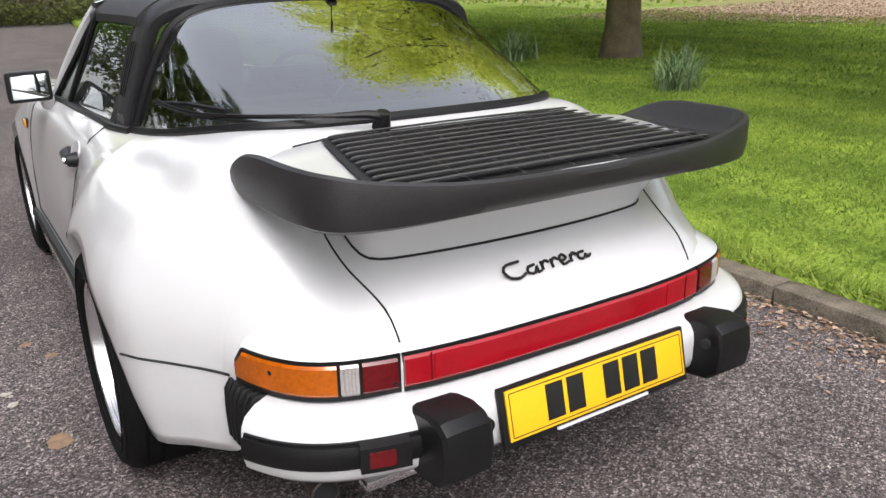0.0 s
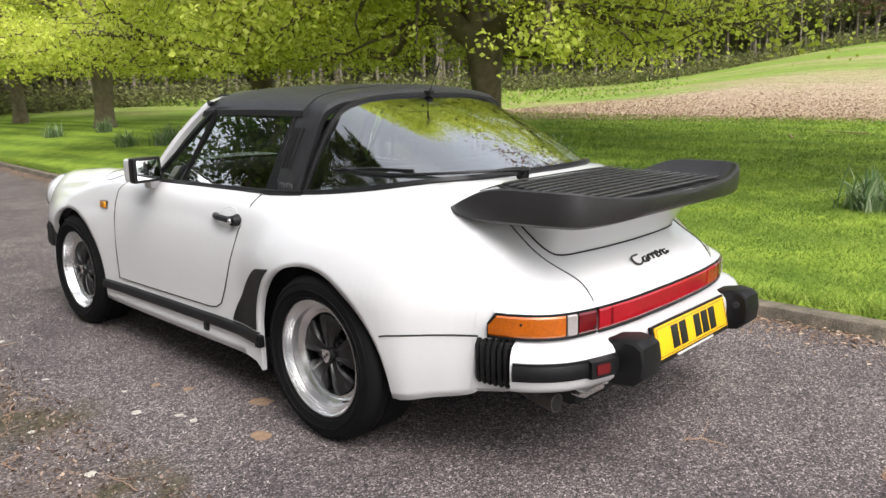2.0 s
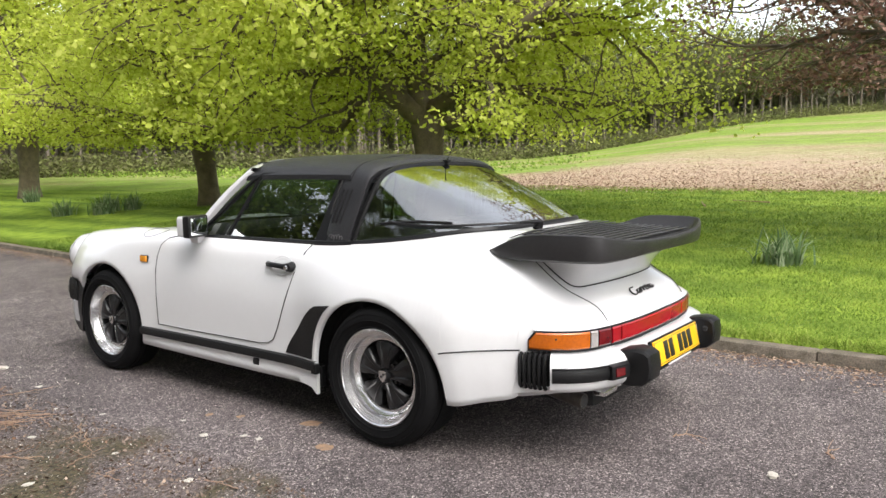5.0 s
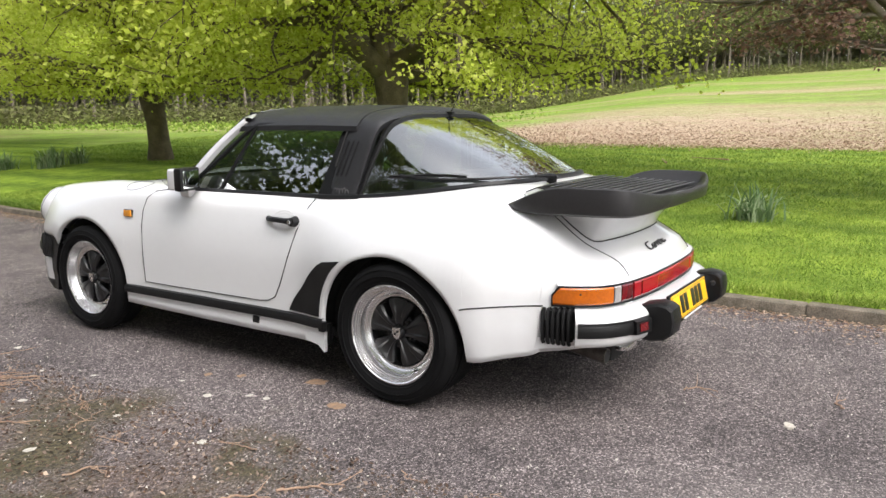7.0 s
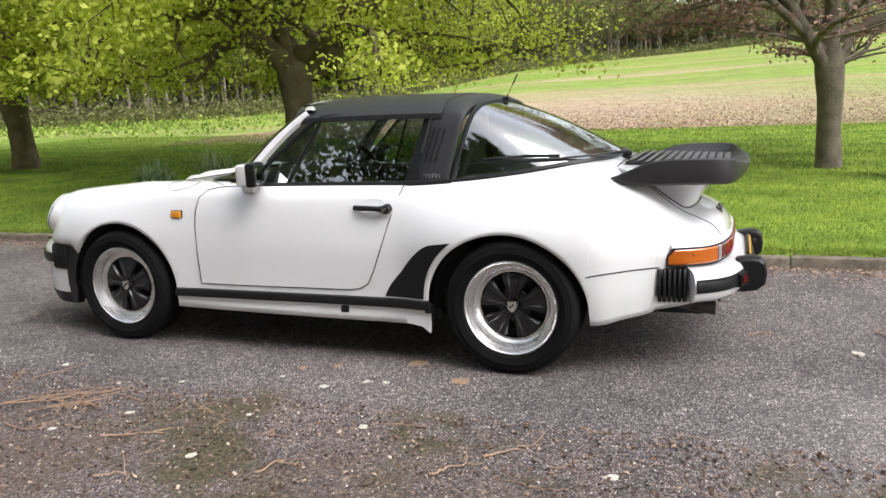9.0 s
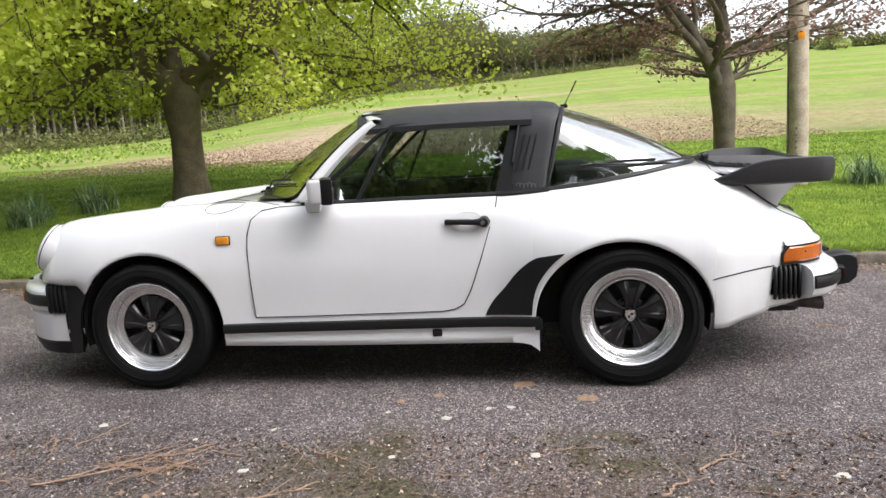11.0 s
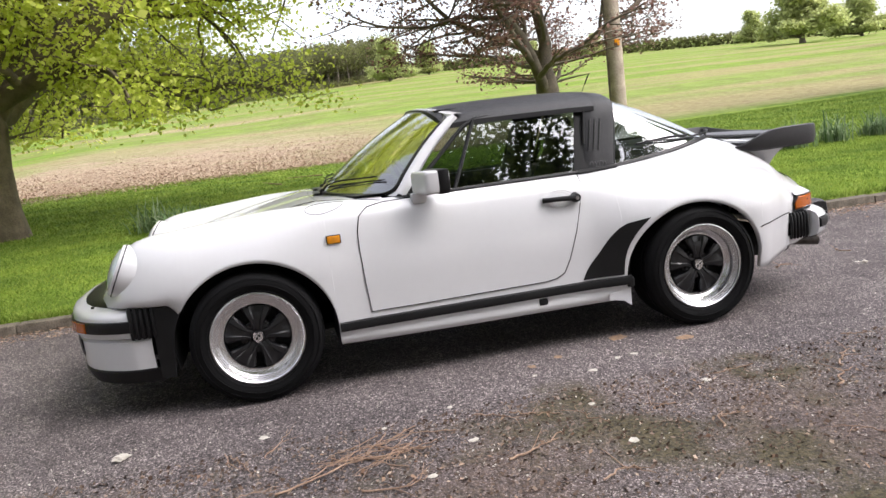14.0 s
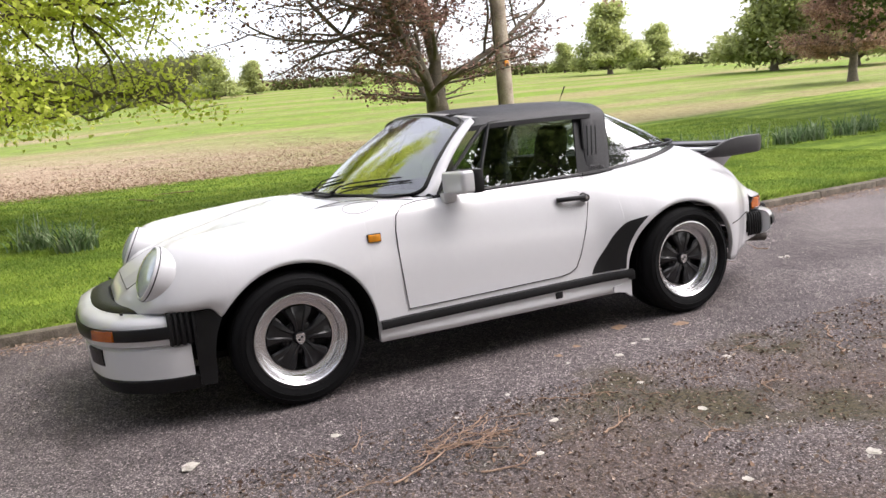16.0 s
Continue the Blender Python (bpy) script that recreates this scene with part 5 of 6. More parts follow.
# ---- nose: headlamps, bumper, spoiler lip ----
for side in (-1, 1):
    base = new("headlamp")
    base.parent = car
    base["label"] = "round headlamp with white rim"
    base.matrix_basis = Matrix.Translation((side * 0.600, 2.860, 0.700)) @ pose(0, 0, 0, 26, 0, -7 * side)
    def dish(prof, name, m, label=""):
        vs = []
        for d, r in prof:
            for k in range(40):
                t = 2 * math.pi * k / 40
                vs.append((r * math.cos(t), d, r * math.sin(t) * 1.06))
        part(name, bm_from(vs, grid_faces(len(prof), 40, True)), m, base, label)
    dish([(-0.12, 0.140), (-0.06, 0.132), (-0.02, 0.1245), (0.004, 0.1195), (0.014, 0.1155), (0.016, 0.111), (0.010, 0.107)], "lamp_rim", PAINT)
    dish([(0.010, 0.108), (0.022, 0.098), (0.036, 0.068), (0.043, 0.035), (0.045, 0.001)], "lamp_glass", LAMP, "domed ribbed headlamp glass")
    dish([(-0.004, 0.1208), (-0.001, 0.1222), (0.002, 0.1205)], "rim_gap", GAP)
NOSE = [(0.0, 3.19, 0), (0.2, 3.183, 0), (0.4, 3.148, 0), (0.53, 3.095, 0), (0.63, 3.015, 0), (0.70, 2.92, 0), (0.737, 2.83, 0), (0.752, 2.72, 0)]
nose = arc_points(NOSE, 101)


def nose_strip(i0, i1, side, prof):
    rows = []
    for i in range(i0, i1 + 1):
        t = (nose[min(i + 1, 100)] - nose[max(i - 1, 0)]).normalized()
        nrm = Vector((-t.y, t.x, 0))
        if nrm.dot(nose[i] - Vector((0, 2.2, 0))) < 0:
            nrm = -nrm
        rows.append([Vector((side * (nose[i].x + nrm.x * d), nose[i].y + nrm.y * d, z - (0.022 * (i / 100) ** 2 if z > 0.5 else 0))) for d, z in prof])
    return rows


def nose_part(name, prof, m, parent, label="", i1=100, cap=True):
    l, r = nose_strip(0, i1, -1, prof), nose_strip(0, i1, 1, prof)
    rows = list(reversed(l)) + r[1:]
    return part(name, capped(rows) if cap else bm_sheet(rows), m, parent, label)


fb = nose_part("front_bumper", [(-0.13, 0.552), (-0.08, 0.556), (-0.05, 0.553), (-0.022, 0.545), (-0.004, 0.526), (0.0, 0.50), (0.0, 0.43), (-0.006, 0.408), (-0.03, 0.398), (-0.09, 0.396)], PAINT, car, "white front bumper with black rubber strip", 89)
nose_part("bumper_top_seal", [(-0.17, 0.545), (-0.155, 0.566), (-0.12, 0.572), (-0.085, 0.568), (-0.072, 0.561), (-0.068, 0.548)], RUBBER, fb, "", 92)
nose_part("bumper_strip", [(-0.01, 0.492), (0.009, 0.489), (0.012, 0.478), (0.012, 0.446), (0.009, 0.436), (-0.01, 0.433)], RUBBER, fb, "", 89)
nose_part("front_valance", [(-0.030, 0.402), (-0.012, 0.388), (-0.012, 0.36), (-0.013, 0.315), (-0.020, 0.242)], PAINT, fb, "white valance", 97, False)
nose_part("chin_spoiler", [(-0.045, 0.258), (-0.018, 0.252), (-0.015, 0.243), (-0.024, 0.222), (-0.034, 0.196), (-0.040, 0.182), (-0.075, 0.182), (-0.13, 0.26)], RUBBER, fb, "black chin spoiler", 100)
for side in (-1, 1):
    i0, i1 = min(range(101), key=lambda k: abs(nose[k].x - 0.47)), min(range(101), key=lambda k: abs(nose[k].x - 0.60))
    part("front_indicator", capped(nose_strip(i0, i1, side, [(0.0, 0.488), (0.016, 0.486), (0.018, 0.44), (0.0, 0.437)])), AMBER, fb, "amber front indicator")
    bel = part("front_bellows", bm_box(side * 0.715, 2.765, 0.468, 0.06, 0.13, 0.134, 0.012), RUBBER, fb, "black ribbed rubber bellows")
    for k in range(5):
        y = 2.825 - 0.025 * k
        x = 0.742 + 0.003 * k
        part("rib", bm_tube([(side * (x - 0.05), y, 0.545), (side * (x - 0.005), y, 0.538), (side * x, y, 0.52), (side * x, y, 0.42), (side * (x - 0.01), y, 0.402)], 0.010, 6), RUBBER, bel)
    # black guard between bellows and wheel arch
    rows = []
    for z in np.linspace(0.200, 0.535, 12):
        yb = 2.272 + 0.382 * math.sqrt(max(0.02, 1 - ((z - 0.306) / 0.376) ** 2)) if z > 0.306 else 2.652 + (0.306 - z) * 0.1
        rows.append([(side * (0.765 - 0.02 * k + (0.006 if z > 0.3 else 0.0)), yb + (2.730 - yb) * k, z) for k in np.linspace(0, 1, 6)])
    part("arch_guard", bm_sheet(rows, 0.02, (side, 0, 0)), RUBBER, fb)
    part("fog_recess", capped(nose_strip(34, 50, side, [(-0.03, 0.392), (-0.004, 0.388), (-0.006, 0.345), (-0.010, 0.312), (-0.04, 0.312)])), RUBBER, fb)
    part("washer_nozzle", bm_box(side * 0.60, 3.005, 0.556, 0.018, 0.014, 0.012, 0.004), RUBBER, fb)
    part("bumper_hook", bm_tube([(side * 0.50, 3.05, 0.40), (side * 0.50, 3.07, 0.35), (side * 0.49, 3.075, 0.325)], [0.014, 0.014, 0.008], 8), RUBBER, fb)
fb.location.z -= 0.013


# ---- wheels ----
def wheel(x_face, dish, width, side, y, name="wheel"):
    """Outer lip at x_face, spokes set in by dish."""
    w = new(name)
    w.parent = car
    w["label"] = "five-spoke forged alloy wheel with black petals"
    w.matrix_basis = Matrix.Translation((side * x_face, y, 0.314)) @ pose(0, 0, 0, 0, 0, 0 if side < 0 else 180) @ Matrix.Scale(0.988, 4)
    # built with the outside towards -x
    tyre = part("tyre", bm_spin([(0.012, 0.214), (-0.010, 0.226), (-0.022, 0.245), (-0.026, 0.268), (-0.018, 0.293), (-0.004, 0.308), (0.010, 0.3150), (0.02, 0.317), (0.022, 0.312), (0.030, 0.312), (0.032, 0.3175), (0.058, 0.318), (0.060, 0.311), (0.068, 0.311), (0.070, 0.318), (width * 0.5, 0.3185),
                                  (width - 0.07, 0.318), (width - 0.02, 0.3165), (width, 0.308), (width + 0.016, 0.29), (width + 0.02, 0.25), (width, 0.21)], steps=72), TYRE, w, "low-profile black tyre", angle=28)
    for r in (0.232, 0.262, 0.288):
        part("sidewall_ring", bm_spin([(-0.020 - (0.006 if 0.24 < r < 0.28 else 0.0), r - 0.0015), (-0.0235 - (0.006 if 0.24 < r < 0.28 else 0.0), r), (-0.020 - (0.006 if 0.24 < r < 0.28 else 0.0), r + 0.0015)], steps=64), TYRE, tyre)
    rim = part("rim", bm_spin([(0.012, 0.2135), (-0.006, 0.223), (-0.013, 0.222), (-0.014, 0.216), (-0.010, 0.212), (0.000, 0.210), (0.001, 0.2055), (0.008, 0.2035), (0.0085, 0.199), (0.015, 0.197), (0.016, 0.1925), (dish * 0.55 + 0.012, 0.188), (dish * 0.6 + 0.012, 0.182), (dish + 0.004, 0.170), (dish + 0.004, 0.160)], steps=72), RIM, w, "polished alloy rim", angle=25)
    part("rim_well", bm_spin([(dish + 0.004, 0.1605), (dish + 0.010, 0.157), (dish + 0.035, 0.155), (width - 0.02, 0.165), (width, 0.21)], steps=48), SPOKE, rim)
    # dark disc closing the barrel stands in for the shade between the spokes
    part("spoke_gap_shade", bm_spin([(dish + 0.045, 0.165), (dish + 0.045, 0.0)], steps=40), DARK, rim)
    # five petals
    for k in range(5):
        a0 = 2 * math.pi * k / 5 + math.pi / 2 + 0.08
        outline = [(0.034, 0.028), (0.056, 0.027), (0.076, 0.034), (0.098, 0.045), (0.118, 0.056), (0.136, 0.066), (0.148, 0.071), (0.1545, 0.066)]
        left, mid, rows = [], [], []
        for r, h in outline:
            lift = dish - 0.004 - 0.012 * (1 - ((r - 0.09) / 0.07) ** 2)
            prof = []
            for s, d in ((-1.0, 0.055), (-1.0, 0.012), (-0.86, 0.003), (-0.50, 0.001), (-0.36, 0.007), (0.36, 0.007), (0.50, 0.001), (0.86, 0.003), (1.0, 0.012), (1.0, 0.055)):
                t = s * h
                q = Vector((lift + d, math.cos(a0 + t / r) * r, math.sin(a0 + t / r) * r))
                prof.append(q)
            rows.append(prof)
        part("spoke", capped(rows), SPOKE, rim, angle=30)
        a1 = a0 + math.pi / 5
        part("wheel_nut", bm_spin([(dish - 0.002, 0.0), (dish - 0.002, 0.009), (dish + 0.022, 0.0115)], steps=6, centre=(0, math.cos(a1) * 0.062, math.sin(a1) * 0.062)), SPOKE, rim)
    part("hub_flange", bm_spin([(dish + 0.012, 0.0), (dish + 0.010, 0.056), (dish + 0.018, 0.080), (dish + 0.04, 0.085)], steps=40), SPOKE, rim)
    cap = part("hub_cap", bm_spin([(dish - 0.022, 0.0), (dish - 0.021, 0.018), (dish - 0.016, 0.026), (dish - 0.006, 0.030), (dish + 0.01, 0.031)], steps=32), SPOKE, rim)
    part("cap_emblem", bm_from([(dish - 0.0235, yy, zz) for yy, zz in ((-0.021, 0.024), (0.021, 0.024), (0.022, -0.003), (0.012, -0.021), (0.0, -0.028), (-0.012, -0.021), (-0.022, -0.003))], [tuple(range(7))]), RIM, cap, smooth=False)
    for bx, bz in ((-0.006, 0.007), (0.007, -0.004)):
        part("emblem_bar", bm_box(dish - 0.0245, bx, bz, 0.002, 0.009, 0.010), SPOKE, cap)
    part("valve", bm_tube([(dish * 0.6, -0.11, -0.150), (dish * 0.6 - 0.022, -0.108, -0.147)], 0.0045, 6), DARK, rim)
    return w


for side in (-1, 1):
    wheel(0.792, 0.030, 0.175, side, WHEEL_F)
    wheel(0.848, 0.050, 0.225, side, WHEEL_R)

# ---- cabin ----
cabin = part("cabin_tub", bm_box(0, 0.95, 0.50, 1.34, 1.4, 0.5, 0.02), CARPET, car)
cabin_bm = bmesh.new()
cabin_bm.from_mesh(cabin.data)
bmesh.ops.delete(cabin_bm, geom=[f for f in cabin_bm.faces if f.calc_center_median().z > 0.745], context="FACES")
cabin_bm.to_mesh(cabin.data)
cabin_bm.free()
for side in (-1, 1):
    rows = [[(side * x, y, z) for y in np.linspace(0.58, 1.58, 8)] for x, z in ((0.665, 0.862), (0.63, 0.86), (0.61, 0.82), (0.60, 0.60), (0.62, 0.35))]
    part("door_card", bm_sheet(rows), LEATHER, car)
dash = part("dashboard", bm_sheet([[(x, y - 0.10 * (x / 0.64) ** 2, z) for x in np.linspace(-0.655, 0.655, 17)] for y, z in ((1.82, 0.898), (1.62, 0.895), (1.48, 0.888), (1.43, 0.872), (1.42, 0.83), (1.44, 0.74), (1.50, 0.62))]), LEATHER, car, "black dashboard")
part("binnacle", bm_box(0.35, 1.46, 0.90, 0.42, 0.14, 0.07, 0.03, segments=3), LEATHER, dash)
ringp = []
for k in range(36):
    t = 2 * math.pi * k / 36
    ringp.append(Vector((0.35 + 0.19 * math.cos(t), 1.27 + 0.19 * math.sin(t) * 0.42, 0.83 + 0.19 * math.sin(t) * 0.907)))
sw = part("steering_wheel", bm_tube(ringp, 0.014, 8, True), LEATHER, car, "black four-spoke steering wheel")
for t in (0.15, math.pi - 0.15, -0.9, math.pi + 0.9):
    part("wheel_spoke", bm_tube([(0.35, 1.285, 0.825), (0.35 + 0.185 * math.cos(t), 1.27 + 0.185 * math.sin(t) * 0.42, 0.83 + 0.185 * math.sin(t) * 0.907)], 0.014, 6), LEATHER, sw)
part("wheel_boss", bm_box(0.35, 1.285, 0.825, 0.13, 0.05, 0.11, 0.02), LEATHER, sw)
part("steering_column", bm_tube([(0.35, 1.29, 0.825), (0.35, 1.50, 0.77)], 0.04, 10), LEATHER, sw)
for side in (-1, 1):
    seat = new("seat")
    seat.parent = car
    seat["label"] = "black leather high-backed seat"
    seat.matrix_basis = pose(side * 0.345, 0.86, 0.36)
    part("cushion", bm_box(0, 0.08, 0.07, 0.50, 0.52, 0.16, 0.05, segments=3), LEATHER, seat)
    rows = []
    for z, w, d, y in ((0.10, 0.24, 0.07, -0.18), (0.30, 0.25, 0.075, -0.235), (0.48, 0.225, 0.065, -0.28), (0.56, 0.17, 0.055, -0.30), (0.60, 0.135, 0.05, -0.31), (0.70, 0.135, 0.05, -0.33), (0.765, 0.12, 0.042, -0.342), (0.79, 0.09, 0.025, -0.345)):
        rows.append([(w * math.copysign(abs(math.cos(t)) ** 0.6, math.cos(t)), y + d * math.copysign(abs(math.sin(t)) ** 0.6, math.sin(t)), z) for t in np.linspace(0, 2 * math.pi, 25)])
    part("seat_back", capped(rows), LEATHER, seat)
part("rear_bulkhead", bm_box(0, 0.30, 0.70, 1.2, 0.04, 0.36, 0.01), CARPET, car)
part("rear_seat_pad", bm_box(-0.30, 0.20, 0.90, 0.46, 0.20, 0.10, 0.03), LEATHER, car)
part("rear_seat_pad", bm_box(0.30, 0.20, 0.90, 0.46, 0.20, 0.10, 0.03), LEATHER, car)
im = part("interior_mirror", bm_box(0, 1.24, 1.215, 0.22, 0.025, 0.055, 0.01), RUBBER, car)
part("mirror_stalk", bm_tube([(0, 1.25, 1.235), (0, 1.262, 1.285)], 0.007, 6), RUBBER, im)
for side in (-1, 1):
    part("sun_visor", bm_box(side * 0.27, 1.17, 1.262, 0.36, 0.12, 0.014, 0.005), LEATHER, car)

# ---- trees and plants ----
def leaf_cloud(rng, centres, size, flat=0.5, jitter=0.25, spread=None):
    """Leaves as folded diamonds round the centres; returns vertices and triangles."""
    n = len(centres)
    c = np.asarray(centres) + rng.normal(0, jitter, (n, 3)) * np.array([1.15, 1.15, 0.6])
    nrm = rng.normal(0, flat, (n, 3)) + np.array([0, 0, 0.75])
    nrm /= np.linalg.norm(nrm, axis=1)[:, None]
    a = np.cross(nrm, rng.normal(0, 1, (n, 3)))
    a /= np.linalg.norm(a, axis=1)[:, None] + 1e-9
    b = np.cross(nrm, a)
    s = size * rng.uniform(0.55, 1.25, (n, 1))
    v = np.empty((n, 4, 3))
    v[:, 0], v[:, 2] = c - a * s * 0.5, c + a * s * 0.5
    v[:, 1] = c + b * s * 0.36 + nrm * s * 0.10
    v[:, 3] = c - b * s * 0.36 + nrm * s * 0.10
    k = np.arange(n)[:, None] * 4
    f = np.concatenate([k + np.array([0, 1, 2]), k + np.array([0, 2, 3])])
    return v.reshape(-1, 3), f


def raw_mesh(name, v, f, material, parent=None):
    """A mesh of triangles straight from arrays."""
    me = bpy.data.meshes.new(name)
    me.vertices.add(len(v))
    me.vertices.foreach_set("co", np.asarray(v, np.float32).ravel())
    me.loops.add(f.size)
    me.loops.foreach_set("vertex_index", np.asarray(f, np.int32).ravel())
    me.polygons.add(len(f))
    me.polygons.foreach_set("loop_start", np.arange(0, f.size, 3, dtype=np.int32))
    me.polygons.foreach_set("loop_total", np.full(len(f), 3, np.int32))
    me.update(calc_edges=True)
    me.materials.append(material)
    ob = new(name, me)
    ob.parent = parent
    return ob


def tube_arrays(chains):
    """Tapered tubes along chains of (points, radii, sides), joined."""
    vs, fs, base = [], [], 0
    for pts, rad, sides in chains:
        n = len(pts)
        p = np.asarray(pts)
        d = np.gradient(p, axis=0)
        d /= np.linalg.norm(d, axis=1)[:, None] + 1e-9
        ref = np.where(np.abs(d[:, 2:3]) < 0.9, np.array([[0, 0, 1.0]]), np.array([[1.0, 0, 0]]))
        s = np.cross(d, ref)
        s /= np.linalg.norm(s, axis=1)[:, None] + 1e-9
        u = np.cross(s, d)
        t = np.arange(sides) * 2 * np.pi / sides
        r = np.asarray(rad)[:, None, None]
        ring = p[:, None] + r * (s[:, None] * np.cos(t)[None, :, None] + u[:, None] * np.sin(t)[None, :, None])
        vs.append(ring.reshape(-1, 3))
        i, j = np.meshgrid(np.arange(n - 1), np.arange(sides), indexing="ij")
        a, b = i * sides + j, i * sides + (j + 1) % sides
        c, e = a + sides, b + sides
        fs.append(base + np.concatenate([np.stack([a, b, e], -1).reshape(-1, 3), np.stack([a, e, c], -1).reshape(-1, 3)]))
        base += n * sides
    return np.concatenate(vs), np.concatenate(fs)


def grow(rng, p, d, length, r, level, levels, chains, twigs, droop, floor=1.75, dense=(0, 9, 7, 5)):
    """One limb with its side branches."""
    steps = max(4, int(length / (0.35 if level < 2 else 0.16)))
    pts, rad = [np.array(p, float)], [r]
    d = np.array(d, float)
    for i in range(steps):
        k = (i + 1) / steps
        d = d + rng.normal(0, 0.10 + 0.03 * level, 3) + np.array([0, 0, droop[level] * (0.3 + k)])
        if pts[-1][2] < floor and d[2] < 0.1:
            d[2] = 0.1
        d /= np.linalg.norm(d)
        pts.append(pts[-1] + d * length / steps)
        rad.append(r * (1 - 0.8 * k) + 0.003)
    chains.append((pts, rad, (12, 7, 5, 3, 3)[level]))
    if level >= levels:
        twigs.append(np.array(pts[1:]))
        return
    count = dense[level] if level else 0
    for c in range(count):
        k = 0.12 + 0.88 * (c + rng.uniform(0, 1)) / count
        i = min(int(k * steps), steps - 1)
        ax = rng.normal(0, 1, 3)
        side = np.cross(d, ax)
        side /= np.linalg.norm(side)
        dd = (pts[i + 1] - pts[i])
        dd /= np.linalg.norm(dd)
        ang = rng.uniform(0.6, 1.15)
        nd = dd * math.cos(ang) + side * math.sin(ang)
        nd[2] *= 0.55
        grow(rng, pts[i], nd, length * rng.uniform(0.34, 0.52) * (1.15 - 0.4 * k), max(rad[i] * 0.55, 0.006), level + 1, levels, chains, twigs, droop, floor, dense)
    twigs.append(np.array(pts[len(pts) // 2:]))


def make_tree(name, place, seed, height, trunk_r, first, limbs, reach, leaf, leaf_size, per_twig, bark, label, category, droop=(0, 0.012, -0.03, -0.06), group="", jitter=0.16, flare=1.45, up=(0.1, 0.8), flat=0.5, lift=1.25, floor=1.75, dense=(0, 9, 7, 5), thick=1.0, leaders=0, lean=(0.0, 0.0)):
    rng = np.random.default_rng(seed)
    t = thing(name, place, label, category, group)
    per_limb, twigs = [], []
    zs = np.linspace(-0.15, height, 22)
    wob = np.cumsum(rng.normal(0, 0.035, (22, 2)), axis=0) * np.clip(zs / 2, 0, 1)[:, None]
    wob = wob + np.outer(np.clip(zs, 0, None), lean)
    trunk = np.column_stack([wob, zs])
    rad = [trunk_r * (1 + (flare - 1) * math.exp(-max(z, 0) / 0.22)) * (max(0.08, 0.72 * (1 - 0.95 * (z - first) / (height - first))) if z > first + 0.5 else 1 - 0.1 * max(z, 0) / first) for z in zs]
    if leaders:
        rad = [r * (1 + 0.38 * math.exp(-((z - first + 0.1) / 0.32) ** 2)) for r, z in zip(rad, zs)]
    stem = [(trunk, rad, 16)]
    for k in range(leaders):
        # upright forks from the crotch
        a = k * 2.2 + seed
        base = np.array([np.interp(first - 0.15, zs, trunk[:, 0]), np.interp(first - 0.15, zs, trunk[:, 1]), first - 0.15])
        per_limb.append([])
        grow(rng, base, (math.cos(a) * 0.5, math.sin(a) * 0.5, 0.86), (height - first) * 0.8, trunk_r * 0.62, 1, 3, per_limb[-1], twigs, (0, 0.03, droop[2], droop[3]), floor, dense)
    for k in range(limbs):
        f = k / max(limbs - 1, 1)
        z = first + (height * 0.92 - first) * f ** lift
        a = k * 2.39996 + rng.uniform(-0.35, 0.35)
        e = up[0] + (up[1] - up[0]) * f + rng.uniform(-0.1, 0.12)
        base = np.array([np.interp(z, zs, trunk[:, 0]), np.interp(z, zs, trunk[:, 1]), z])
        ln = reach * rng.uniform(0.8, 1.1) * (1.0 - 0.55 * f)
        per_limb.append([])
        r0 = float(np.interp(z, zs, rad)) * rng.uniform(0.28, 0.44) * thick * (1.6 if k < 5 else 1.0)
        grow(rng, base, (math.cos(a) * math.cos(e), math.sin(a) * math.cos(e), math.sin(e)), ln, r0, 1, 3, per_limb[-1], twigs, droop, floor, dense)
    v, f = tube_arrays(stem)
    o = raw_mesh("trunk", v, f, bark, t)
    o.data.polygons.foreach_set("use_smooth", [True] * len(o.data.polygons))
    for own in per_limb:
        v, f = tube_arrays(own)
        raw_mesh("limb", v, f, bark, t)
    cent = []
    for tw in twigs:
        cent.append(tw[rng.integers(0, len(tw), per_twig)])
    cent = np.concatenate(cent)
    cent = cent[cent[:, 2] > floor * 0.8]
    v, f = leaf_cloud(rng, cent, leaf_size, flat=flat, jitter=jitter)
    raw_mesh("crown", v, f, leaf, t)
    return t


def on_ground(x, y, dz=0.0):
    return (x, y, ground_z(x, y) + dz)


LT = "spreading tree with fresh lime-green spring leaves on the lawn"
treeA = make_tree("tree", on_ground(6.8, 5.65), 3, 11.0, 0.225, 1.50, 19, 6.3, LIME, 0.082, 110, BARK, LT, "tree", group="trees along the drive", droop=(0, 0.012, -0.035, -0.10), up=(0.24, 0.9), jitter=0.22, lift=1.7, floor=1.5, flat=0.8, leaders=2, lean=(-0.02, 0.06), thick=1.05, dense=(0, 12, 8, 5))
treeB = make_tree("tree", on_ground(7.2, 12.1), 8, 10.0, 0.21, 1.35, 17, 5.2, LIME, 0.090, 84, BARK, LT, "tree", group="trees along the drive", droop=(0, 0.012, -0.035, -0.10), up=(0.30, 0.9), jitter=0.22, lift=1.6, floor=1.5, flat=0.8, leaders=2, thick=1.05, dense=(0, 11, 8, 5))
treeC = make_tree("tree", on_ground(7.6, 21.2), 12, 9.5, 0.26, 1.6, 17, 5.2, LIME, 0.120, 56, BARK, LT, "tree", group="trees along the drive", up=(0.24, 0.9), lift=1.5, jitter=0.24, flat=0.8, leaders=1)
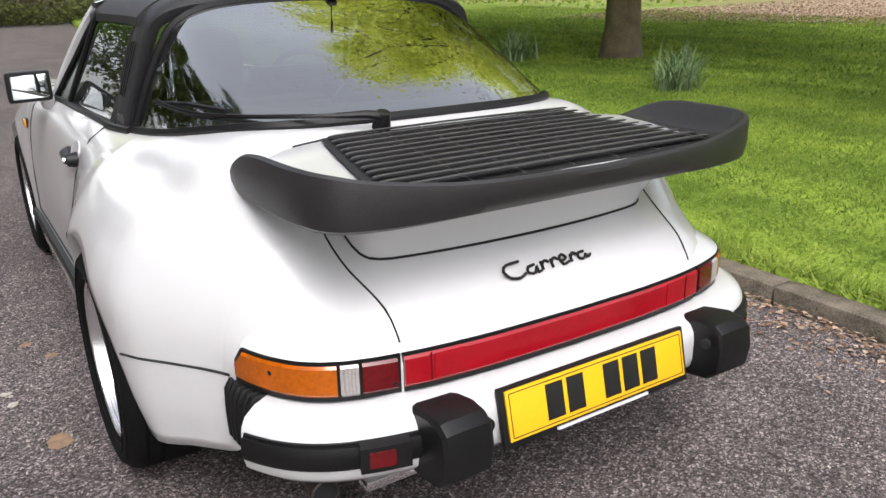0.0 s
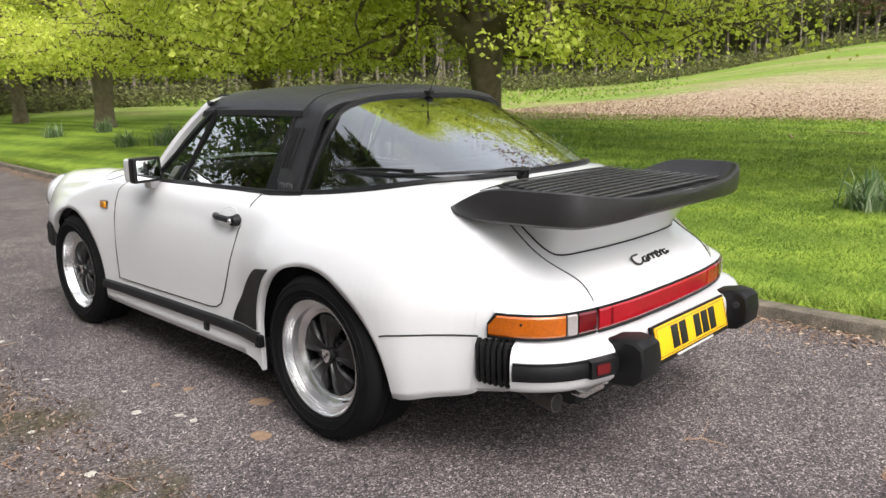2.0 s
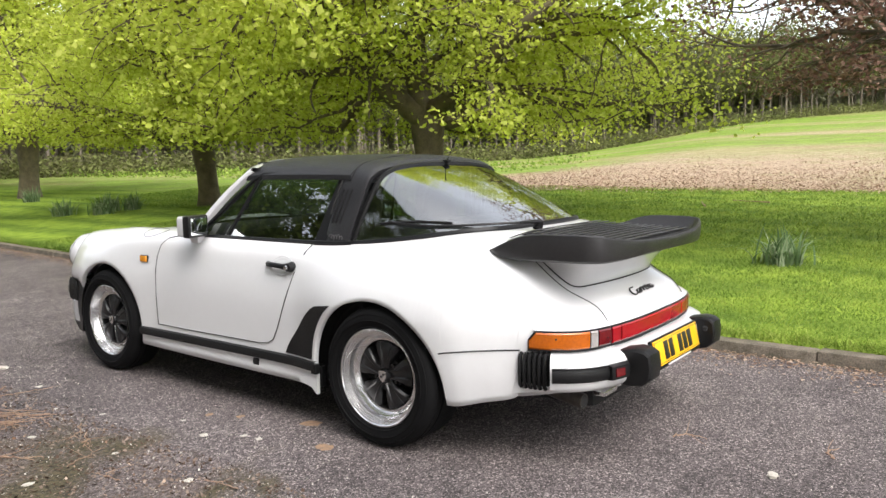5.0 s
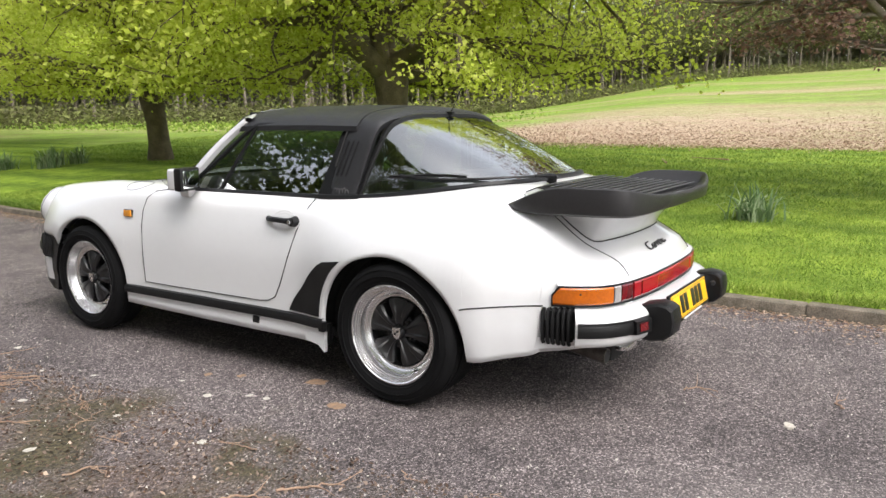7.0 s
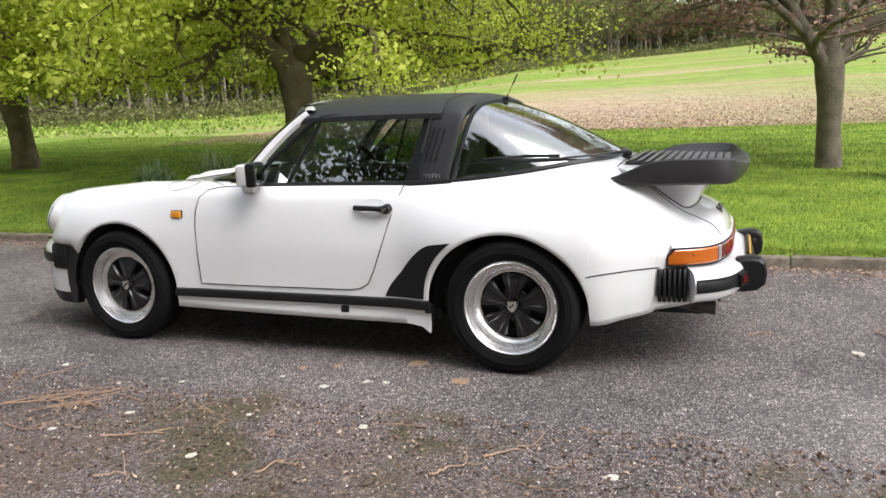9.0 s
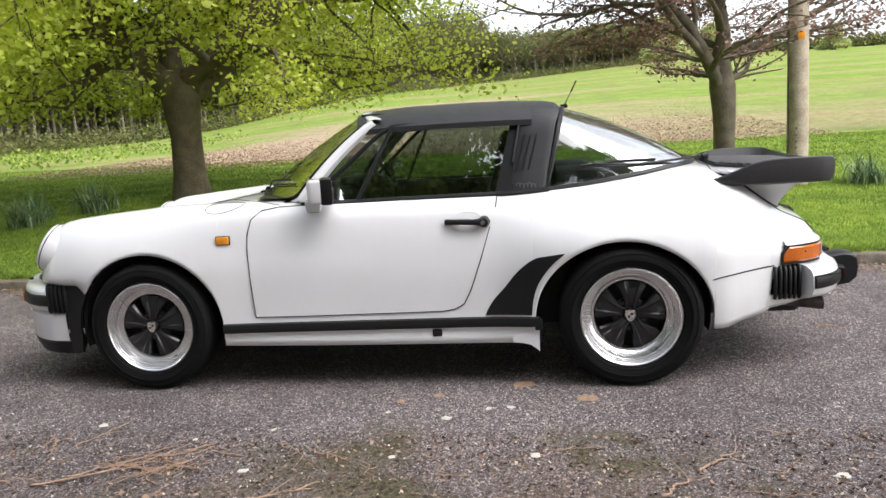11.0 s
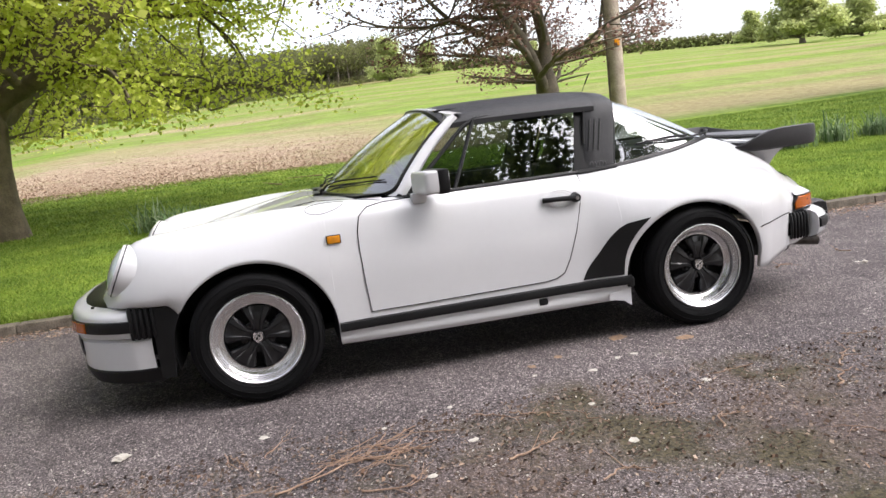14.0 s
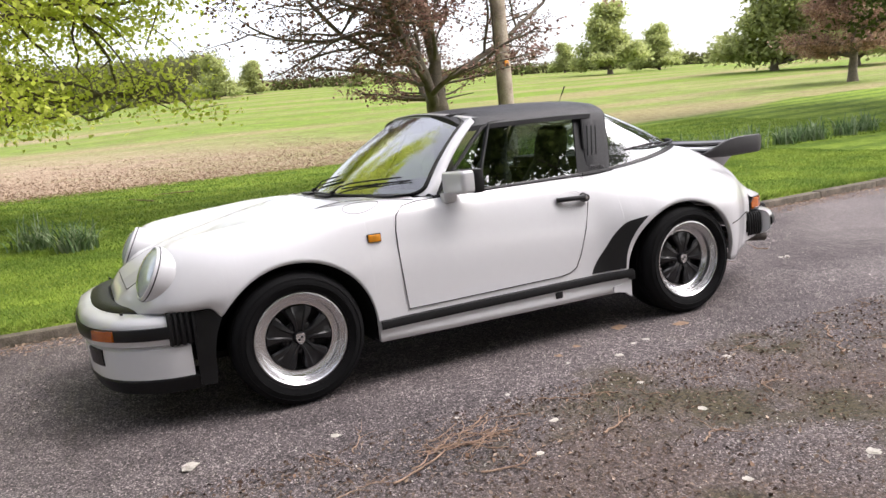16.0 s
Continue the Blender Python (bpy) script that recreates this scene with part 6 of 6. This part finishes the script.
treeD = make_tree("copper_tree", on_ground(6.44, -1.98), 21, 6.8, 0.135, 1.22, 22, 3.5, COPPER, 0.060, 36, BARKDARK, "bare-branched tree with sparse dark copper leaves", "tree", droop=(0, 0.0, 0.0, -0.06), jitter=0.10, up=(0.42, 1.1), flare=1.25, lift=1.25, floor=1.75, dense=(0, 9, 7, 4), thick=0.65, leaders=1)
# more of the avenue, further up the drive
treeE = make_tree("tree", on_ground(8.2, 30), 15, 10.5, 0.24, 1.8, 15, 5.6, LIME, 0.19, 30, BARK, LT, "tree", group="trees along the drive", up=(0.24, 0.9), lift=1.4, jitter=0.25)
for x, y, rz in ((9.5, 39, 200), (-2.0, 40.0, 10)):
    copy_thing(treeE, Matrix.Translation((x, y, ground_z(x, y))) @ pose(0, 0, 0, 0, 0, rz))
# out-of-view trees added for the glass reflections; shade is put into their leaf colour
treeF = make_tree("tall_tree", on_ground(-13.0, 1.6), 27, 14.5, 0.30, 2.2, 18, 6.0, SHADELEAF, 0.17, 42, BARK, "unseen tall tree for reflections, leaves darkened as in shade", "tree", group="tall trees across the drive", up=(0.2, 0.9), lift=1.2, jitter=0.28, flat=0.8)
for x, y, rz in ((-12.6, 8.8, 140), (-11.0, 16.5, 250), (-9.5, 25.0, 300), (-16.5, -3.0, 70), (-12.6, -7.6, 100), (-19.0, 5.0, 310), (3.0, -18.0, 40), (9.5, -19.5, 190)):
    copy_thing(treeF, Matrix.Translation((x, y, ground_z(x, y))) @ pose(0, 0, 0, 0, 0, rz) @ Matrix.Scale(1.2 if -12 < y < 9 else 1.0, 4))

# telegraph pole
pole = thing("telegraph_pole", on_ground(5.5, -2.6), "weathered wooden telegraph pole on the lawn", "pole")
part("shaft", bm_tube([(0, 0, -0.2), (0.0, 0, 1.5), (0.01, 0, 4.0), (0.02, 0, 7.5)], [0.118, 0.112, 0.104, 0.09], 20), POLEWOOD, pole)
part("number_tag", bm_box(-0.108, 0.0, 1.72, 0.012, 0.075, 0.085, 0.003), MARKER, pole, "small orange marker tag")
for k in range(5):
    part("carved_mark", bm_box(-0.113, 0.052, 0.36 + 0.075 * k, 0.006, 0.022, 0.03, 0.002), BARKDARK, pole)
part("cable", bm_tube([(-0.03, 0.125, 0.0), (-0.02, 0.118, 1.5), (-0.01, 0.11, 4.0), (0.0, 0.10, 7.3)], 0.012, 6), BARKDARK, pole)

# far trees on the skyline
far1 = make_tree("skyline_tree", on_ground(82.6, -64.2), 31, 8.4, 0.35, 0.9, 16, 4.6, GREEN, 0.50, 16, BARKDARK, "round-headed green tree on the skyline", "tree", group="skyline trees", jitter=0.5, up=(0.15, 0.95))
for x, y, k, rz in ((86, -75.7, 0.72, 40), (132, -27, 0.62, 77), (119, -82, 0.6, 210), (114, -17, 0.7, 250), (140, -62, 0.5, 15), (120, -92, 0.5, 300), (45.4, -53.0, 1.0, 180), (39.5, -55.5, 1.1, 130), (128, -45, 0.45, 55)):
    c = copy_thing(far1, Matrix.Translation((x, y, ground_z(x, y) - 0.3)) @ pose(0, 0, 0, 0, 0, rz))
    c.scale = (k, k, k)
brown = make_tree("copper_beech", on_ground(21.0, -30.5), 41, 5.6, 0.2, 1.2, 15, 3.1, BROWNLEAF, 0.13, 26, BARKDARK, "low copper-brown leaved tree on the lawn", "tree", jitter=0.25, up=(0.2, 1.1))

# woodland behind the field, hedges on the skyline
rng = np.random.default_rng(77)
chains, cent, cent2 = [], [], []
for k in range(420):
    az = rng.uniform(-9, 84)
    R = np.interp(az, [-9, 5, 14, 28, 40, 84], [135, 120, 92, 66, 50, 46]) + rng.uniform(0, 16)
    x, y = -4 + R * math.cos(radians(az)), 1 + R * math.sin(radians(az))
    z = ground_z(x, y)
    h = rng.uniform(7, 12.5) if az > 4 else rng.uniform(5, 8)
    chains.append(([(x, y, z - 0.3), (x + rng.normal(0, 0.15), y + rng.normal(0, 0.15), z + h * 0.4), (x + rng.normal(0, 0.5), y + rng.normal(0, 0.5), z + h * 0.9)], [0.13, 0.09, 0.03], 5))
    for q in range(4):
        a = rng.uniform(0, 6.28)
        zz = z + h * rng.uniform(0.25, 0.7)
        chains.append(([(x, y, zz), (x + math.cos(a) * 1.2, y + math.sin(a) * 1.2, zz + 0.9), (x + math.cos(a) * 2.2, y + math.sin(a) * 2.2, zz + 1.5)], [0.07, 0.04, 0.015], 3))
    n = 900 if 3 < az < 34 else 420
    u = rng.normal(0, 1, (n, 3))
    u /= np.linalg.norm(u, axis=1)[:, None]
    rr = rng.uniform(0.3, 1.0, (n, 1)) ** 0.5
    cent.append(np.array([x, y, z + h * 0.70]) + u * rr * np.array([2.6, 2.6, h * 0.36]))
v, f = tube_arrays(chains)
wood = thing("woodland", (0, 0, 0), "dark woodland edge with bare trunks and sparse spring leaves", "woods")
wood["kind"] = "stuff"
raw_mesh("trunks", v, f, BARKDARK, wood)
v, f = leaf_cloud(rng, np.concatenate(cent), 0.36, jitter=0.5)
raw_mesh("foliage", v, f, WOODLEAF, wood)
pts = []
for k in range(60000):
    az = rng.uniform(-9, 86)
    R = np.interp(az, [-9, 5, 14, 28, 40, 84], [132, 117, 88, 62, 46, 42]) + rng.uniform(0, 10)
    x, y = -4 + R * math.cos(radians(az)), 1 + R * math.sin(radians(az))
    pts.append((x, y, ground_z(x, y) + abs(rng.normal(0, 0.6))))
v, f = leaf_cloud(rng, np.array(pts), 0.26, jitter=0.2)
raw_mesh("undergrowth", v, f, WOODLEAF, wood)
# depth behind the wood's edge, closing sky gaps; haze put into the leaf colour
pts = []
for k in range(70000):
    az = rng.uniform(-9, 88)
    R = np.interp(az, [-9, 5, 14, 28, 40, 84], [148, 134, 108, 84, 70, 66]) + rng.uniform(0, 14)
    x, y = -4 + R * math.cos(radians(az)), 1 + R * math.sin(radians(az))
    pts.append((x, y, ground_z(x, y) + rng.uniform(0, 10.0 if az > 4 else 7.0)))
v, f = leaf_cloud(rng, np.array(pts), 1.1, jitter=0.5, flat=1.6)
raw_mesh("hazed_backing", v, f, FARLEAF, wood)
pts = []
for k in range(9000):
    az = rng.uniform(-52, -6)
    R = 158 + rng.uniform(0, 3)
    x, y = -4 + R * math.cos(radians(az)), 1 + R * math.sin(radians(az))
    pts.append((x, y, ground_z(x, y) + rng.uniform(0, 1.9)))
v, f = leaf_cloud(rng, np.array(pts), 0.8, jitter=0.35)
tagged(raw_mesh("hedge", v, f, WOODLEAF), "dark clipped field hedge along the skyline", "hedge", kind="stuff")

# low bushes and bank on the way to the woods
pts = []
for k in range(9000):
    y = rng.uniform(14, 60)
    x = rng.uniform(13, 30) + 0.12 * y
    pts.append((x, y, ground_z(x, y) + abs(rng.normal(0, 0.16))))
v, f = leaf_cloud(rng, np.array(pts), 0.15, jitter=0.08, flat=1.5)
tagged(raw_mesh("rough_grass", v, f, BLADE), "rough tussocky grass at the field edge", "grass", kind="stuff")


# ---- daffodil clumps ----
def daffodil(place, seed, size, n=130):
    rng = np.random.default_rng(seed)
    t = thing("daffodil_clump", place, "clump of long arching daffodil leaves in the lawn", "plant", "daffodil clumps")
    vs, fs = [], []
    for k in range(n):
        a, lean = rng.uniform(0, 6.283), rng.uniform(0.2, 1.35)
        bx, by = rng.normal(0, 0.09 * size / 0.4, 2)
        ln, w = size * rng.uniform(0.6, 1.3), 0.0095
        out = np.array([math.cos(a), math.sin(a), 0])
        sd = np.array([-math.sin(a), math.cos(a), 0]) * w
        p = np.array([bx, by, -0.02])
        b = len(vs)
        for s in range(5):
            q = s / 4
            c = p + out * ln * lean * 0.75 * q ** 1.7 + np.array([0, 0, ln * (q - 0.5 * lean * q ** 2.4)])
            ww = sd * (1 - 0.85 * q ** 3)
            vs += [c - ww, c + ww]
        for s in range(4):
            i = b + 2 * s
            fs += [(i, i + 1, i + 3), (i, i + 3, i + 2)]
    raw_mesh("leaves", np.array(vs), np.array(fs), DAFFLEAF, t)
    return t


for i, (x, y, s) in enumerate(((4.5, -0.4, 0.40), (5.7, 6.55, 0.48), (5.0, 7.0, 0.42), (4.6, 6.8, 0.4), (5.65, 3.6, 0.42), (5.1, 3.2, 0.42), (5.6, 13.4, 0.45), (5.2, 13.0, 0.42), (6.0, 13.2, 0.42), (4.8, 13.8, 0.4), (6.6, 19.0, 0.45), (5.4, 19.4, 0.45),
                                (5.3, -3.3, 0.42), (5.55, -5.3, 0.45), (5.7, -6.1, 0.45), (5.85, -6.9, 0.42), (6.0, -7.8, 0.48), (6.05, -8.7, 0.42), (6.1, -9.6, 0.46), (6.2, -10.5, 0.45), (6.4, -11.4, 0.46), (6.6, -12.8, 0.46), (5.9, -7.3, 0.4), (6.1, -9.2, 0.4))):
    daffodil(on_ground(x, y), 300 + i, s)


# ---- grass blades on the lawn ----
def blades(n, box, seed, h0, w0, power):
    rng = np.random.default_rng(seed)
    s = box[0] + (box[1] - box[0]) * rng.uniform(0, 1, n) ** power
    y = rng.uniform(box[2], box[3], n)
    yk = np.linspace(-40, 60, 401)
    x = np.interp(y, yk, [KERB(v) for v in yk]) + s
    # height of the lawn, from a table
    gx, gy = np.linspace(0.5, 22, 90), np.linspace(-16, 24, 90)
    tab = np.array([[ground_z(max(a, KERB(b) + 0.13), b) for b in gy] for a in gx])
    fx, fy = (x - gx[0]) / (gx[1] - gx[0]), (y - gy[0]) / (gy[1] - gy[0])
    i, j = np.clip(fx.astype(int), 0, 88), np.clip(fy.astype(int), 0, 88)
    u, w = fx - i, fy - j
    z = tab[i, j] * (1 - u) * (1 - w) + tab[i + 1, j] * u * (1 - w) + tab[i, j + 1] * (1 - u) * w + tab[i + 1, j + 1] * u * w
    a = rng.uniform(0, 6.283, n)
    h = h0 * rng.uniform(0.5, 1.4, n)
    lean = rng.normal(0, 1.0, (n, 2)) * h[:, None]
    v = np.empty((n, 3, 3))
    dx, dy = np.cos(a) * w0 * rng.uniform(0.6, 1.4, n), np.sin(a) * w0
    v[:, 0] = np.stack([x - dx, y - dy, z - 0.01], 1)
    v[:, 1] = np.stack([x + dx, y + dy, z - 0.01], 1)
    v[:, 2] = np.stack([x + lean[:, 0], y + lean[:, 1], z + h], 1)
    return v.reshape(-1, 3), np.arange(n * 3).reshape(-1, 3)


v1, f1 = blades(210000, (0.12, 4.4, -8, 10), 5, 0.026, 0.0046, 1.0)
v2, f2 = blades(130000, (4.2, 12.0, -14, 18), 6, 0.036, 0.0095, 1.0)
v3, f3 = blades(14000, (0.10, 0.22, -9, 18), 7, 0.06, 0.005, 1.0)
grass = raw_mesh("lawn_grass", np.concatenate([v1, v2, v3]), np.concatenate([f1, f2 + len(v1), f3 + len(v1) + len(v2)]), BLADE)
tagged(grass, "short mown green lawn grass", "grass", kind="stuff")

# ---- fallen leaves, twigs, chips ----
def scatter(name, pts, size, material, label, category, seed, flat=0.12, lift=0.006):
    rng = np.random.default_rng(seed)
    c = np.array([(x, y, ground_z(x, y) + lift) for x, y in pts])
    n = len(c)
    a = rng.uniform(0, 6.283, n)
    s = size * rng.uniform(0.5, 1.5, (n, 1))
    d = np.stack([np.cos(a), np.sin(a), rng.normal(0, flat, n)], 1) * s
    e = np.stack([-np.sin(a), np.cos(a), rng.normal(0, flat, n)], 1) * s * rng.uniform(0.35, 0.8, (n, 1))
    up = np.array([0, 0, 1.0]) * s * rng.uniform(0.05, 0.3, (n, 1))
    v = np.empty((n, 4, 3))
    v[:, 0], v[:, 1], v[:, 2], v[:, 3] = c - d, c - e + up, c + d, c + e + up
    k = np.arange(n)[:, None] * 4
    f = np.concatenate([k + np.array([0, 1, 2]), k + np.array([0, 2, 3])])
    return tagged(raw_mesh(name, v.reshape(-1, 3), f, material), label, category, kind="stuff")


rng = np.random.default_rng(5)
pts = []
for k in range(12000):
    y = rng.uniform(-9, 14)
    pts.append((KERB(y) - 0.02 - abs(rng.normal(0, 0.14)), y))
scatter("kerb_leaves", pts, 0.0115, DEADLEAF, "dry brown leaves gathered along the kerb", "leaf litter", 1)
pts = []
for k in range(42000):
    y = rng.uniform(-6, 12.5)
    x = 13.0 - 0.12 * y + abs(rng.normal(0, 6.0)) + rng.normal(0, 0.4)
    pts.append((x, y))
scatter("leaf_litter", pts, 0.024, DEADLEAF, "carpet of fallen brown leaves on the field", "leaf litter", 2, 0.3, 0.02)
pts = [(rng.uniform(-3.6, -0.9) if k % 3 else rng.uniform(-3.0, 1.5), rng.uniform(-2.4, 4.2)) for k in range(5000)]
pts = [p for p in pts if p[0] < -0.95 or p[1] < -1.0]
scatter("grit", pts, 0.0045, PALE, "loose pale grit on the tarmac", "grit", 3, 0.5, 0.002)
pts = []
for k in range(10000):
    x = -1.35 - abs(rng.normal(0, 0.75))
    pts.append((x, rng.uniform(-1.6, 3.8)))
scatter("dry_debris", pts, 0.008, SOILBITS, "dry leaf crumbs and moss on the verge", "leaf litter", 4, 0.4, 0.003)

pts = []
for k in range(500):
    pts.append((-1.5 - abs(rng.normal(0, 0.7)), rng.uniform(-1.6, 3.6)))
scatter("dry_leaf_scatter", pts, 0.009, DEADLEAF, "dry brown leaf scraps on the earthy verge", "leaf litter", 8, 0.5, 0.004)


def lumps(name, place, size, material, label, category, group, seed, flat=0.35):
    """A low, uneven chip."""
    r = random.Random(seed)
    bm = bmesh.new()
    bmesh.ops.create_icosphere(bm, subdivisions=2, radius=1.0)
    for v in bm.verts:
        k = 0.75 + 0.5 * noise.noise(v.co * 1.7 + Vector((seed * 3.1, 0, 0)))
        v.co = Vector((v.co.x * size * k * (1.3 if seed % 2 else 1.0), v.co.y * size * k, v.co.z * size * flat * k))
    me = bpy.data.meshes.new(name)
    bm.to_mesh(me)
    bm.free()
    me.materials.append(material)
    ob = new(name, me)
    ob.location, ob.rotation_euler = place, (0, 0, r.uniform(0, 6.28))
    return tagged(ob, label, category, group)


for i, (x, y, s) in enumerate(((-1.24, 2.29, 0.028), (-1.20, 0.79, 0.026), (-1.54, 0.42, 0.030), (-1.695, -0.58, 0.028), (-2.55, 0.77, 0.035), (-1.09, 0.53, 0.020), (-1.55, 0.95, 0.020), (-1.66, 1.49, 0.022), (-1.39, 1.80, 0.016), (-1.93, 0.95, 0.022), (-0.19, -1.49, 0.024), (-1.10, 0.62, 0.018), (-1.13, 1.05, 0.016), (-1.88, 1.7, 0.02), (-2.1, 2.6, 0.018), (-1.3, 1.5, 0.014), (-2.45, 1.25, 0.024))):
    lumps("pale_chip", on_ground(x, y, 0.001), s, PALE, "small pale splash on the tarmac", "stone", "pale chips", i, 0.10)
RUST = mat("ochre_stain", (0.34, 0.21, 0.12), 0.9, scale=30, color2=(0.16, 0.115, 0.085))
for i, (x, y, s) in enumerate(((-0.99, 0.205, 0.052), (-0.80, 0.48, 0.060), (-0.93, 0.86, 0.030), (-1.0, 1.02, 0.028))):
    lumps("ochre_patch", on_ground(x, y, -0.001), s, RUST, "ochre stain of dried clay on the tarmac", "stain", "ochre patches", 40 + i, 0.05)
lumps("dry_leaf", on_ground(-1.19, 2.87, 0.012), 0.034, PALE, "curled pale dry leaf on the tarmac", "leaf", "", 71, 0.45)
lumps("stone", on_ground(-0.235, -1.50, 0.008), 0.022, PALE, "small grey-brown stone on the tarmac", "stone", "", 73, 0.5)


def twig(points, r, seed, group="fallen twigs", label="thin dry brown twig lying on the tarmac"):
    rg = random.Random(seed)
    p = arc_points([(x, y, ground_z(x, y) + r * 0.9 + rg.uniform(0, 0.010)) for x, y in points], 14)
    p = [q + Vector((rg.gauss(0, 0.006), rg.gauss(0, 0.006), abs(rg.gauss(0, 0.003)))) for q in p]
    t = thing("twig", p[0], label, "twig", group)
    part("stem", bm_tube([q - p[0] for q in p], [r * (1 - 0.6 * i / 13) for i in range(14)], 6), TWIG, t)
    for k in range(rg.randint(1, 3)):
        i = rg.randint(4, 11)
        a = (p[i] - p[i - 1]).normalized()
        sd = Vector((-a.y, a.x, 0.12)) * rg.choice((-1, 1))
        b0 = p[i] - p[0]
        part("side_shoot", bm_tube([b0, b0 + (a + sd * 0.7) * 0.03, b0 + (a * 1.2 + sd) * rg.uniform(0.05, 0.09)], [r * 0.5, r * 0.4, r * 0.2], 5), TWIG, t)
    return t


twig([(-1.78, 2.25), (-1.73, 2.08), (-1.66, 1.95), (-1.655, 1.74)], 0.0042, 1)
twig([(-1.74, 2.15), (-1.62, 1.98), (-1.52, 1.86)], 0.003, 2)
for k in range(16):
    rg = random.Random(90 + k)
    x, y, a = -1.60 + rg.uniform(-0.10, 0.08), 1.86 + rg.uniform(-0.12, 0.12), rg.uniform(0.5, 2.6)
    l = rg.uniform(0.10, 0.17)
    twig([(x - l * math.cos(a), y - l * math.sin(a)), (x + rg.uniform(-0.03, 0.03), y + rg.uniform(-0.02, 0.02)), (x + l * math.cos(a), y + l * math.sin(a))], 0.0022, 20 + k, "twig pile")
twig([(-1.90, 1.42), (-1.85, 1.30), (-1.80, 1.22), (-1.76, 1.17)], 0.0045, 3)
twig([(-1.69, -0.13), (-1.59, -0.21), (-1.54, -0.295)], 0.005, 4)
twig([(-1.86, 0.02), (-1.78, -0.06), (-1.74, -0.15)], 0.005, 5)
twig([(-2.18, 1.18), (-2.13, 1.09), (-2.19, 1.00)], 0.004, 6)
twig([(-1.90, 1.95), (-1.93, 1.82), (-1.90, 1.72)], 0.004, 7)
twig([(-0.02, -1.02), (0.02, -1.08), (0.03, -1.16)], 0.0035, 8)
twig([(0.08, -1.66), (0.16, -1.62), (0.22, -1.66)], 0.004, 9)
twig([(-1.50, 1.28), (-1.56, 1.18), (-1.60, 1.10)], 0.003, 10)
twig([(-1.99, 0.62), (-1.90, 0.56), (-1.93, 0.46)], 0.0035, 11)
for k in range(22):
    rg = random.Random(400 + k)
    x, y, a, l, b = -1.35 - abs(rg.gauss(0.1, 0.5)), rg.uniform(-1.0, 3.2), rg.uniform(0, 6.28), rg.uniform(0.05, 0.13), rg.uniform(-0.9, 0.9)
    twig([(x, y), (x + l * math.cos(a), y + l * math.sin(a)), (x + l * math.cos(a) + l * math.cos(a + b), y + l * math.sin(a) + l * math.sin(a + b))], 0.0024, 430 + k)
for i, (x, y, a, l) in enumerate(((9.5, 2.0, 0.4, 0.8), (10.4, 1.2, 1.3, 0.7))):
    twig([(x, y), (x + l * 0.5 * math.cos(a), y + l * 0.5 * math.sin(a)), (x + l * math.cos(a) * 1.05, y + l * math.sin(a))], 0.014, 60 + i, "fallen branches", "fallen branch lying on the lawn")

# ---- kerb stones ----
kerb = thing("kerb", (0, 0, 0), "weathered grey stone kerb edging the lawn", "kerb")
kerb["kind"] = "structure"
rgk = random.Random(4)
y = -13.0
stone_bm = bm_box(0, 0, 0, 0.13, 0.895, 0.22, 0.014)
base_ob = part("kerb_stone", stone_bm, STONE, kerb)
first = True
while y < 26:
    x0, x1 = KERB(y), KERB(y + 0.9)
    ob = base_ob if first else new("kerb_stone", base_ob.data)
    first = False
    ob.parent = kerb
    z = ROAD(1.62) + 0.064 - 0.11 + rgk.gauss(0, 0.003)
    ob.matrix_basis = pose((x0 + x1) / 2 + 0.055 + rgk.gauss(0, 0.003), y + 0.45, z, rgk.gauss(0, 0.25), rgk.gauss(0, 0.8), -math.degrees(math.atan2(x1 - x0, 0.9)))
    y += 0.9
